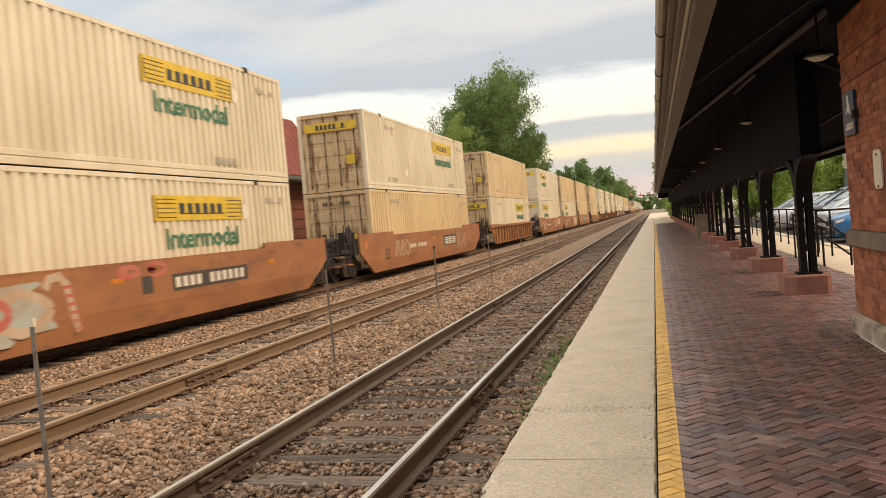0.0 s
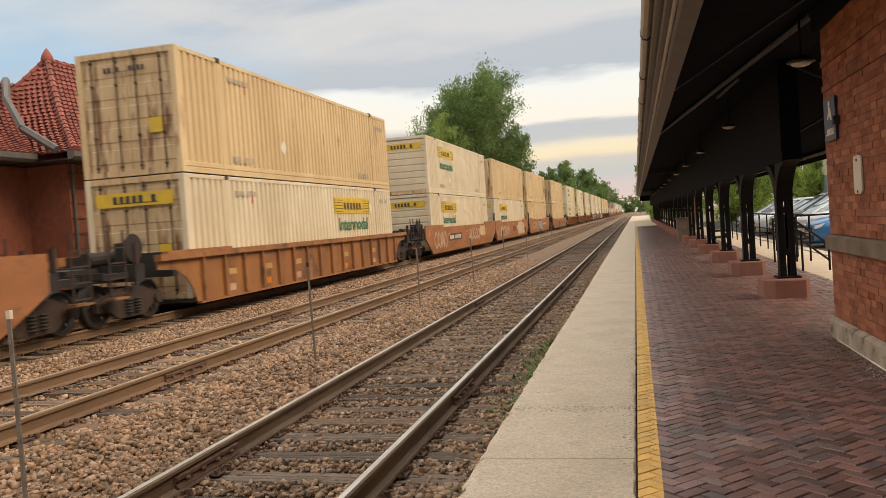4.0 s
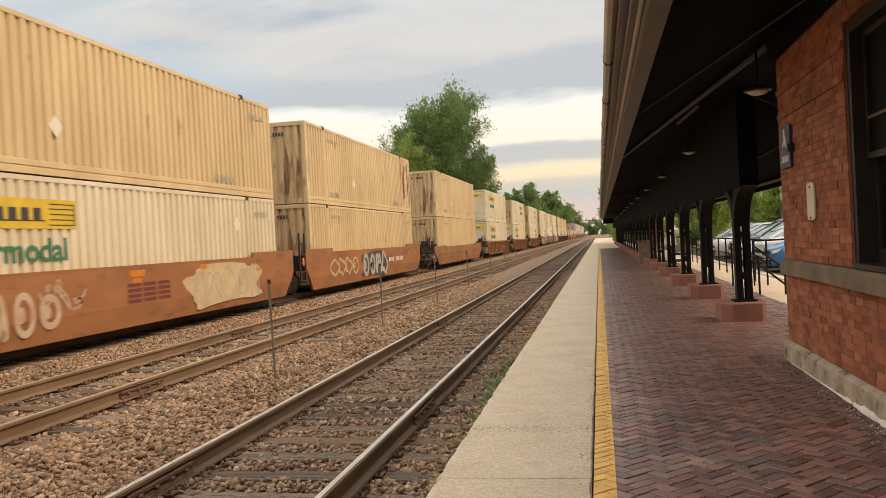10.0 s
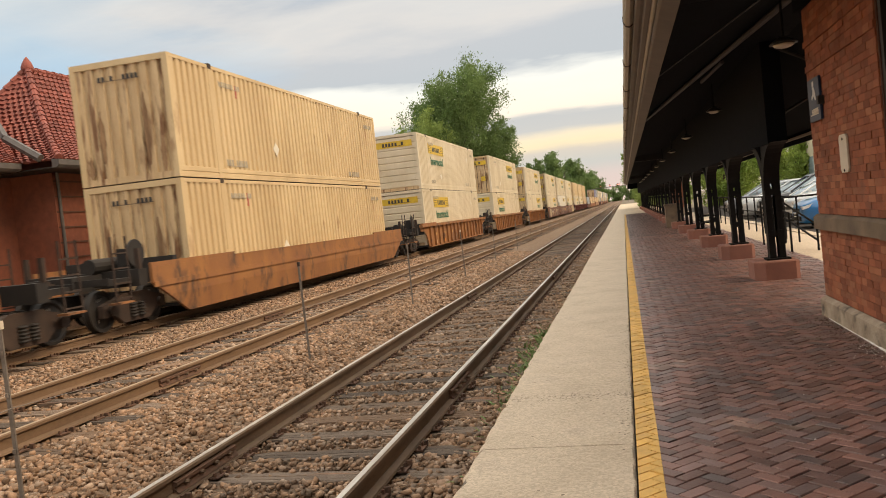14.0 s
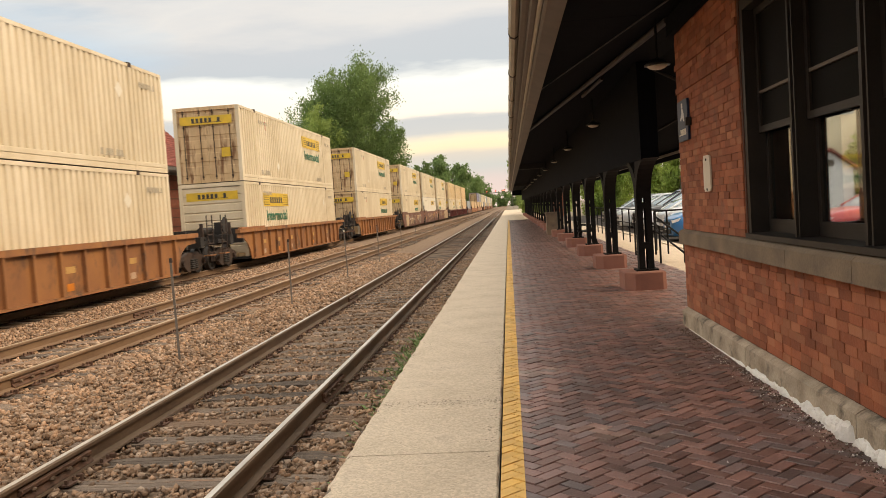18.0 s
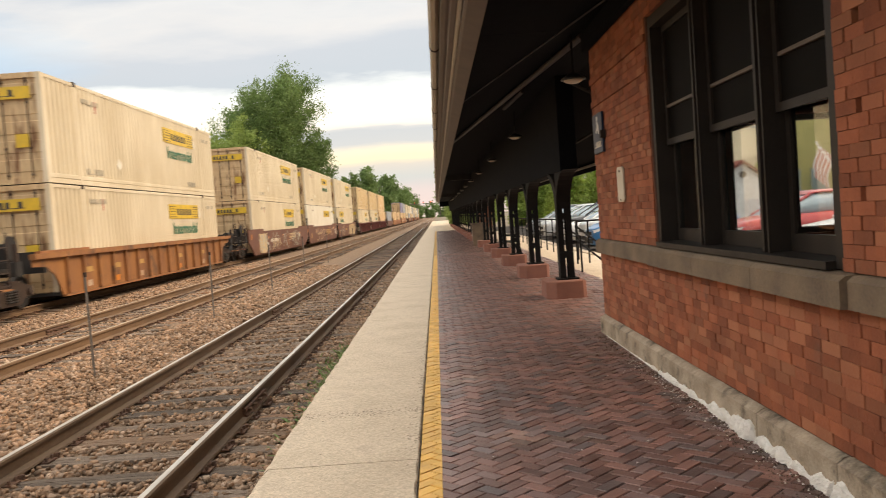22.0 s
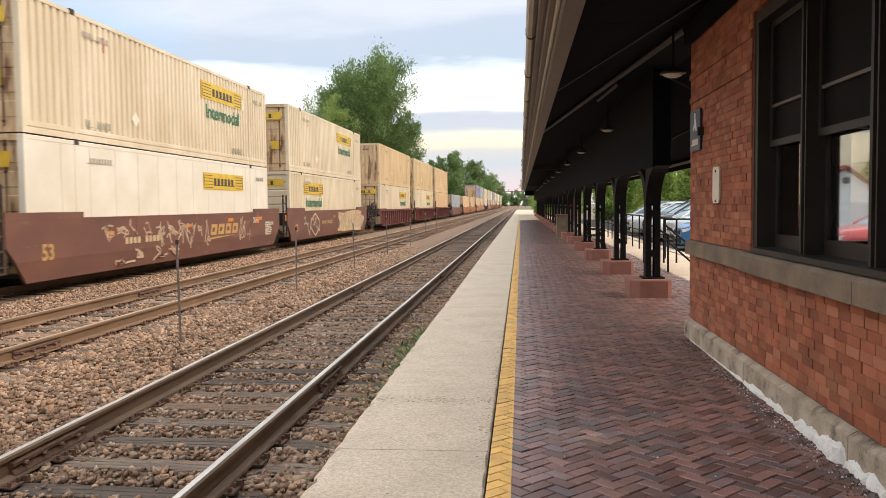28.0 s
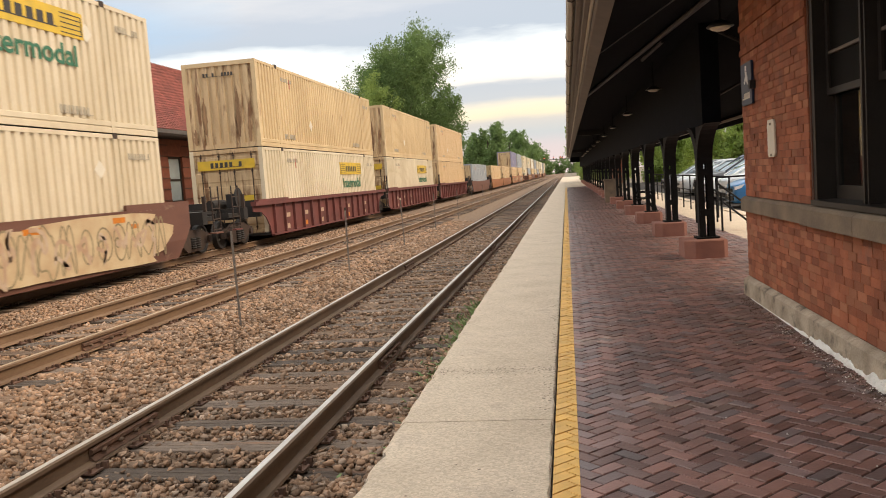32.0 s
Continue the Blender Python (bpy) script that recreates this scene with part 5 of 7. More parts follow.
def truck_parts(car, y):
    """A two-axle bogie under the car at y; returns the wheelsets."""
    out = []
    r = 0.42
    for s in (1, -1):
        bm = bmesh.new()
        x0, x1 = (0.93, 1.06) if s > 0 else (-1.06, -0.93)
        zc = FAR_Z + r
        prism(bm, [(y - 1.10, zc - 0.12), (y - 0.72, zc - 0.12), (y - 0.45, zc - 0.30), (y + 0.45, zc - 0.30), (y + 0.72, zc - 0.12), (y + 1.10, zc - 0.12), (y + 1.10, zc + 0.12), (y + 0.62, zc + 0.22), (y + 0.4, zc + 0.30),
                   (y - 0.4, zc + 0.30), (y - 0.62, zc + 0.22), (y - 1.10, zc + 0.12)], "x", x0, x1)
        frame_ = part("truck_frame", bm, M["steel_rust"], car, "rusty cast truck side frame")
        for k in (-0.14, 0.14):
            bm = bmesh.new()
            for q in range(5):
                lathe(bm, [(0.085, 0), (0.10, 0.025), (0.085, 0.05)], (s * 1.075, y + k, zc - 0.22 + 0.062 * q), seg=10)
            part("spring", bm, M["steel_dark"], frame_)
        for k in (-0.86, 0.86):
            bm = bmesh.new()
            tube(bm, (s * 1.06, y + k, zc), (s * 1.14, y + k, zc), 0.10, seg=12)
            part("bearing_cap", bm, M["steel_rust"], frame_)
    boxes("bolster", [(-0.92, 0.92, y - 0.2, y + 0.2, FAR_Z + r - 0.05, FAR_Z + r + 0.32)], M["steel_dark"], car)
    for k in (-0.86, 0.86):
        w = new("wheelset")
        w.parent = car
        w.matrix_basis = pose(0, y + k, FAR_Z + r)
        for s in (1, -1):
            bm = bmesh.new()
            lathe(bm, [(0.10, s * 0.86), (0.33, s * 0.84), (0.36, s * 0.87), (r, s * 0.87), (r + 0.004, s * 0.745), (r + 0.028, s * 0.735), (r + 0.024, s * 0.715), (0.35, s * 0.72), (0.10, s * 0.75)], (0, 0, 0), "x", 24)
            part("wheel", bm, M["steel_dark"], w)
            bm = bmesh.new()
            for q in range(3):
                a = 2 * math.pi * q / 3
                tube(bm, (s * 0.874, 0.25 * math.cos(a), 0.25 * math.sin(a)), (s * 0.850, 0.25 * math.cos(a), 0.25 * math.sin(a)), 0.03, seg=8)
            part("wheel_mark", bm, M["tread"], w)
        bm = bmesh.new()
        tube(bm, (-0.85, 0, 0), (0.85, 0, 0), 0.08, seg=10)
        part("axle", bm, M["steel_dark"], w)
        out.append((w, y + k))
    return out


def ladder_frame(us, vs, lo, hi, car):
    """Two stiles and rungs in one frame; every second band of heights is a rung."""
    bm = bmesh.new()
    lattice(bm, us, vs, [(i, j) for j in range(len(vs) - 1) for i in range(3) if i != 1 or j % 2 == 1], "x", lo, hi)
    return part("ladder", bm, M["steel_rust"], car)


def make_car(kind, paint, label, front_truck, rear_truck, seed):
    """Well car with its origin under the front face of its containers. kind: 'smooth', 'ribbed' or 'low'. *_truck: 'own', 'shared' or None."""
    car = thing("well_car", label, "railway wagon")
    mat = M[paint]
    rnd = random.Random(seed)
    f_end = -3.15 if front_truck == "own" else -1.0
    r_end = CL + 3.15 if rear_truck == "own" else CL + 1.0
    zt = 1.24 if kind == "smooth" else 1.20 if kind == "ribbed" else 1.05
    for s in (1, -1):
        xo = s * 1.47
        xi = s * 1.40
        lo, hi = min(xo, xi), max(xo, xi)
        if kind in ("smooth", "low"):
            step = 0.16 if kind == "smooth" else 0.10
            bm = bmesh.new()
            f0, f1 = (-1.85, -0.45) if front_truck == "own" else (-0.95, -0.25)
            r0, r1 = CL - f0, CL - f1
            fm, rm = f0 + (f1 - f0) * 0.4, r0 + (r1 - r0) * 0.4
            prism(bm, [(f0, 0.72), (fm, 0.416), (rm, 0.416), (r0, 0.72), (r0, zt), (f0, zt)], "x", lo, hi)
            side = part("side_panel", bm, mat, car)
            bm = bmesh.new()
            prism(bm, [(fm, 0.414), (f1, -0.04), (r1, -0.04), (rm, 0.414)], "x", lo, hi)
            for v in bm.verts:
                if v.co.z < 0.2:
                    v.co.x -= s * 0.05
            part("lower_sheet", bm, mat, side)
            boxes("fold", [(min(s * 1.4702, s * 1.4716), max(s * 1.4702, s * 1.4716), fm + 0.02, rm - 0.02, 0.408, 0.422)], mat, side)
            boxes("side_step", [(lo, hi, f0, 1.9, zt + 0.002, zt + step)], mat, side)
            boxes("side_step", [(lo, hi, CL - 2.1, r0, zt + 0.002, zt + step)], mat, side)
            boxes("rim", [(min(s * 1.475, s * 1.36), max(s * 1.475, s * 1.36), 1.92, CL - 2.12, zt - 0.002, zt + 0.03)], mat, side)
            if kind == "low":
                boxes("belt", [(min(s * 1.472, s * 1.50), max(s * 1.472, s * 1.50), f0, r0, 0.62, 0.74)], mat, side)
        else:
            bm = bmesh.new()
            f0 = -1.45 if front_truck == "own" else -0.9
            r0 = CL - f0
            arc = []
            if front_truck == "own":
                arc = [(f0, 0.88), (-0.75, 0.84), (-0.35, 0.64), (-0.08, 0.34), (0.05, 0.06)]
            else:
                arc = [(f0, 0.4), (-0.2, 0.06)]
            prism(bm, arc + [(CL - y, z) for y, z in arc[::-1]] + [(r0, zt - 0.14), (f0, zt - 0.14)], "x", min(s * 1.36, s * 1.39), max(s * 1.36, s * 1.39))
            side = part("side_panel", bm, mat, car)
            boxes("top_chord", [(min(s * 1.32, s * 1.50), max(s * 1.32, s * 1.50), f0, r0, zt - 0.138, zt)], mat, side)
            boxes("bottom_chord", [(min(s * 1.36, s * 1.47), max(s * 1.36, s * 1.47), 0.10, CL - 0.10, 0.0, 0.058)], mat, side)
            n = 16
            for k in range(n):
                y = 0.30 + k * (CL - 0.6) / (n - 1)
                boxes("rib", [(min(s * 1.392, s * 1.488), max(s * 1.392, s * 1.488), y - 0.035, y + 0.035, 0.06, zt - 0.14)], mat, side)
            boxes("guide", [(min(s * 1.33, s * 1.48), max(s * 1.33, s * 1.48), f0 + 0.3, 1.7, zt + 0.002, zt + 0.06)], M["car_orange"] if paint != "car_red" else mat, side)
    for y0, y1 in ((0.0, 0.5), (CL / 2 - 0.4, CL / 2 + 0.4), (CL - 0.5, CL)):
        boxes("well_floor", [(-1.34, 1.34, y0, y1, 0.04, 0.148)], M["steel_dark"], car)
    for y, s in ((f_end, 1), (r_end, -1)):
        own = (s > 0 and front_truck == "own") or (s < 0 and rear_truck == "own")
        ys = lambda a, b: (min(y + s * a, y + s * b), max(y + s * a, y + s * b))
        if own:
            bm = bmesh.new()
            box(bm, -0.5, 0.5, *ys(0.0, 1.6), 0.72, 1.02)
            box(bm, -1.38, 1.38, *ys(0.95, 1.25), 0.70, 1.05)
            box(bm, -1.38, 1.38, *ys(2.3, 2.45), 0.70, 1.25)
            box(bm, -1.2, -0.9, *ys(0.1, 0.95), 0.78, 0.90)
            box(bm, 0.9, 1.2, *ys(0.1, 0.95), 0.78, 0.90)
            box(bm, -1.25, 1.25, *ys(0.08, 0.16), 0.80, 0.94)
            part("end_platform", bm, M["steel_dark"], car, "grimy end sill and platform")
            bm = bmesh.new()
            box(bm, -0.12, 0.12, *ys(-0.22, 0.0), 0.74, 0.94)
            box(bm, -0.17, 0.17, *ys(-0.30, -0.18), 0.68, 1.0)
            part("coupler", bm, M["steel_rust"], car)
            for sx in (1, -1):
                u = sorted((y + s * 0.10, y + s * 0.135, y + s * 0.585, y + s * 0.62))
                ladder_frame(u, [0.45, 0.50, 0.53, 0.80, 0.83, 1.10, 1.13, 1.40, 1.43, 1.75], sx * 1.365, sx * 1.395, car)
                boxes("end_post", [(min(sx * 1.30, sx * 1.40), max(sx * 1.30, sx * 1.40), *ys(0.98, 1.06), 1.05, 1.48)], M["steel_rust"], car)
            boxes("step", [(1.20, 1.45, *ys(0.12, 0.6), 0.40, 0.44)], M["car_ochre"] if paint in ("car_ochre", "car_orange") else mat, car)
            if s > 0:
                bm = bmesh.new()
                lathe(bm, [(0.26, -0.02), (0.30, -0.02), (0.30, 0.02), (0.26, 0.02)], (1.05, y + 1.4, 1.38), "x", 20)
                for q in range(3):
                    a = math.pi * q / 3
                    tube(bm, (1.05, y + 1.4 + 0.27 * math.cos(a), 1.38 + 0.27 * math.sin(a)), (1.05, y + 1.4 - 0.27 * math.cos(a), 1.38 - 0.27 * math.sin(a)), 0.014, seg=6)
                box(bm, 0.7, 1.0, y + 1.25, y + 1.55, 1.05, 1.5)
                part("hand_brake", bm, M["steel_dark"], car)
                bm = bmesh.new()
                tube(bm, (0.4, y + 0.7, 1.18), (0.4, y + 1.7, 1.18), 0.16, seg=12)
                part("air_tank", bm, M["steel_dark"], car)
        else:
            bm = bmesh.new()
            box(bm, -1.35, 1.35, *ys(0.25, 0.5), 0.66, 1.2)
            box(bm, -0.4, 0.4, *ys(-0.38, 0.25), 0.70, 1.0)
            part("end_platform", bm, M["steel_dark"], car, "grimy articulated end sill")
            if s > 0:
                ladder_frame([y - 0.50, y - 0.44, y - 0.03, y + 0.03], [0.2, 0.33, 0.37, 0.63, 0.67, 0.93, 0.97, 1.23, 1.27, 1.58, 1.62, 1.95], 1.415, 1.465, car)
                boxes("step", [(1.2, 1.46, y - 0.42, y + 0.07, 0.20, 0.25)], M["steel_rust"], car)
    wheels = []
    if front_truck:
        wheels += truck_parts(car, -1.95 if front_truck == "own" else -1.55)
    if rear_truck == "own":
        wheels += truck_parts(car, CL + 1.95)
    return car, wheels


JB_WALL, JB_DOOR, CREAM_WALL, CREAM_DOOR, PLAIN = "jw", "jd", "cw", "cd", "pl"
CONTAINERS = {
    "jw": dict(style="container_white", front="wall", logo=4.2, label="white corrugated freight container with yellow sign and green word"),
    "jd": dict(style="container_white", front="doors", logo=11.25, label="white corrugated container with grimy doors and yellow signs"),
    "cw": dict(style="container_cream", front="wall", logo=None, label="cream corrugated container with rust-streaked end wall"),
    "cd": dict(style="container_cream", front="doors", logo=None, label="cream corrugated container with rusty locking bars on its doors"),
    "pl": dict(style="container_plain", front="doors", logo=11.2, label="smooth white panelled container with a yellow sign"),
    "tw": dict(style="container_tan", front="wall", logo=None, label="tan corrugated container with rust stains"),
    "gw": dict(style="container_grey", front="wall", logo=None, label="grey corrugated container, weathered"),
    "vw": dict(style="container_purple", front="wall", logo=None, label="dull violet corrugated container"),
}
# metres along the train, well kind, paint, front and rear trucks, lower and upper container
CONSIST = [
    (5.4, "smooth", "car_orange", "own", "own", "jd", "jd"),
    (28.0, "smooth", "car_orange", "own", "own", "cd", "jd"),
    (50.55, "ribbed", "car_ochre", "own", "own", "jd", "cd"),
    (73.2, "smooth", "car_orange", "own", None, "jw", "jw"),
    (92.1, "smooth", "car_orange", "shared", None, "jw", "cw"),
    (111.1, "smooth", "car_orange", "shared", "own", "cw", "cw"),
    (134.1, "low", "car_ochre", "own", "own", "cw", "cw"),
    (157.2, "ribbed", "car_ochre", "own", "own", "jw", "jw"),
    (180.0, "ribbed", "car_ochre", "own", "own", "jw", "jd"),
    (203.3, "ribbed", "car_ochre", "own", "own", "jd", "jd"),
    (226.4, "smooth", "car_brown", "own", None, "jd", "jd"),
    (245.4, "smooth", "car_brown", "shared", None, "pl", "jd"),
    (264.4, "smooth", "car_brown", "shared", "own", "jw", "jd"),
    (287.3, "ribbed", "car_red", "own", None, "jd", "cw"),
    (306.4, "ribbed", "car_red", "shared", None, "jd", "cw"),
    (325.4, "ribbed", "car_red", "shared", "own", "tw", "tw"),
    (348.4, "low", "car_brown", "own", "own", "gw", None),
    (371.4, "low", "car_orange", "own", None, "tw", None),
    (390.4, "low", "car_orange", "shared", "own", "tw", None),
    (413.4, "smooth", "car_orange", "own", None, "tw", "vw"),
    (432.4, "smooth", "car_orange", "shared", "own", "tw", "gw"),
]
for _k in range(9):
    CONSIST.append((455.4 + 23.0 * _k, "smooth" if _k % 3 else "ribbed", "car_orange" if _k % 2 else "car_brown", "own", "own", ("jw", "gw", "cw")[_k % 3], ("jw", "jw", "pl", "gw")[_k % 4]))
MOVING, WHEELS = [], []


def make_train():
    protos, cars = {}, {}
    for n, (s, kind, paint, ft, rt, lower, upper) in enumerate(CONSIST):
        colour = {"car_orange": "orange-brown", "car_ochre": "ochre", "car_brown": "dark brown", "car_red": "oxide red"}[paint]
        shape = {"smooth": "smooth-sided", "ribbed": "rib-sided", "low": "low smooth-sided"}[kind]
        key = (kind, paint, ft, rt)
        if n < 17 or key not in cars:
            car, wheels = make_car(kind, paint, f"{colour} {shape} well wagon, grimy, on rusty trucks", ft, rt, n)
            cars[key] = car
            if n < 14:
                WHEELS.extend(wheels)
            decorate(n, car, kind)
        else:
            car = copy_thing(cars[key], pose(0, 0, 0))
        tagged(car, group="wagons of the freight train")
        MOVING.append((car, s, 0.0))
        for key2, z in ((lower, FLOOR_Z), (upper, FLOOR_Z + CH + 0.03)):
            if key2 is None:
                continue
            if key2 not in protos:
                protos[key2] = make_container(seed=len(protos) * 7 + 1, **CONTAINERS[key2])
                c = protos[key2]
            else:
                c = copy_thing(protos[key2], pose(0, 0, 0))
            tagged(c, group="containers on the freight train")
            if n == 5 and z > 1:
                rust_patches(c)
            MOVING.append((c, s, z))


def rust_patches(c):
    """Peeling rust on the rear corner of one container."""
    rnd = random.Random(77)
    for y0, w, za, zb in ((CL - 1.98, 0.10, 1.7, 2.75), (CL - 1.45, 0.20, 0.7, 2.1), (CL - 1.30, 0.10, 1.9, 2.5), (CL - 0.55, 0.09, 0.6, 2.6), (CL - 0.25, 0.07, 0.3, 1.9)):
        v, f = [], []
        n = 22
        for q in range(n):
            g = q / (n - 1)
            r = w * (0.35 + 0.65 * math.sin(math.pi * g)) * rnd.uniform(0.45, 1.25)
            o = rnd.uniform(-0.25, 0.25) * w
            v += [(CW / 2 + 0.008, y0 + o - r, za + (zb - za) * g), (CW / 2 + 0.008, y0 + o + r, za + (zb - za) * g)]
            if q:
                f.append((2 * q - 2, 2 * q - 1, 2 * q + 1, 2 * q))
        raw("rust_patch", v, f, M["rust_patch"], c, "peeling brown rust")


def ribbon(bm, pts, w, x):
    """A flat painted stroke along (y, z) points."""
    prev = None
    for i, p in enumerate(pts):
        q = pts[min(i + 1, len(pts) - 1)]
        o = pts[max(i - 1, 0)]
        dy, dz = q[0] - o[0], q[1] - o[1]
        d = math.hypot(dy, dz) or 1
        ny, nz = -dz / d * w / 2, dy / d * w / 2
        cur = (bm.verts.new((x, p[0] + ny, p[1] + nz)), bm.verts.new((x, p[0] - ny, p[1] - nz)))
        if prev:
            bm.faces.new((prev[0], prev[1], cur[1], cur[0]))
        prev = cur


def scrawl(name, y0, y1, z0, z1, letters, w, material, car, seed, label, fill=None, x=1.4735):
    """Sprayed letters nobody can read: fat looping strokes, optionally over a filled blob."""
    rnd = random.Random(seed)
    if fill:
        bm = bmesh.new()
        n = 40
        pts = []
        for k in range(n):
            a = 2 * math.pi * k / n
            r = 1 + 0.10 * math.sin(5 * a + seed) + 0.06 * math.sin(9 * a)
            sx = abs(math.cos(a)) ** 0.35 * (1 if math.cos(a) > 0 else -1)
            sz = abs(math.sin(a)) ** 0.6 * (1 if math.sin(a) > 0 else -1)
            z = (z0 + z1) / 2 + (z1 - z0) / 2 * sz * r
            pts.append(((y0 + y1) / 2 + (y1 - y0) / 2 * sx * r, min(1.21, max(0.0, z))))
        vs = [bm.verts.new((x, p[0], p[1])) for p in pts]
        bm.faces.new(vs)
        part(name, bm, M[fill], car, label)
    lw = (y1 - y0) / letters
    for k in range(letters):
        bm = bmesh.new()
        c = y0 + lw * (k + 0.5)
        style = rnd.randrange(4)
        f = [rnd.uniform(0.75, 1.15) for _ in range(4)]
        pts = []
        n = 36
        for q in range(n + 1):
            t = q / n
            a = 2 * math.pi * t
            if style == 0:      # bulging loop
                p = (0.44 * math.cos(a) * f[0] + 0.08 * math.cos(3 * a), 0.46 * math.sin(a) * f[1])
            elif style == 1:    # loop within a loop
                p = ((0.22 + 0.24 * math.cos(a)) * math.cos(2 * a) * f[0], (0.24 + 0.24 * math.cos(a)) * math.sin(2 * a) * f[1])
            elif style == 2:    # lobed outline
                p = (0.40 * math.cos(a) * (1 + 0.3 * math.cos(3 * a + seed)), 0.42 * math.sin(a) * (1 + 0.25 * math.sin(4 * a)))
            else:               # slanting bow
                p = (0.40 * math.sin(a) * f[2], 0.42 * math.sin(2 * a + 0.6) * f[3])
            pts.append((c + p[0] * lw * 1.1, (z0 + z1) / 2 + p[1] * (z1 - z0) * 0.95))
        ribbon(bm, [(a, min(1.215, max(0.0, b))) for a, b in pts], w, x + 0.0015 + 0.0003 * k)
        part(name, bm, M[material], car, label)


def tag(y0, y1, z0, z1, letters, w, material, car, seed, x=1.4745):
    """A quick sprayed signature nobody can read: thin strokes, three to a letter."""
    rnd = random.Random(seed)
    lw, h = (y1 - y0) / letters, z1 - z0
    for k in range(letters):
        c = y0 + lw * (k + 0.5)
        p0 = (c - 0.4 * lw, z0 + h * rnd.uniform(0.0, 1.0))
        pts = []
        for q in range(3):
            p1, p2 = ((c + rnd.uniform(-0.7, 0.7) * lw, z0 + h * rnd.uniform(-0.1, 1.1)) for _ in range(2))
            p3 = (c + rnd.uniform(-0.5, 0.6) * lw, z0 + h * rnd.uniform(0.0, 1.0))
            for i in range(9):
                t = i / 8
                b = ((1 - t) ** 3, 3 * t * (1 - t) ** 2, 3 * t * t * (1 - t), t ** 3)
                if i or not q:
                    pts.append(tuple(b[0] * p0[m] + b[1] * p1[m] + b[2] * p2[m] + b[3] * p3[m] for m in (0, 1)))
            p0 = p3
        bm = bmesh.new()
        ribbon(bm, [(a, min(1.2, max(0.02, b))) for a, b in pts], w, x + 0.0004 * k)
        part("graffiti", bm, M[material], car, "thin pale sprayed tag")


def small_print(car, y, z, rows, width, material="white_print"):
    """A block of tiny lines of print."""
    rnd = random.Random(int(y * 10))
    for k in range(rows):
        comb("small_print", y, y + width * rnd.uniform(0.6, 1.0), z - 0.075 * k, 0.04, 9, 1.4712, 1.4738, M[material], car, int(y * 10) + k)


def slanted_mark(car, y0, y1, z0, z1, material, n=4):
    """A company mark as a row of plain leaning blocks over a long wedge."""
    w = (y1 - y0) / n
    for k in range(n):
        bm = bmesh.new()
        a = y0 + w * k
        prism(bm, [(a, z0 + 0.16), (a + w * 0.78, z0 + 0.16), (a + w * 0.78 + 0.12, z1), (a + 0.12, z1)], "x", 1.4712, 1.4742)
        part("logo_block", bm, M[material], car)
        bm = bmesh.new()
        prism(bm, [(a + w * 0.24, z0 + 0.26), (a + w * 0.56, z0 + 0.26), (a + w * 0.56 + 0.05, z1 - 0.1), (a + w * 0.24 + 0.05, z1 - 0.1)], "x", 1.4742, 1.4748)
        part("logo_hole", bm, M["car_brown"], car)
    bm = bmesh.new()
    prism(bm, [(y0 - 0.5, z0), (y1 - 0.2, z0 + 0.11), (y0 + 0.2, z0 + 0.09)], "x", 1.4712, 1.4742)
    part("logo_wedge", bm, M[material], car)


def stencil(car, y0, y1, z0, z1, n, material="white_print", board="black_board", seed=1):
    """A dark board with a row of plain bars in place of marks."""
    x = 1.4725
    if board:
        boxes("number_board", [(x - 0.002, x, y0, y1, z0, z1)], M[board], car, "dark stencil board")
    rnd = random.Random(seed)
    w = (y1 - y0 - 0.2) / n
    for k in range(n):
        if n > 5 and k == 4:
            continue
        boxes("number_bar", [(x + 0.0005, x + 0.003, y0 + 0.1 + w * k, y0 + 0.1 + w * (k + 0.68), z0 + 0.07, z1 - 0.07)], M[material], car)


def logo_bars(car, y0, y1, z0, z1, material="white_print", board="black_board"):
    """A three-letter maker's mark as plain slabs cut by stripes."""
    x = 1.4725
    if board:
        boxes("logo_board", [(x - 0.002, x, y0, y1, z0, z1)], M[board], car, "dark logo board")
    w = (y1 - y0 - 0.3) / 3
    for k in range(3):
        a = y0 + 0.15 + w * k
        for q in range(4):
            h = (z1 - z0 - 0.12) / 4
            boxes("logo_stripe", [(x + 0.0005, x + 0.003, a + 0.05, a + w - 0.04, z0 + 0.06 + h * q, z0 + 0.06 + h * (q + 0.66))], M[material], car)


def squares(car, spec, material="orange_square"):
    for y, z, w, h in spec:
        boxes("reflector", [(1.4712, 1.4742, y, y + w, z, z + h)], M[material], car, "small reflective square")


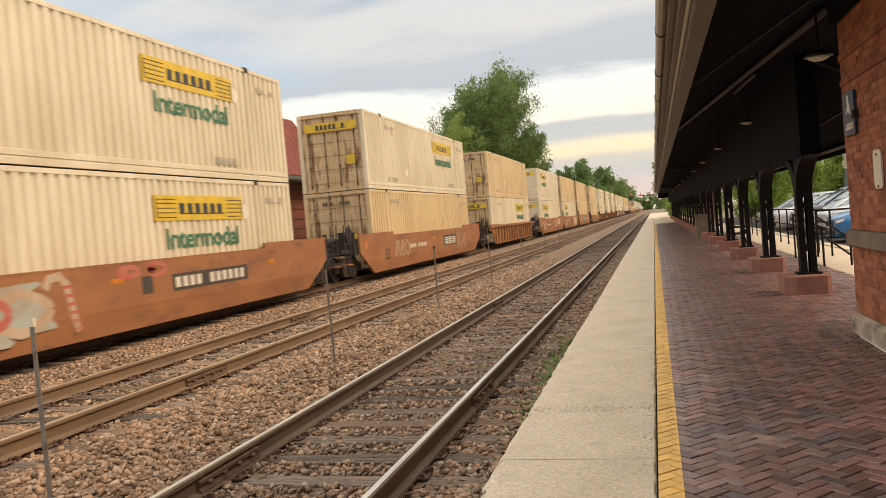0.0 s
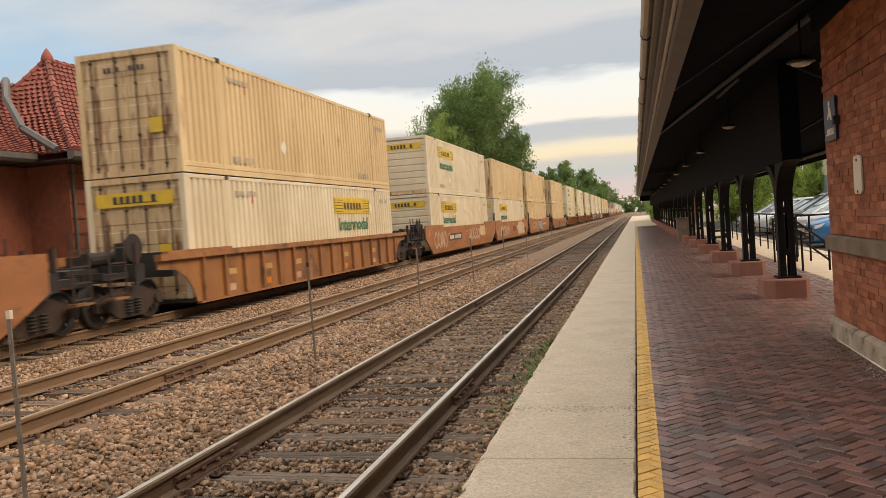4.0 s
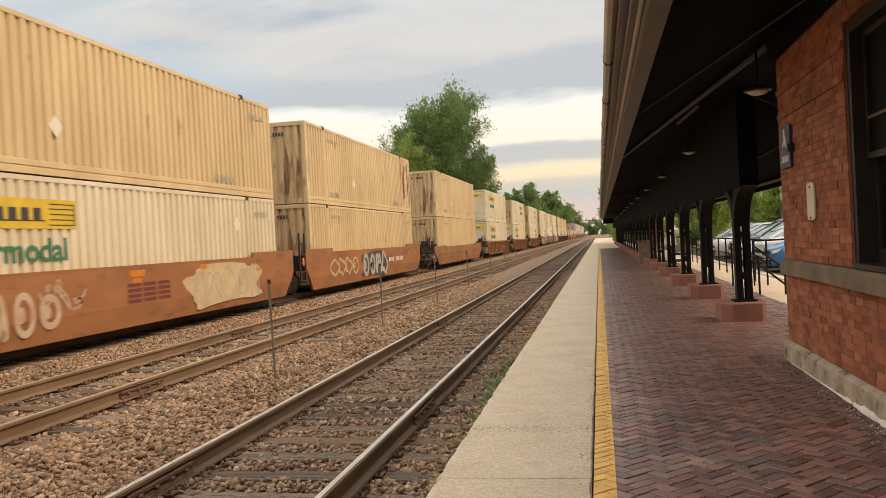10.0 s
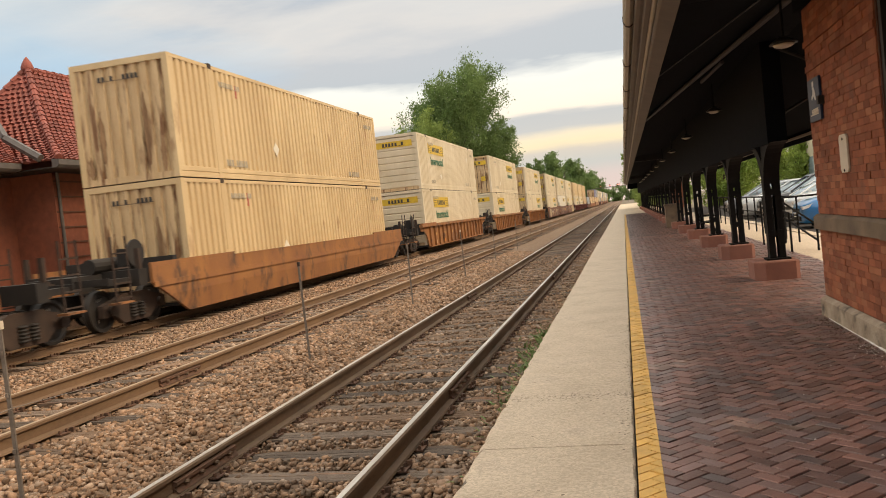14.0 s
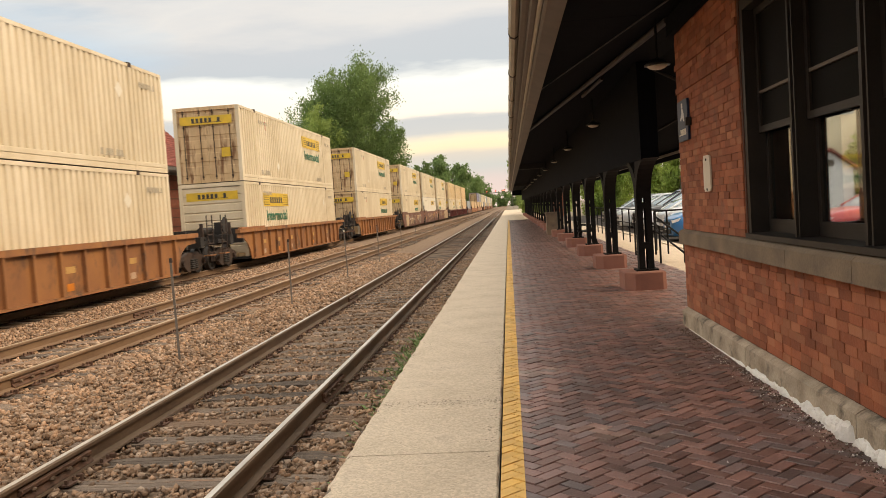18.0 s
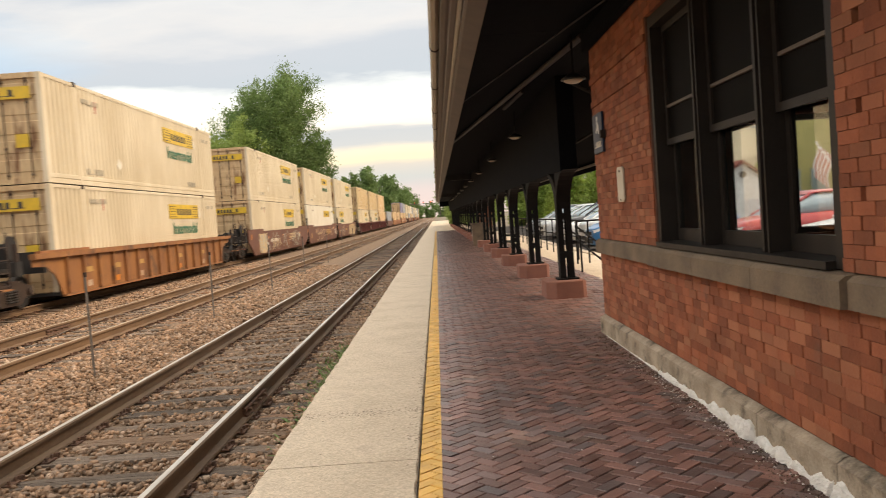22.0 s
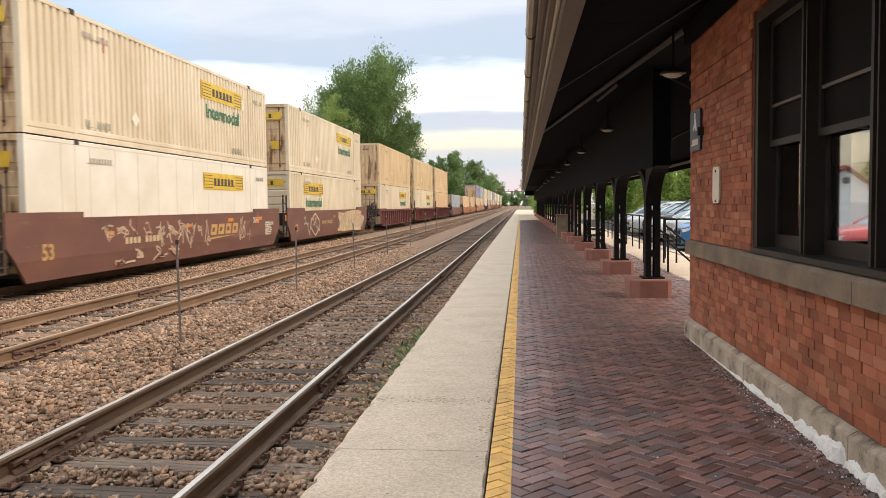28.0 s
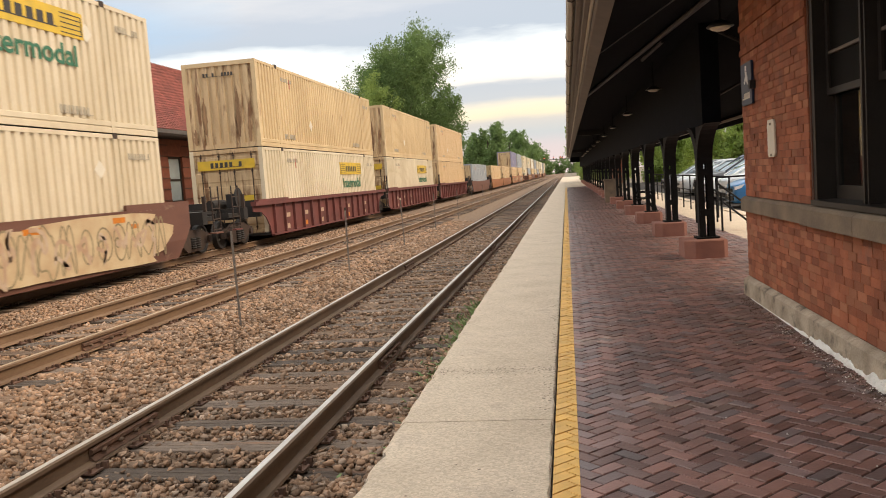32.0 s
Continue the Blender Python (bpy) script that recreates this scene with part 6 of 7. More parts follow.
def decorate(n, car, kind):
    """Stencils and spray paint as each wagon carries them."""
    M.setdefault("gold_print", surf("faded_gold_print", (0.52, 0.32, 0.10), (0.36, 0.20, 0.08), 3, 0.7, 0.0))
    M.setdefault("maroon_print", surf("maroon_print", (0.16, 0.035, 0.03), (0.11, 0.03, 0.025), 3, 0.7, 0.0))
    M.setdefault("graffiti_olive", surf("dull_olive_spray_paint", (0.30, 0.25, 0.14), (0.20, 0.15, 0.09), 3, 0.7, 0.0))
    M.setdefault("orange_square", surf("orange_reflector", (0.62, 0.20, 0.02), None, 6, 0.5, 0.0))
    word = lambda t, y, z, h, m: lettering(t, h, M[m], "number_mark", car, Matrix.Translation((1.4745, y, z)) @ Matrix(((0, 0, 1, 0), (1, 0, 0, 0), (0, 1, 0, 0), (0, 0, 0, 1))))
    if kind != "ribbed" and n < 14 and n != 6:
        squares(car, [(2.9, 0.82, 0.35, 0.10), (7.6, 0.88, 0.35, 0.10), (13.9, 0.86, 0.35, 0.10), (-1.3, 0.86, 0.16, 0.26)])
    if n == 0:
        stencil(car, 9.55, 12.75, 0.56, 0.92, 11, seed=1)
        boxes("letter_board", [(1.4705, 1.4725, 8.5, 8.85, 0.60, 0.95)], M["black_board"], car)
        scrawl("graffiti", 0.2, 5.9, 0.15, 1.1, 5, 0.17, "graffiti_white", car, 3, "pale and red sprayed lettering", "graffiti_blue")
        scrawl("graffiti", 1.0, 5.2, 0.35, 0.95, 4, 0.16, "graffiti_red", car, 5, "red sprayed lettering", x=1.4775)
        scrawl("graffiti", 7.6, 9.4, 0.95, 1.2, 2, 0.10, "graffiti_red", car, 8, "faded red spray marks")
        bm = bmesh.new()
        ribbon(bm, [(5.9, 0.95), (6.0, 1.12), (6.25, 1.15), (6.4, 1.0), (6.5, 0.6), (6.6, 0.15)], 0.16, 1.4745)
        part("graffiti", bm, M["graffiti_white"], car, "white sprayed cane shape")
        for k in range(6):
            boxes("graffiti_stripe", [(1.4752, 1.4762, 6.33 + 0.04 * k, 6.53 + 0.04 * k, 0.92 - 0.15 * k, 0.98 - 0.15 * k)], M["graffiti_red"], car)
    elif n == 1:
        word("53", 1.0, 0.36, 0.42, "black_board")
        scrawl("graffiti", 2.0, 3.9, 0.30, 1.10, 3, 0.07, "graffiti_white", car, 11, "pale looping sprayed lines")
        stencil(car, 3.7, 6.6, 0.58, 0.88, 10, board=None, seed=2)
        logo_bars(car, 9.5, 12.0, 0.50, 0.98)
        scrawl("graffiti", 12.1, 14.1, 0.15, 1.1, 3, 0.05, "graffiti_white", car, 12, "pale looping sprayed lines")
    elif n == 3:
        scrawl("graffiti", -0.2, 2.5, 0.20, 1.05, 4, 0.10, "graffiti_white", car, 14, "pale sprayed lettering")
        stencil(car, 3.1, 6.2, 0.52, 0.86, 11, board=None, seed=3)
        boxes("number_board", [(1.4705, 1.4722, 3.0, 6.3, 0.50, 0.88)], M["black_board"], car)
        scrawl("graffiti", 8.4, 11.7, 0.35, 1.05, 5, 0.11, "graffiti_white", car, 15, "pale sprayed lettering")
        scrawl("graffiti", 11.8, 13.7, 0.55, 1.15, 2, 0.12, "graffiti_cream", car, 16, "cream sprayed shape", "graffiti_cream")
    elif n == 4:
        word("53", -0.1, 0.35, 0.34, "faint_print")
        scrawl("graffiti", 1.2, 5.2, 0.12, 0.95, 6, 0.13, "graffiti_white", car, 17, "pale block lettering")
        logo_bars(car, 7.2, 9.3, 0.40, 0.98, "maroon_print", None)
        squares(car, [(7.5, 1.02, 0.6, 0.14), (10.6, 1.06, 0.35, 0.12)])
        tag(4.6, 6.0, 0.35, 1.15, 3, 0.05, "graffiti_white", car, 41)
        scrawl("graffiti", 10.0, 14.2, 0.10, 1.12, 5, 0.06, "faint_print", car, 18, "cream sprayed blob with faint outlines", "graffiti_cream")
    elif n == 5:
        scrawl("graffiti", 1.6, 5.0, 0.3, 1.0, 4, 0.08, "graffiti_cream", car, 19, "faded cream sprayed lettering")
        scrawl("graffiti", 5.6, 9.7, 0.08, 1.12, 4, 0.20, "graffiti_blue", car, 20, "grey-blue sprayed lettering with dark outline", "black_board")
        stencil(car, 9.9, 13.0, 0.55, 0.88, 11, board=None, seed=4)
    elif n == 10:
        for k in range(4):
            scrawl("graffiti", 0.6 + 3.5 * k, 2.7 + 3.5 * k, 0.05, 1.15, 2, 0.05, "graffiti_blue", car, 22 + k, "pale angular sprayed shapes", "graffiti_cream" if k == 0 else None)
            tag(0.4 + 3.5 * k, 3.4 + 3.5 * k, 0.05, 1.1, 4, 0.06, ("graffiti_blue", "graffiti_cream", "car_orange", "graffiti_blue")[k], car, 70 + k)
        stencil(car, 3.6, 6.1, 0.52, 0.84, 10, board=None, seed=5)
        slanted_mark(car, 9.9, 12.3, 0.50, 0.98, "graffiti_cream")
        small_print(car, 13.2, 0.95, 5, 1.0)
    elif n == 11:
        word("53", 0.45, 0.40, 0.34, "gold_print")
        stencil(car, 3.7, 6.1, 0.50, 0.80, 10, "graffiti_cream", None, seed=6)
        tag(2.6, 7.6, 0.62, 1.18, 7, 0.045, "graffiti_white", car, 27)
        tag(3.2, 7.2, 0.05, 0.45, 4, 0.05, "graffiti_white", car, 28)
        tag(5.6, 9.4, 0.25, 1.10, 7, 0.05, "graffiti_white", car, 29)
        slanted_mark(car, 9.4, 12.0, 0.42, 0.92, "gold_print")
        tag(12.0, 13.3, 0.15, 1.18, 3, 0.05, "graffiti_white", car, 30)
        small_print(car, 13.6, 1.05, 3, 0.8)
        small_print(car, 15.0, 0.85, 7, 1.1)
        squares(car, [(14.1, 0.98, 0.5, 0.12), (11.0, 0.98, 0.5, 0.12)])
    elif n == 12:
        word("53", 0.45, 0.35, 0.34, "gold_print")
        scrawl("graffiti", 2.9, 4.5, 0.05, 1.15, 1, 0.10, "graffiti_white", car, 31, "pale sprayed diamond shape")
        tag(1.6, 4.6, 0.1, 1.1, 4, 0.06, "graffiti_blue", car, 35)
        stencil(car, 5.0, 7.4, 0.52, 0.82, 10, "gold_print", None, seed=7)
        scrawl("graffiti", 8.7, 15.5, 0.02, 1.18, 11, 0.045, "graffiti_olive", car, 33, "wide cream sprayed lettering with dark outlines", "graffiti_cream")
        tag(8.9, 15.2, 0.05, 1.15, 9, 0.09, "graffiti_white", car, 36, x=1.4790)
        squares(car, [(10.2, 0.98, 0.5, 0.12), (13.2, 1.02, 0.5, 0.12)])
    elif kind == "ribbed":
        # marks painted on the sunken panels between the ribs
        for k, (a, mat) in enumerate(((1, "white_print"), (3, "faint_print"), (5, "graffiti_cream"), (9, "white_print"), (12, "faint_print"))):
            y = 0.30 + a * (CL - 0.6) / 15 + 0.18
            boxes("panel_mark", [(1.391, 1.394, y + 0.1, y + 0.50, 0.55, 0.70)], M["gold_print" if n < 10 else "graffiti_white"], car, "faded painted mark")
            boxes("panel_mark", [(1.391, 1.394, y + 0.1, y + 0.4, 0.15, 0.32)], M["orange_square" if k % 2 else "graffiti_white"], car, "small painted mark")


M["streak"] = surf("dark_rust_streak", (0.38, 0.23, 0.12), (0.11, 0.055, 0.028), 3, 0.8, 0.1, spread=0.5, stretch=(3, 1, 0.5))
M["rust_patch"] = surf("brown_rust_patch", (0.24, 0.11, 0.05), (0.12, 0.06, 0.035), 5, 0.85, 0.2)
make_train()


def motions():
    rows = [0, 1, 2, 4, 6, 7, 8, 10, 13, 16, 19, 22, 25, 28, 30, 31, 32]
    for ob, s, z in MOVING:
        walk(ob, [(t, pose(TRAIN_X, s - travelled(t), z)) for t in rows])
    steps = [k / 15 for k in range(481)]
    for w, y in WHEELS:
        z = w.matrix_basis.translation.z
        walk(w, [(t, pose(0, y, z, math.degrees(travelled(t) / 0.42) % 360)) for t in steps])


# ---- fence posts between the tracks ----
def make_track_posts():
    ys = [4.9, 10.46, 16.38, 22.7, 28.9, 35.9, 42.5, 49, 55.5]
    tops = []
    for k, y in enumerate(ys):
        x = -4.18 - 0.015 * y
        p = thing("fence_post", "thin rusty steel fence post standing in the ballast", "post", pose(x, y, -0.40, 0.6 if k % 2 else -0.8, -1.2 + 0.7 * (k % 3)), "fence posts between the tracks")
        bm = bmesh.new()
        prism(bm, [(-0.016, -0.011), (0.016, -0.011), (0.016, -0.006), (0.004, -0.006), (0.004, 0.016), (-0.004, 0.016), (-0.004, -0.006), (-0.016, -0.006)], "z", 0, 1.43)
        part("shaft", bm, M["post_steel"], p)
        boxes("tip", [(-0.018, 0.018, -0.013, 0.018, 1.38, 1.44)], M["white_print"] if k % 3 == 0 else M["steel_rust"], p, "pale worn tip")
        for z in (0.5, 0.9, 1.2):
            boxes("lug", [(-0.01, 0.01, -0.026, -0.0145, z, z + 0.03)], M["post_steel"], p)
        tops.append((x, y))
    wire = thing("fence_wire", "thin slack wire strung along the fence posts", "wire")
    for (xa, ya), (xb, yb) in zip([(-4.1, -3.0)] + tops[:-1], tops):
        bm = bmesh.new()
        n = 8
        pts = [(xa + (xb - xa) * q / n, ya + (yb - ya) * q / n, 0.42 - 0.10 * math.sin(math.pi * q / n)) for q in range(n + 1)]
        rings = [[bm.verts.new((p[0] + 0.003 * math.cos(2.1 * q), p[1], p[2] + 0.003 * math.sin(2.1 * q))) for q in range(3)] for p in pts]
        for a, b in zip(rings, rings[1:]):
            for q in range(3):
                bm.faces.new((a[q], a[(q + 1) % 3], b[(q + 1) % 3], b[q]))
        part("strand", bm, M["post_steel"], wire)


def make_weeds():
    rnd = random.Random(21)
    vs, fs = [], []
    for k in range(1300):
        y, big = rnd.choice(((rnd.gauss(10.4, 0.45), 1.0), (rnd.gauss(9.3, 0.3), 0.8), (rnd.gauss(11.6, 0.3), 0.7), (rnd.gauss(7.9, 0.35), 0.45), (rnd.uniform(5, 30), 0.3)))
        if y < 4.5:
            continue
        x = EDGE_X - 0.02 - abs(rnd.gauss(0, 0.16))
        h, a, w = rnd.uniform(0.03, 0.10) * big, rnd.uniform(0, 6.28), rnd.uniform(0.006, 0.018)
        z, b = -0.41, len(vs)
        lx, ly = rnd.uniform(-0.10, 0.05), rnd.uniform(-0.08, 0.08)
        vs += [(x - w * math.cos(a), y - w * math.sin(a), z), (x + w * math.cos(a), y + w * math.sin(a), z), (x + lx + w * math.cos(a), y + ly + w * math.sin(a), z + h), (x + lx * 1.4, y + ly * 1.4, z + h * 1.25)]
        fs += [(b, b + 1, b + 2), (b, b + 2, b + 3)]
    tagged(raw("weeds", vs, fs, M["grass"]), "low green weeds along the platform edge", "weeds", kind="stuff")


def make_deposits():
    """White flaking deposit at the foot of the wall, and crumbs of it on the paving."""
    rnd = random.Random(8)
    vs, fs, y, k, n = [], [], 8.9, 0, 9
    while y > 0.5:
        near = max(0.0, min(1.0, (7.8 - y) / 3.0))
        lump = 0.55 + 0.22 * math.sin(y * 4.1) + 0.16 * math.sin(y * 11.7 + 1) + 0.14 * math.sin(y * 29)
        gap = 0.25 if any(abs(y - q) < 0.03 for q in (4.73, 3.78, 6.83)) else 1.0
        hgt = (0.006 + 0.105 * near * max(0.10, lump + rnd.uniform(-0.06, 0.06))) * gap
        wdt = (0.006 + 0.060 * near * max(0.15, lump + rnd.uniform(-0.2, 0.2))) * gap
        for q in range(n):
            g = q / (n - 1) * math.pi / 2
            r = rnd.uniform(0.88, 1.06)
            vs.append((WALL_X - 0.049 - wdt * math.cos(g) * r, y, max(-0.002, hgt * math.sin(g) * r)))
        if k:
            b = (k - 1) * n
            fs += [(b + q, b + q + 1, b + n + q + 1, b + n + q) for q in range(n - 1)]
        k += 1
        y -= rnd.uniform(0.010, 0.024)
    tagged(raw("flaking_deposit", vs, fs, M["salt"]), "crusty white deposit along the foot of the brick wall", "deposit", kind="stuff")

    def bits(count, place, lo, hi):
        vs, fs = [], []
        for k in range(count):
            xx, yy = place(k)
            s, b = rnd.uniform(lo, hi), len(vs)
            q = [rnd.uniform(0.5, 1.3) * s for _ in range(4)]
            vs += [(xx - q[0], yy - q[1], 0.001), (xx + q[2], yy - q[0] * 0.5, 0.001), (xx + q[3] * 0.2, yy + q[1], 0.001), (xx, yy, 0.002 + s)]
            fs += [(b, b + 1, b + 3), (b + 1, b + 2, b + 3), (b + 2, b, b + 3)]
        return vs, fs

    vs, fs = bits(1500, lambda k: (WALL_X - 0.07 - abs(rnd.gauss(0, 0.09)), rnd.uniform(2.8, 9.0)), 0.002, 0.008)
    tagged(raw("grit", vs, fs, M["grit"]), "brown grit swept against the foot of the wall", "debris", kind="stuff")
    vs, fs = bits(300, lambda k: (WALL_X - 0.10 - abs(rnd.gauss(0, 0.07)), rnd.uniform(3.0, 7.4)) if k < 270 else (rnd.uniform(0.2, 1.8), rnd.uniform(3.2, 9)), 0.002, 0.009)
    tagged(raw("crumbs", vs, fs, M["salt"]), "white crumbs fallen on the brick paving", "debris", kind="stuff")


# ---- trees ----
SKEW = 0.15     # crowns stand a little higher on the side of the tracks


def make_tree(name, label, at, height, spread, leaves, seed, leaf=0.30, mat="leaf", trunk=0.35, lean=0.0, base=0.18):
    rng = np.random.default_rng(seed)
    t = thing(name, label, "tree", pose(*at), "trees along the line")
    bm = bmesh.new()
    tube(bm, (0, 0, -0.3), (lean * 0.2, 0, height * 0.35), trunk, trunk * 0.7, 10)
    tube(bm, (lean * 0.2, 0, height * 0.35), (lean * 0.5, 0, height * 0.75), trunk * 0.7, trunk * 0.25, 8)
    part("trunk", bm, M["bark"], t)
    # boughs fan out of the trunk; leaf sprays stand along their outer half and point the way they grow
    n_boughs = 230 if leaves > 100000 else 120 if leaves > 20000 else 48
    radius = spread * 0.80
    boughs = []
    for k in range(n_boughs):
        a, f = 2.39996 * k + rng.uniform(-0.3, 0.3), base + (1.0 - base) * (((k * 0.7548777) % 1) * 0.94 + rng.uniform(0, 0.06))
        dome = math.sqrt(max(0.02, 1 - (max(0.0, f - 0.42) / 0.60) ** 3.2)) * min(1.0, 0.55 + 1.4 * max(0.0, f - base))
        d = radius * dome * rng.uniform(0.55, 1.0) ** 0.6
        tip = Vector((lean * f + d * math.cos(a), d * math.sin(a), height * f * (1 + SKEW * d * math.cos(a) / radius)))
        root = Vector((lean * f * 0.5, 0, max(height * 0.10, tip.z - d * rng.uniform(0.7, 1.3) - height * 0.06)))
        boughs.append((root, tip))
    for root, tip in boughs[::9]:
        bm = bmesh.new()
        tube(bm, root, root.lerp(tip, 0.85), trunk * 0.22, trunk * 0.05, 5)
        part("limb", bm, M["bark"], t)
    cs, ns = [], []
    per = int(leaves / n_boughs)
    for root, tip in boughs:
        way = (tip - root).normalized()
        sprays = 7
        for q in range(sprays):
            g = rng.uniform(0.45, 1.02)
            c0 = np.array(root.lerp(tip, g)) + rng.normal(size=3) * radius * 0.07
            grow = np.array(way) * 0.6 + rng.normal(size=3) * 0.45 + np.array((0, 0, 0.55))
            grow /= np.linalg.norm(grow)
            m = per // sprays
            along = rng.uniform(-0.5, 1.0, (m, 1)) * radius * 0.16
            wide = radius * 0.085 * (1.15 - np.clip(along / (radius * 0.16), 0, 1))
            cs.append(c0 + grow * along + rng.normal(size=(m, 3)) * wide)
            ns.append(np.repeat(grow[None], m, 0))
    c, d = np.concatenate(cs), np.concatenate(ns)
    n = len(c)
    u = d * 0.8 + rng.normal(size=(n, 3)) * 0.55
    u /= np.linalg.norm(u, axis=1, keepdims=True)
    v = np.cross(u, rng.normal(size=(n, 3)))
    v /= np.linalg.norm(v, axis=1, keepdims=True) + 1e-9
    s = leaf * rng.uniform(0.5, 1.3, (n, 1))
    quad = np.stack([c - u * s, c - v * s * 0.45, c + u * s, c + v * s * 0.45 + np.array((0, 0, -0.2)) * s], 1).reshape(-1, 3)
    me = bpy.data.meshes.new("crown")
    me.vertices.add(4 * n)
    me.vertices.foreach_set("co", quad.reshape(-1))
    me.loops.add(4 * n)
    me.loops.foreach_set("vertex_index", np.arange(4 * n))
    me.polygons.add(n)
    me.polygons.foreach_set("loop_start", np.arange(n) * 4)
    me.update(calc_edges=True)
    me.materials.append(M[mat])
    ob = new("crown", me)
    ob.parent = t
    return t


def make_woods():
    make_tree("tree", "tall dark green leafy tree behind the tracks", (-23.0, 100, -0.5), 19.8, 8.8, 200000, 5, 0.135, "leaf_dark", 0.5, 4.2, 0.08)
    make_tree("tree", "lower yellowish green tree behind the tracks", (-23.4, 92, -0.5), 13.4, 5.6, 45000, 6, 0.13, "leaf", 0.3, 0.5, 0.12)
    make_tree("tree", "small dense green tree behind the tracks", (-15.9, 104, -0.5), 13.2, 4.6, 45000, 7, 0.14, "leaf_dark", 0.3, 0.6, 0.10)
    for k, (x, y, h, r) in enumerate(((-19, 205, 15, 7), (-17, 255, 15.5, 8), (-22, 300, 16, 9), (-18, 350, 15, 9), (-20, 420, 17, 11), (-19, 520, 16, 12), (-24, 240, 14, 8))):
        make_tree("tree", "distant rounded green tree along the line", (x, y, -0.5), h, r, 15500 if y < 360 else 6000, 20 + k, 0.34 if y < 360 else 0.6, "leaf_dark", 0.4, 0, 0.1)
    for k, (x, y, h, r) in enumerate(((-38, 52, 12, 5), (-44, 60, 12.5, 6), (-36, 44, 10.5, 4))):
        make_tree("tree", "green treetop behind the far station house", (x, y, -0.5), h, r, 5000, 40 + k, 0.34, "leaf", 0.3, 0, 0.2)
    for k, (x, y, h, r) in enumerate(((6.5, 105, 12, 5.2), (5.5, 135, 15, 5.5), (7.0, 170, 16, 6.5), (8, 215, 17, 8), (8, 280, 17, 9), (9, 360, 18, 10))):
        make_tree("tree", "green tree beside the end of the platform", (x, y, -0.5), h, r, 12000, 60 + k, 0.30, "leaf", 0.35, -0.8, 0.12)
    for k, (x, y, h, r) in enumerate(((17.9, 42, 5, 1.0), (11.5, 58, 9.5, 4.2), (13.5, 70, 11, 5), (11, 82, 9, 4.5), (24, 40, 9, 4), (8.8, 74, 8, 3.4))):
        make_tree("tree", "bright green leafy tree beside the parking lot", (x, y, -0.5), h, r, 19500, 80 + k, 0.17, "leaf_bright", 0.25, 0, 0.06)
    for k in range(9):
        make_tree("tree", "hazy green trees closing the far end of the line", (-62 + 14 * k, 880 + 20 * (k % 3), -0.5), 15 + 2 * (k % 3), 11, 1500, 140 + k, 1.3, "leaf_dark", 0.4, 0, 0.0)
    for k, (x, y) in enumerate(((3.4, 121), (4.0, 126), (3.2, 131), (3.8, 138), (3.5, 146))):
        make_tree("bush", "dense green bush beside the platform", (x, y, -0.2), 2.6 + 0.3 * (k % 3), 1.8, 4200, 100 + k, 0.16, "leaf", 0.06, 0, 0.0)


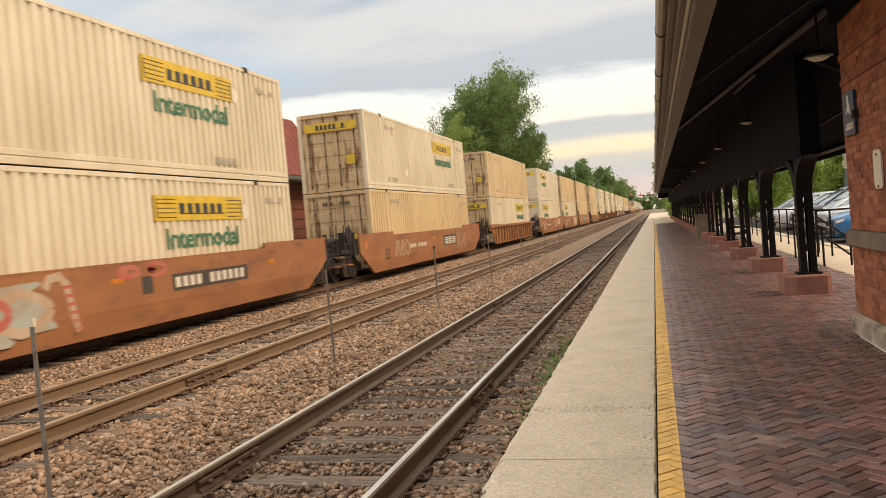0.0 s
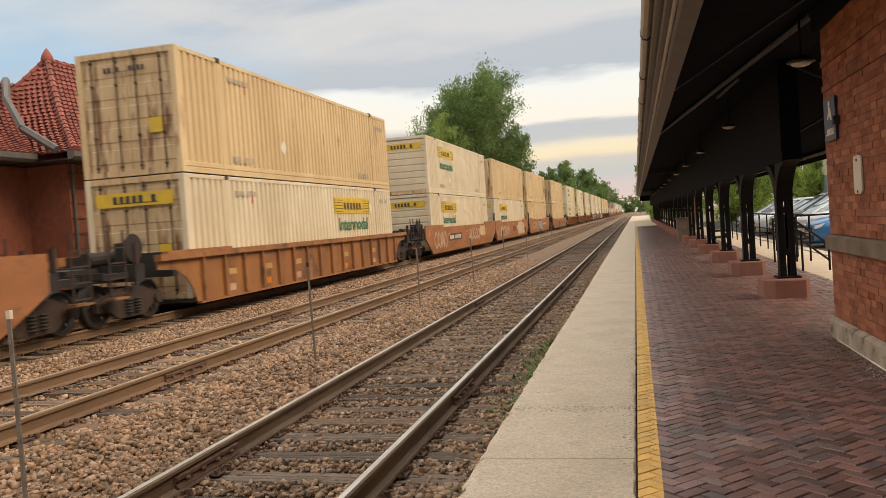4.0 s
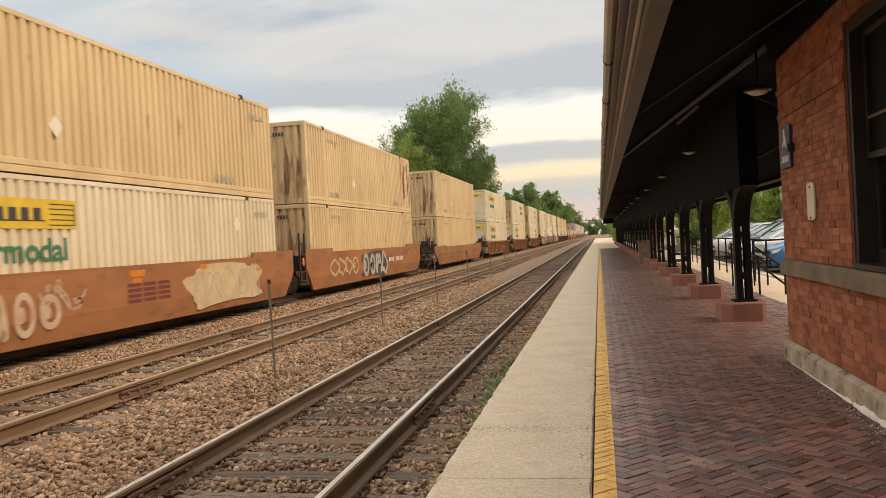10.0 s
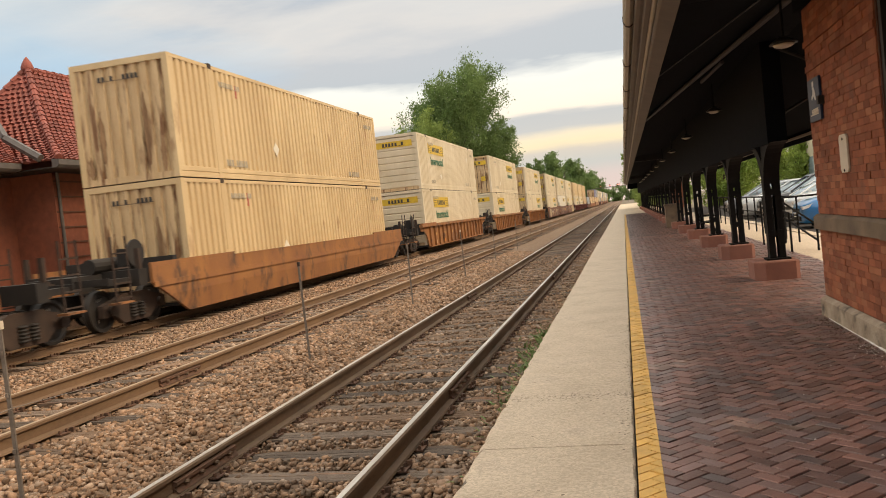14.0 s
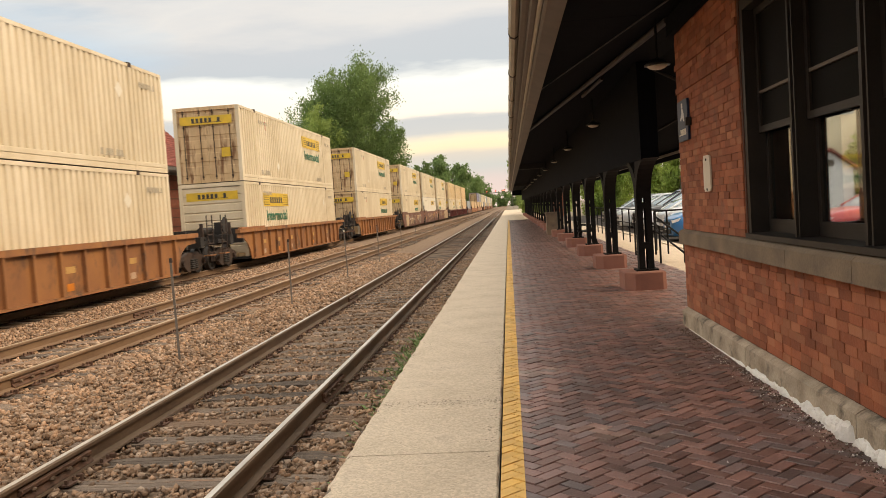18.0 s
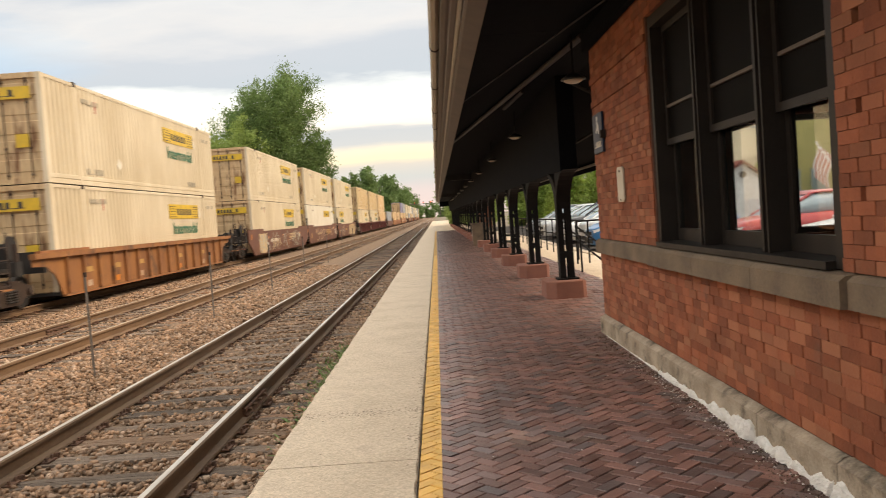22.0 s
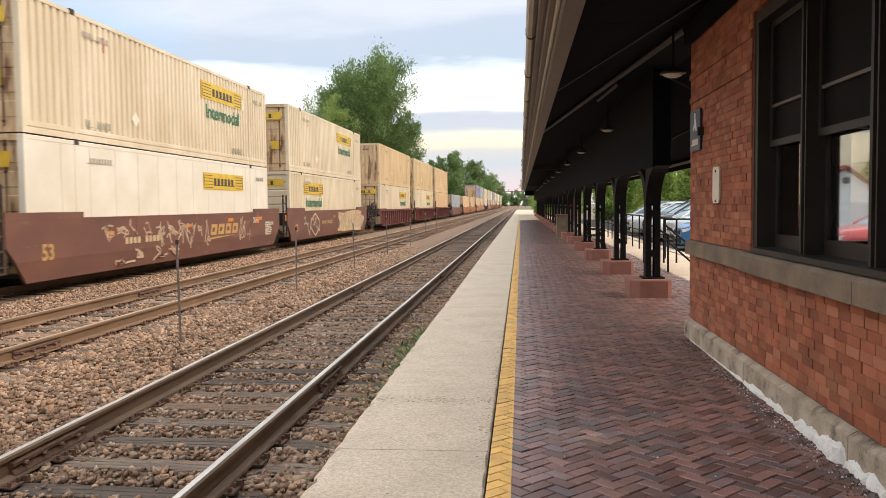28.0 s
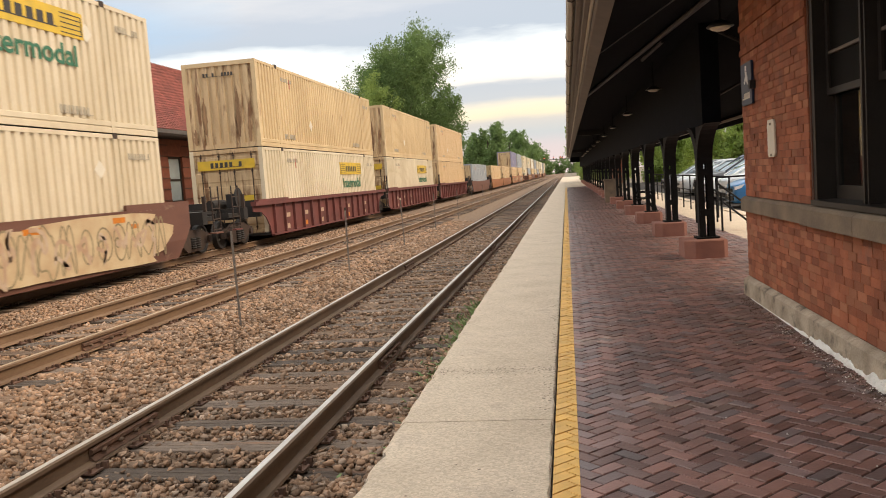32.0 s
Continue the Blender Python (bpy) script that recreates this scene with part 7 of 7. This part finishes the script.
# ---- station house across the tracks ----
def make_far_station():
    house = thing("station_house", "red brick station house with red clay tile hip roofs", "house")
    ex, wx, zt = -15.9, -17.0, 4.25
    y0, y1 = 20.9, 46.0
    # far platform
    tagged(boxes("pavement_far", [(-30, -13.1, -30, 75, -0.62, -0.03)], M["concrete"]), "concrete platform across the tracks", "platform", kind="structure")
    # walls with openings
    wins = [(24.6, 25.9), (29.0, 30.3), (33.5, 34.8), (38, 39.3), (42.2, 43.5)]
    def pierced(x, ya, yb, holes, zlo, zhi):
        us = [ya] + [q for h in holes for q in h] + [yb]
        bm = bmesh.new()
        lattice(bm, us, [-0.03, zlo, zhi, 4.1], [(i, j) for i in range(len(us) - 1) for j in range(3) if j != 1 or i % 2 == 0], "x", x - 0.3, x)
        part("wall", bm, M["brick_far"], house)

    pierced(wx, y0 + 1.0, y1 - 1, wins, 1.3, 3.35)
    for z in [0.45 + 0.48 * k for k in range(8)]:
        y = y0 + 1.0
        for a, b in wins + [(y1 - 1, y1)]:
            boxes("string_course", [(wx + 0.002, wx + 0.03, y + 0.02, a - 0.02, z, z + 0.05)], M["mortar"], house)
            y = b
    boxes("wall", [(-24.0, wx - 0.3, y0 + 1.0, y0 + 1.3, -0.03, 4.1)], M["brick_far"], house)
    boxes("wall", [(-24.0, wx - 0.3, y1 - 1.3, y1 - 1.0, -0.03, 4.1)], M["brick_far"], house)
    boxes("wall", [(-24.3, -24.0, 2, y1 - 1, -0.03, 4.1)], M["brick_far"], house)
    for a, b in wins:
        w = frame_of("window", "x", a, b, 1.3, 3.35, 0.09, 0.09, 0.1, 0.1, wx - 0.2, wx - 0.1, M["window_wood"], house, [(2.28, 0.08)])
        boxes("pane", [(wx - 0.16, wx - 0.14, a + 0.09, b - 0.09, 1.4, 3.25)], M["car_glass"], w)
        boxes("sill", [(wx - 0.1, wx + 0.07, a - 0.05, b + 0.05, 1.2, 1.298)], M["sandstone"], w)
    # lower wing, set back, to the south
    sx = wx - 1.5
    wing_w = [(5, 6.3), (9.2, 10.5), (13.5, 14.8), (17.6, 18.9)]
    pierced(sx, 2.0, y0 + 0.998, wing_w, 0.1, 3.0)
    for a, b in wing_w:
        boxes("door", [(sx - 0.2, sx - 0.1, a, b, 0.1, 3.0)], M["window_wood"], house)
    # eaves
    for (x, a, b) in ((ex, y0 - 0.12, y1 + 0.1), (ex - 1.25, 1.2, y0 - 0.13)):
        bm = bmesh.new()
        prism(bm, [(x + 0.06, 4.18), (x + 0.06, 4.34), (x - 0.18, 4.36), (x - 0.18, 4.10), (x - 0.02, 4.12)], "y", a, b)
        part("eaves_gutter", bm, M["copper_flash"], house)
        boxes("soffit", [(-22, x - 0.182, a + 0.1, b, 4.11, 4.15)], M["window_wood"], house)
    bm = bmesh.new()
    tube(bm, (wx + 0.06, y0 + 1.15, 0.0), (wx + 0.06, y0 + 1.15, 4.1), 0.05, seg=8)
    part("downpipe", bm, M["copper_flash"], house)

    def tiled(o, e1, e2, top, rows, cols, name):
        """Courses of lapped barrel tiles on a slope: from the eave edge e1-e2 up to top edge (two points)."""
        vs, fs = [], []
        t1, t2 = top
        rnd = random.Random(int(abs(e1[1]) * 10))
        nrm = (Vector(e2) - Vector(e1)).cross(Vector(t1) - Vector(e1)).normalized()
        if nrm.z < 0:
            nrm = -nrm
        for r in range(rows):
            f0, f1 = r / rows, (r + 1.25) / rows
            a0, b0 = Vector(e1).lerp(Vector(t1), f0), Vector(e2).lerp(Vector(t2), f0)
            a1, b1 = Vector(e1).lerp(Vector(t1), min(1, f1)), Vector(e2).lerp(Vector(t2), min(1, f1))
            # the slope is a little hollow towards the eaves
            sag = lambda f: Vector((0, 0, -0.42 * math.sin(math.pi * min(1, f)) ** 1.0))
            n = max(1, round((b0 - a0).length / 0.24))
            for k in range(n):
                p0, p1 = a0.lerp(b0, k / n), a0.lerp(b0, (k + 0.93) / n)
                q0, q1 = a1.lerp(b1, k / n), a1.lerp(b1, (k + 0.93) / n)
                m0, m1 = (p0 + p1) / 2 + nrm * 0.06, (q0 + q1) / 2 + nrm * 0.045
                lift = nrm * (0.05 + rnd.uniform(-0.008, 0.008))
                b = len(vs)
                for p, f, up in ((p0, f0, 1), (m0, f0, 1), (p1, f0, 1), (q0, f1, 0), (m1, f1, 0), (q1, f1, 0)):
                    vs.append(tuple(p + sag(f) + (lift if up else Vector((0, 0, 0)))))
                fs += [(b, b + 1, b + 4, b + 3), (b + 1, b + 2, b + 5, b + 4)]
                vs.append(tuple(p0 + sag(f0)))
                vs.append(tuple(p1 + sag(f0)))
                fs.append((b + 6, b + 7, b + 2, b + 1, b))
        ob = raw(name, vs, fs, M["roof_tile"], house)
        return tagged(ob, kind="stuff")

    rx, rz = -19.4, 8.0
    px = 24.4
    r1, r2 = (rx, px, rz), (rx, y1 - 3.4, rz)
    tiled(0, (ex, y0, 4.33), (ex, y1, 4.33), (r1, r2), 26, 0, "roof_slope")
    tiled(0, (2 * rx - ex, y0, 4.33), (ex, y0, 4.33), (r1, r1), 26, 0, "roof_slope")
    tiled(0, (ex, y1, 4.33), (2 * rx - ex, y1, 4.33), (r2, r2), 16, 0, "roof_slope")
    raw("roof_back", [(2 * rx - ex, y0, 4.33), (2 * rx - ex, y1, 4.33), (rx, y1 - 3.4, rz - 0.05), (rx, px, rz - 0.05)], [(0, 1, 2, 3)], M["roof_tile"], house)
    # south wing roof, lower, running into the hip
    wxr, wz = -20.6, 7.3
    tiled(0, (ex - 1.25, 1.0, 4.33), (ex - 1.25, y0 + 0.4, 4.33), ((wxr, 4.4, wz), (wxr, 24.2, wz)), 23, 0, "roof_slope")
    raw("roof_back", [(-24.6, 1.0, 4.33), (-24.6, 24, 4.33), (wxr, 24, wz - 0.05), (wxr, 4.4, wz - 0.05)], [(0, 1, 2, 3)], M["roof_tile"], house)
    # ridge caps, hip caps, valley flashing and a knob on the peak
    n = 44
    for k in range(n):
        bm = bmesh.new()
        a, b = Vector(r1).lerp(Vector(r2), k / n), Vector(r1).lerp(Vector(r2), (k + 1.05) / n)
        tube(bm, a + Vector((0, 0, 0.02)), b, 0.12, 0.10, 8)
        part("ridge_cap", bm, M["roof_tile"], house)
    for corner in ((ex, y0, 4.33), (2 * rx - ex, y0, 4.33)):
        bm = bmesh.new()
        for k in range(20):
            f0, f1 = k / 20, (k + 1.1) / 20
            s0, s1 = -0.42 * math.sin(math.pi * f0), -0.42 * math.sin(math.pi * min(1, f1))
            a, b = Vector(corner).lerp(Vector(r1), f0) + Vector((0, 0, s0 + 0.06)), Vector(corner).lerp(Vector(r1), f1) + Vector((0, 0, s1 + 0.05))
            tube(bm, a, b, 0.125, 0.10, 8)
        part("hip_caps", bm, M["roof_tile"], house)
    bm = bmesh.new()
    lathe(bm, [(0.20, -0.1), (0.21, 0.08), (0.16, 0.22), (0.08, 0.36), (0.02, 0.44)], (rx, px, rz), seg=12)
    part("finial", bm, M["roof_tile"], house, smooth=True)
    bm = bmesh.new()
    pts = [Vector((ex - 0.55, y0 - 0.10, 4.42)), Vector((-17.6, y0 - 0.05, 5.15)), Vector((-19.0, y0 + 1.0, 6.3)), Vector((-20.2, y0 + 2.4, 7.25))]
    for a, b in zip(pts, pts[1:]):
        tube(bm, a, b, 0.13, 0.13, 6)
    part("valley_flashing", bm, M["copper_flash"], house)


# ---- parking lot and what stands by it ----
def make_vehicle(label, colour, m, tall=0.0, pickup=False):
    v = thing("car", label, "car", m, "parked cars")
    paint = car_paint("paint_" + colour[0], colour[1])
    h = 1.0 + tall * 0.14

    def loft(name, stations, mat, label=""):
        """Smooth shell through cross-sections: y, half width, bottom, top, and how far the top edge is drawn in."""
        vs, fs = [], []
        for y, w, z0, z1, tuck in stations:
            half = [(w * 0.93, z0), (w, z0 + (z1 - z0) * 0.28), (w, z0 + (z1 - z0) * 0.66), (w * tuck, z1 - 0.03), (w * tuck * 0.86, z1), (w * tuck * 0.4, z1 + 0.015)]
            vs += [(x, y, z) for x, z in half] + [(-x, y, z) for x, z in half[::-1]]
        for k in range(len(stations) - 1):
            for q in range(12):
                fs.append((k * 12 + q, k * 12 + (q + 1) % 12, k * 12 + 12 + (q + 1) % 12, k * 12 + 12 + q))
        n = (len(stations) - 1) * 12
        fs += [tuple(range(12))[::-1], tuple(n + q for q in range(12))]
        return raw(name, vs, fs, mat, v, label, True)

    # nose at local y = 0, body runs to y = 4.6
    loft("body", [(0.0, 0.66, 0.34, h - 0.34, 0.95), (0.07, 0.78, 0.27, h - 0.22, 0.95), (0.35, 0.87, 0.25, h - 0.10, 0.92), (1.15, 0.91, 0.25, h, 0.92), (2.4, 0.92, 0.25, h + 0.03, 0.95), (4.2, 0.91, 0.25, h + 0.03, 0.95), (4.5, 0.86, 0.28, h - 0.05, 0.95), (4.6, 0.76, 0.36, h - 0.2, 0.95)], paint)
    roof = h + 0.50 + tall * 0.10
    loft("glasshouse", [(1.05, 0.80, h - 0.08, h + 0.0, 0.96), (1.55, 0.80, h - 0.08, h + 0.30, 0.86), (2.0, 0.80, h - 0.08, roof - 0.06, 0.80), (3.0, 0.80, h - 0.08, roof - 0.01, 0.80), (3.9, 0.80, h - 0.08, roof - 0.05, 0.80), (4.35, 0.78, h - 0.08, h + 0.05, 0.92)], M["car_glass"], "pale windows with the sky's reflection in their colour")
    loft("roof", [(1.92, 0.60, roof - 0.06, roof - 0.015, 0.95), (2.2, 0.655, roof - 0.04, roof + 0.03, 0.93), (3.4, 0.655, roof - 0.04, roof + 0.035, 0.93), (3.98, 0.60, roof - 0.08, roof - 0.015, 0.95)], paint)
    for s in (1, -1):
        for (p, q) in (((s * 0.79, 1.08, h), (s * 0.64, 1.98, roof - 0.03)), ((s * 0.79, 4.28, h), (s * 0.64, 3.92, roof - 0.05)), ((s * 0.80, 2.75, h), (s * 0.655, 2.85, roof - 0.02))):
            bm = bmesh.new()
            tube(bm, p, q, 0.04, seg=6)
            part("pillar", bm, paint, v)
        bm = bmesh.new()
        prism(bm, [(0.02, h - 0.36), (0.03, h - 0.27), (0.30, h - 0.20), (0.20, h - 0.31)], "x", min(s * 0.50, s * 0.80), max(s * 0.50, s * 0.80))
        part("headlight", bm, M["white_paint"], v, "clear headlight")
        boxes("mirror", [(s * 0.96 - 0.08, s * 0.96 + 0.08, 1.38, 1.48, h + 0.02, h + 0.15)], paint, v)
        for c in (0.92, 3.72):
            bm = bmesh.new()
            tube(bm, (s * 0.80, c, 0.34), (s * 0.925, c, 0.34), 0.40, seg=20)
            part("wheel_arch", bm, M["rubber"], v)
    boxes("grille", [(-0.46, 0.46, -0.02, 0.05, 0.60, 0.70), (-0.62, 0.62, -0.03, 0.04, 0.34, 0.48)], M["rubber"], v)
    boxes("badge_plate", [(-0.16, 0.16, -0.05, -0.031, 0.46, 0.56)], M["white_paint"], v)
    for c in (0.92, 3.72):
        for s in (1, -1):
            bm = bmesh.new()
            lathe(bm, [(0.20, s * 0.68), (0.33, s * 0.68), (0.34, s * 0.72), (0.34, s * 0.87), (0.31, s * 0.935), (0.21, s * 0.93)], (0, c, 0.34), "x", 20)
            w = part("wheel", bm, M["rubber"], v)
            bm = bmesh.new()
            lathe(bm, [(0.03, s * 0.935), (0.205, s * 0.94), (0.205, s * 0.80)], (0, c, 0.34), "x", 14)
            part("rim", bm, M["chrome"], w)
    return v


M["olive_wall"] = surf("olive_yellow_render", (0.52, 0.46, 0.20), (0.36, 0.34, 0.15), 1.2, 0.9, 0.1, glob=True)
M["cream_wall"] = surf("cream_painted_wall", (0.78, 0.70, 0.52), (0.66, 0.58, 0.42), 2, 0.8, 0.1, glob=True)


def make_parking():
    tagged(boxes("road", [(4.9, 40, 9.6, 75, -0.62, -0.11)], M["asphalt"]), "pale grey asphalt parking lot", "parking lot", kind="structure")
    kerb = thing("kerb", "pale concrete kerb along the parking lot", "kerb", kind="structure")
    for k in range(12):
        boxes("kerb_stone", [(4.62, 4.895, 13.5 + 3.05 * k, 13.5 + 3.05 * k + 3.04, -0.2, 0.025)], M["concrete"], kerb)
    tagged(boxes("pavement_side", [(5.21, 8.0, 9.25, 13.4, -0.2, -0.002)], M["concrete"]), "concrete apron beside the station", "pavement", kind="structure")
    cols = [(("blue", (0.02, 0.17, 0.42)), "bright blue compact car parked nose to the platform", 0.2), (("silver", (0.62, 0.64, 0.66)), "tall silver sport utility car, parked", 1.0), (("white", (0.75, 0.75, 0.74)), "white parked saloon car", 0.0),
            (("black", (0.03, 0.03, 0.035)), "tall dark sport utility car, parked", 0.9), (("pale_grey", (0.5, 0.52, 0.54)), "pale grey parked car", 0.3), (("white_b", (0.72, 0.73, 0.74)), "white parked hatchback car", 0.3), (("grey", (0.22, 0.23, 0.25)), "dark grey parked car", 0.4)]
    for k, (c, label, tall) in enumerate(cols):
        make_vehicle(label, c, pose(5.05 + (0.3 if k % 2 else 0), 26.0 + 2.9 * k, -0.11, 0, 0, -90), tall)
    make_vehicle("glossy red car parked behind the station", ("red", (0.45, 0.03, 0.03)), pose(7.2, 20.0, -0.11, 0, 0, -90), 0.0)
    make_vehicle("white van-like car parked behind the station", ("white_c", (0.74, 0.74, 0.73)), pose(6.7, 14.4, -0.11, 0, 0, -84), 0.0)
    # pale shop front far behind the lot
    shop = thing("shop_building", "pale cream two-storey shop building across the lot", "building")
    boxes("wall", [(11.6, 18.2, 43, 56, -0.2, 8.0)], M["cream_wall"], shop)
    boxes("roof", [(11.3, 18.5, 42.6, 56.4, 8.0, 8.4)], M["fascia"], shop)
    for k in range(5):
        for z in (1.0, 4.6):
            boxes("window", [(11.53, 11.596, 44.0 + 2.4 * k, 45.2 + 2.4 * k, z, z + 1.8)], M["car_glass"], shop)
        boxes("window", [(12.0 + 1.28 * k, 12.7 + 1.28 * k, 42.93, 42.996, 4.9, 6.6)], M["car_glass"], shop)
    # white gabled porch in front of it, with a round louvre
    bm = bmesh.new()
    prism(bm, [(14.2, -0.2), (16.5, -0.2), (16.5, 2.15), (15.45, 2.95), (14.2, 2.15)], "y", 40.0, 42.9)
    part("porch", bm, M["white_paint"], shop, "white boarded gable porch")
    for x0, x1, z0, z1 in ((14.0, 15.45, 2.05, 3.0), (16.7, 15.45, 2.05, 3.0)):
        bm = bmesh.new()
        prism(bm, [(x0, z0), (x1, z1), (x1, z1 + 0.14), (x0, z0 + 0.14)], "y", 39.8, 42.9)
        part("porch_roof", bm, M["roof_tile"], shop)
    bm = bmesh.new()
    tube(bm, (15.45, 39.93, 2.42), (15.45, 39.998, 2.42), 0.17, seg=16)
    part("louvre", bm, M["fascia"], shop)
    yard = thing("olive_building", "olive yellow rendered building behind the parking lot", "building")
    boxes("wall", [(18.4, 27, 44, 52, -0.2, 6.2)], M["olive_wall"], yard)
    boxes("roof", [(18.2, 27.2, 43.8, 52.2, 6.202, 6.5)], M["fascia"], yard)
    for k in range(3):
        boxes("window", [(19.2 + 1.5 * k, 20.1 + 1.5 * k, 43.93, 43.996, 1.0, 2.6)], M["car_glass"], yard)
    # flag on a short pole
    flag = thing("flag", "striped flag hanging from a slanted pole", "flag")
    bm = bmesh.new()
    tube(bm, (8.25, 15.9, 1.55), (7.90, 16.3, 2.40), 0.016, seg=8)
    part("pole", bm, M["white_paint"], flag)
    bm = bmesh.new()
    tube(bm, (8.25, 15.9, -0.12), (8.25, 15.9, 1.62), 0.03, seg=8)
    part("stand", bm, M["post_steel"], flag)
    for k in range(9):
        v, f = [], []
        for q in range(7):
            x = 7.93 - 0.02 * q + 0.03 * math.sin(q * 1.3)
            z = 2.36 - 0.11 * q
            a, b = 0.034 * k, 0.034 * (k + 1)
            v += [(x + a * 0.8, 16.3 - a * 0.3, z - a * 0.9), (x + b * 0.8, 16.3 - b * 0.3, z - b * 0.9)]
            if q:
                n = 2 * q
                f.append((n - 2, n - 1, n + 1, n))
        raw("stripe", v, f, M["graffiti_red"] if k % 2 else M["white_paint"], flag)
    # railing along the platform's back edge
    rail = thing("railing", "black iron pipe railing beside the parking lot", "railing")
    def bar(a, b, r=0.022):
        bm = bmesh.new()
        tube(bm, a, b, r, seg=8)
        part("bar", bm, M["iron"], rail)
    ys = [20.2 + 1.55 * k for k in range(12)]
    for y in ys:
        bar((3.95, y, -0.01), (3.95, y, 1.06))
    bar((3.95, ys[0], 1.06), (3.95, ys[-1], 1.06))
    bar((3.95, ys[0], 0.62), (3.95, ys[-1], 0.62), 0.016)
    bar((3.65, 20.2, 0.95), (3.75, 17.4, 0.52))
    bar((3.65, 20.2, 0.60), (3.75, 17.4, 0.20))
    bar((3.75, 17.4, -0.01), (3.75, 17.4, 0.56))
    bar((3.28, 17.55, -0.01), (3.28, 17.55, 0.80))
    bar((3.28, 17.55, 0.78), (3.2, 20.4, 1.02))
    bar((3.2, 20.4, -0.01), (3.2, 20.4, 1.04))
    bar((3.65, 20.2, -0.01), (3.65, 20.2, 1.06))
    bar((3.65, 20.2, 1.06), (3.95, 20.2, 1.06))
    bar((3.95, 20.2, 1.06), (5.4, 20.6, 1.06))
    bar((5.4, 20.6, -0.01), (5.4, 20.6, 1.06))
    # bench and planter
    bench = thing("bench", "black slatted bench with curled iron legs on the platform", "bench", pose(2.55, 26.2, 0, 0, 0, 90))
    for k in range(4):
        boxes("slat", [(-0.75, 0.75, -0.22 + 0.13 * k, -0.12 + 0.13 * k, 0.44, 0.47)], M["iron"], bench)
    for k in range(3):
        boxes("back_slat", [(-0.75, 0.75, 0.27 + 0.02 * k, 0.295 + 0.02 * k, 0.55 + 0.13 * k, 0.65 + 0.13 * k)], M["iron"], bench)
    for x in (-0.68, 0.68):
        bm = bmesh.new()
        tube(bm, (x, -0.28, 0.0), (x, -0.16, 0.45), 0.025, seg=6)
        tube(bm, (x, 0.34, 0.0), (x, 0.20, 0.45), 0.025, seg=6)
        tube(bm, (x, 0.20, 0.45), (x, 0.33, 0.95), 0.022, seg=6)
        tube(bm, (x, -0.24, 0.64), (x, 0.26, 0.66), 0.02, seg=6)
        tube(bm, (x, -0.24, 0.64), (x, -0.16, 0.45), 0.02, seg=6)
        part("leg_frame", bm, M["iron"], bench)
    pl = thing("planter", "tall square buff stone planter box on the platform", "planter", pose(2.1, 35.9, 0))
    bm = bmesh.new()
    prism(bm, [(-0.36, -0.36), (0.36, -0.36), (0.36, 0.36), (-0.36, 0.36)], "z", 0.0, 0.92)
    part("box", bm, M["sandstone"], pl)
    boxes("rim", [(-0.39, 0.39, -0.39, 0.39, 0.921, 1.0)], M["sandstone"], pl)
    # brick pier and small shelter at the far end of the canopy
    far = thing("brick_kiosk", "small red brick building past the canopy posts", "building")
    boxes("wall", [(3.1, 3.8, 52.5, 58.0, -0.02, 2.45)], M["brick"], far)
    boxes("base", [(3.06, 3.84, 52.46, 58.04, -0.03, 0.5)], M["plinth"], far)
    boxes("trim", [(3.07, 3.83, 52.47, 58.03, 1.0, 1.12)], M["sandstone"], far)
    gate = thing("signal_bridge", "distant steel signal bridge with red lights", "signal")
    bm = bmesh.new()
    for x in (-15.5, 2.5):
        box(bm, x - 0.12, x + 0.12, 419.8, 420.2, -0.5, 8.2)
    box(bm, -15.5, 2.5, 419.8, 420.2, 7.9, 8.2)
    part("frame", bm, M["post_steel"], gate)
    red = glowing("red_signal_light", (1.0, 0.12, 0.08), 4.0)
    for x in (-10.6, -6.0, -2.2, -1.4):
        boxes("signal_head", [(x - 0.22, x + 0.22, 419.4, 419.7, 8.2, 9.5)], M["iron"], gate)
        bm = bmesh.new()
        tube(bm, (x, 419.3, 8.9), (x, 419.4, 8.9), 0.2, seg=10)
        part("lamp", bm, red, gate, "lit red lamp")


make_track_posts()
make_weeds()
make_deposits()
make_woods()
make_far_station()
make_parking()


make_pavers()
make_ballast_stones()
motions()
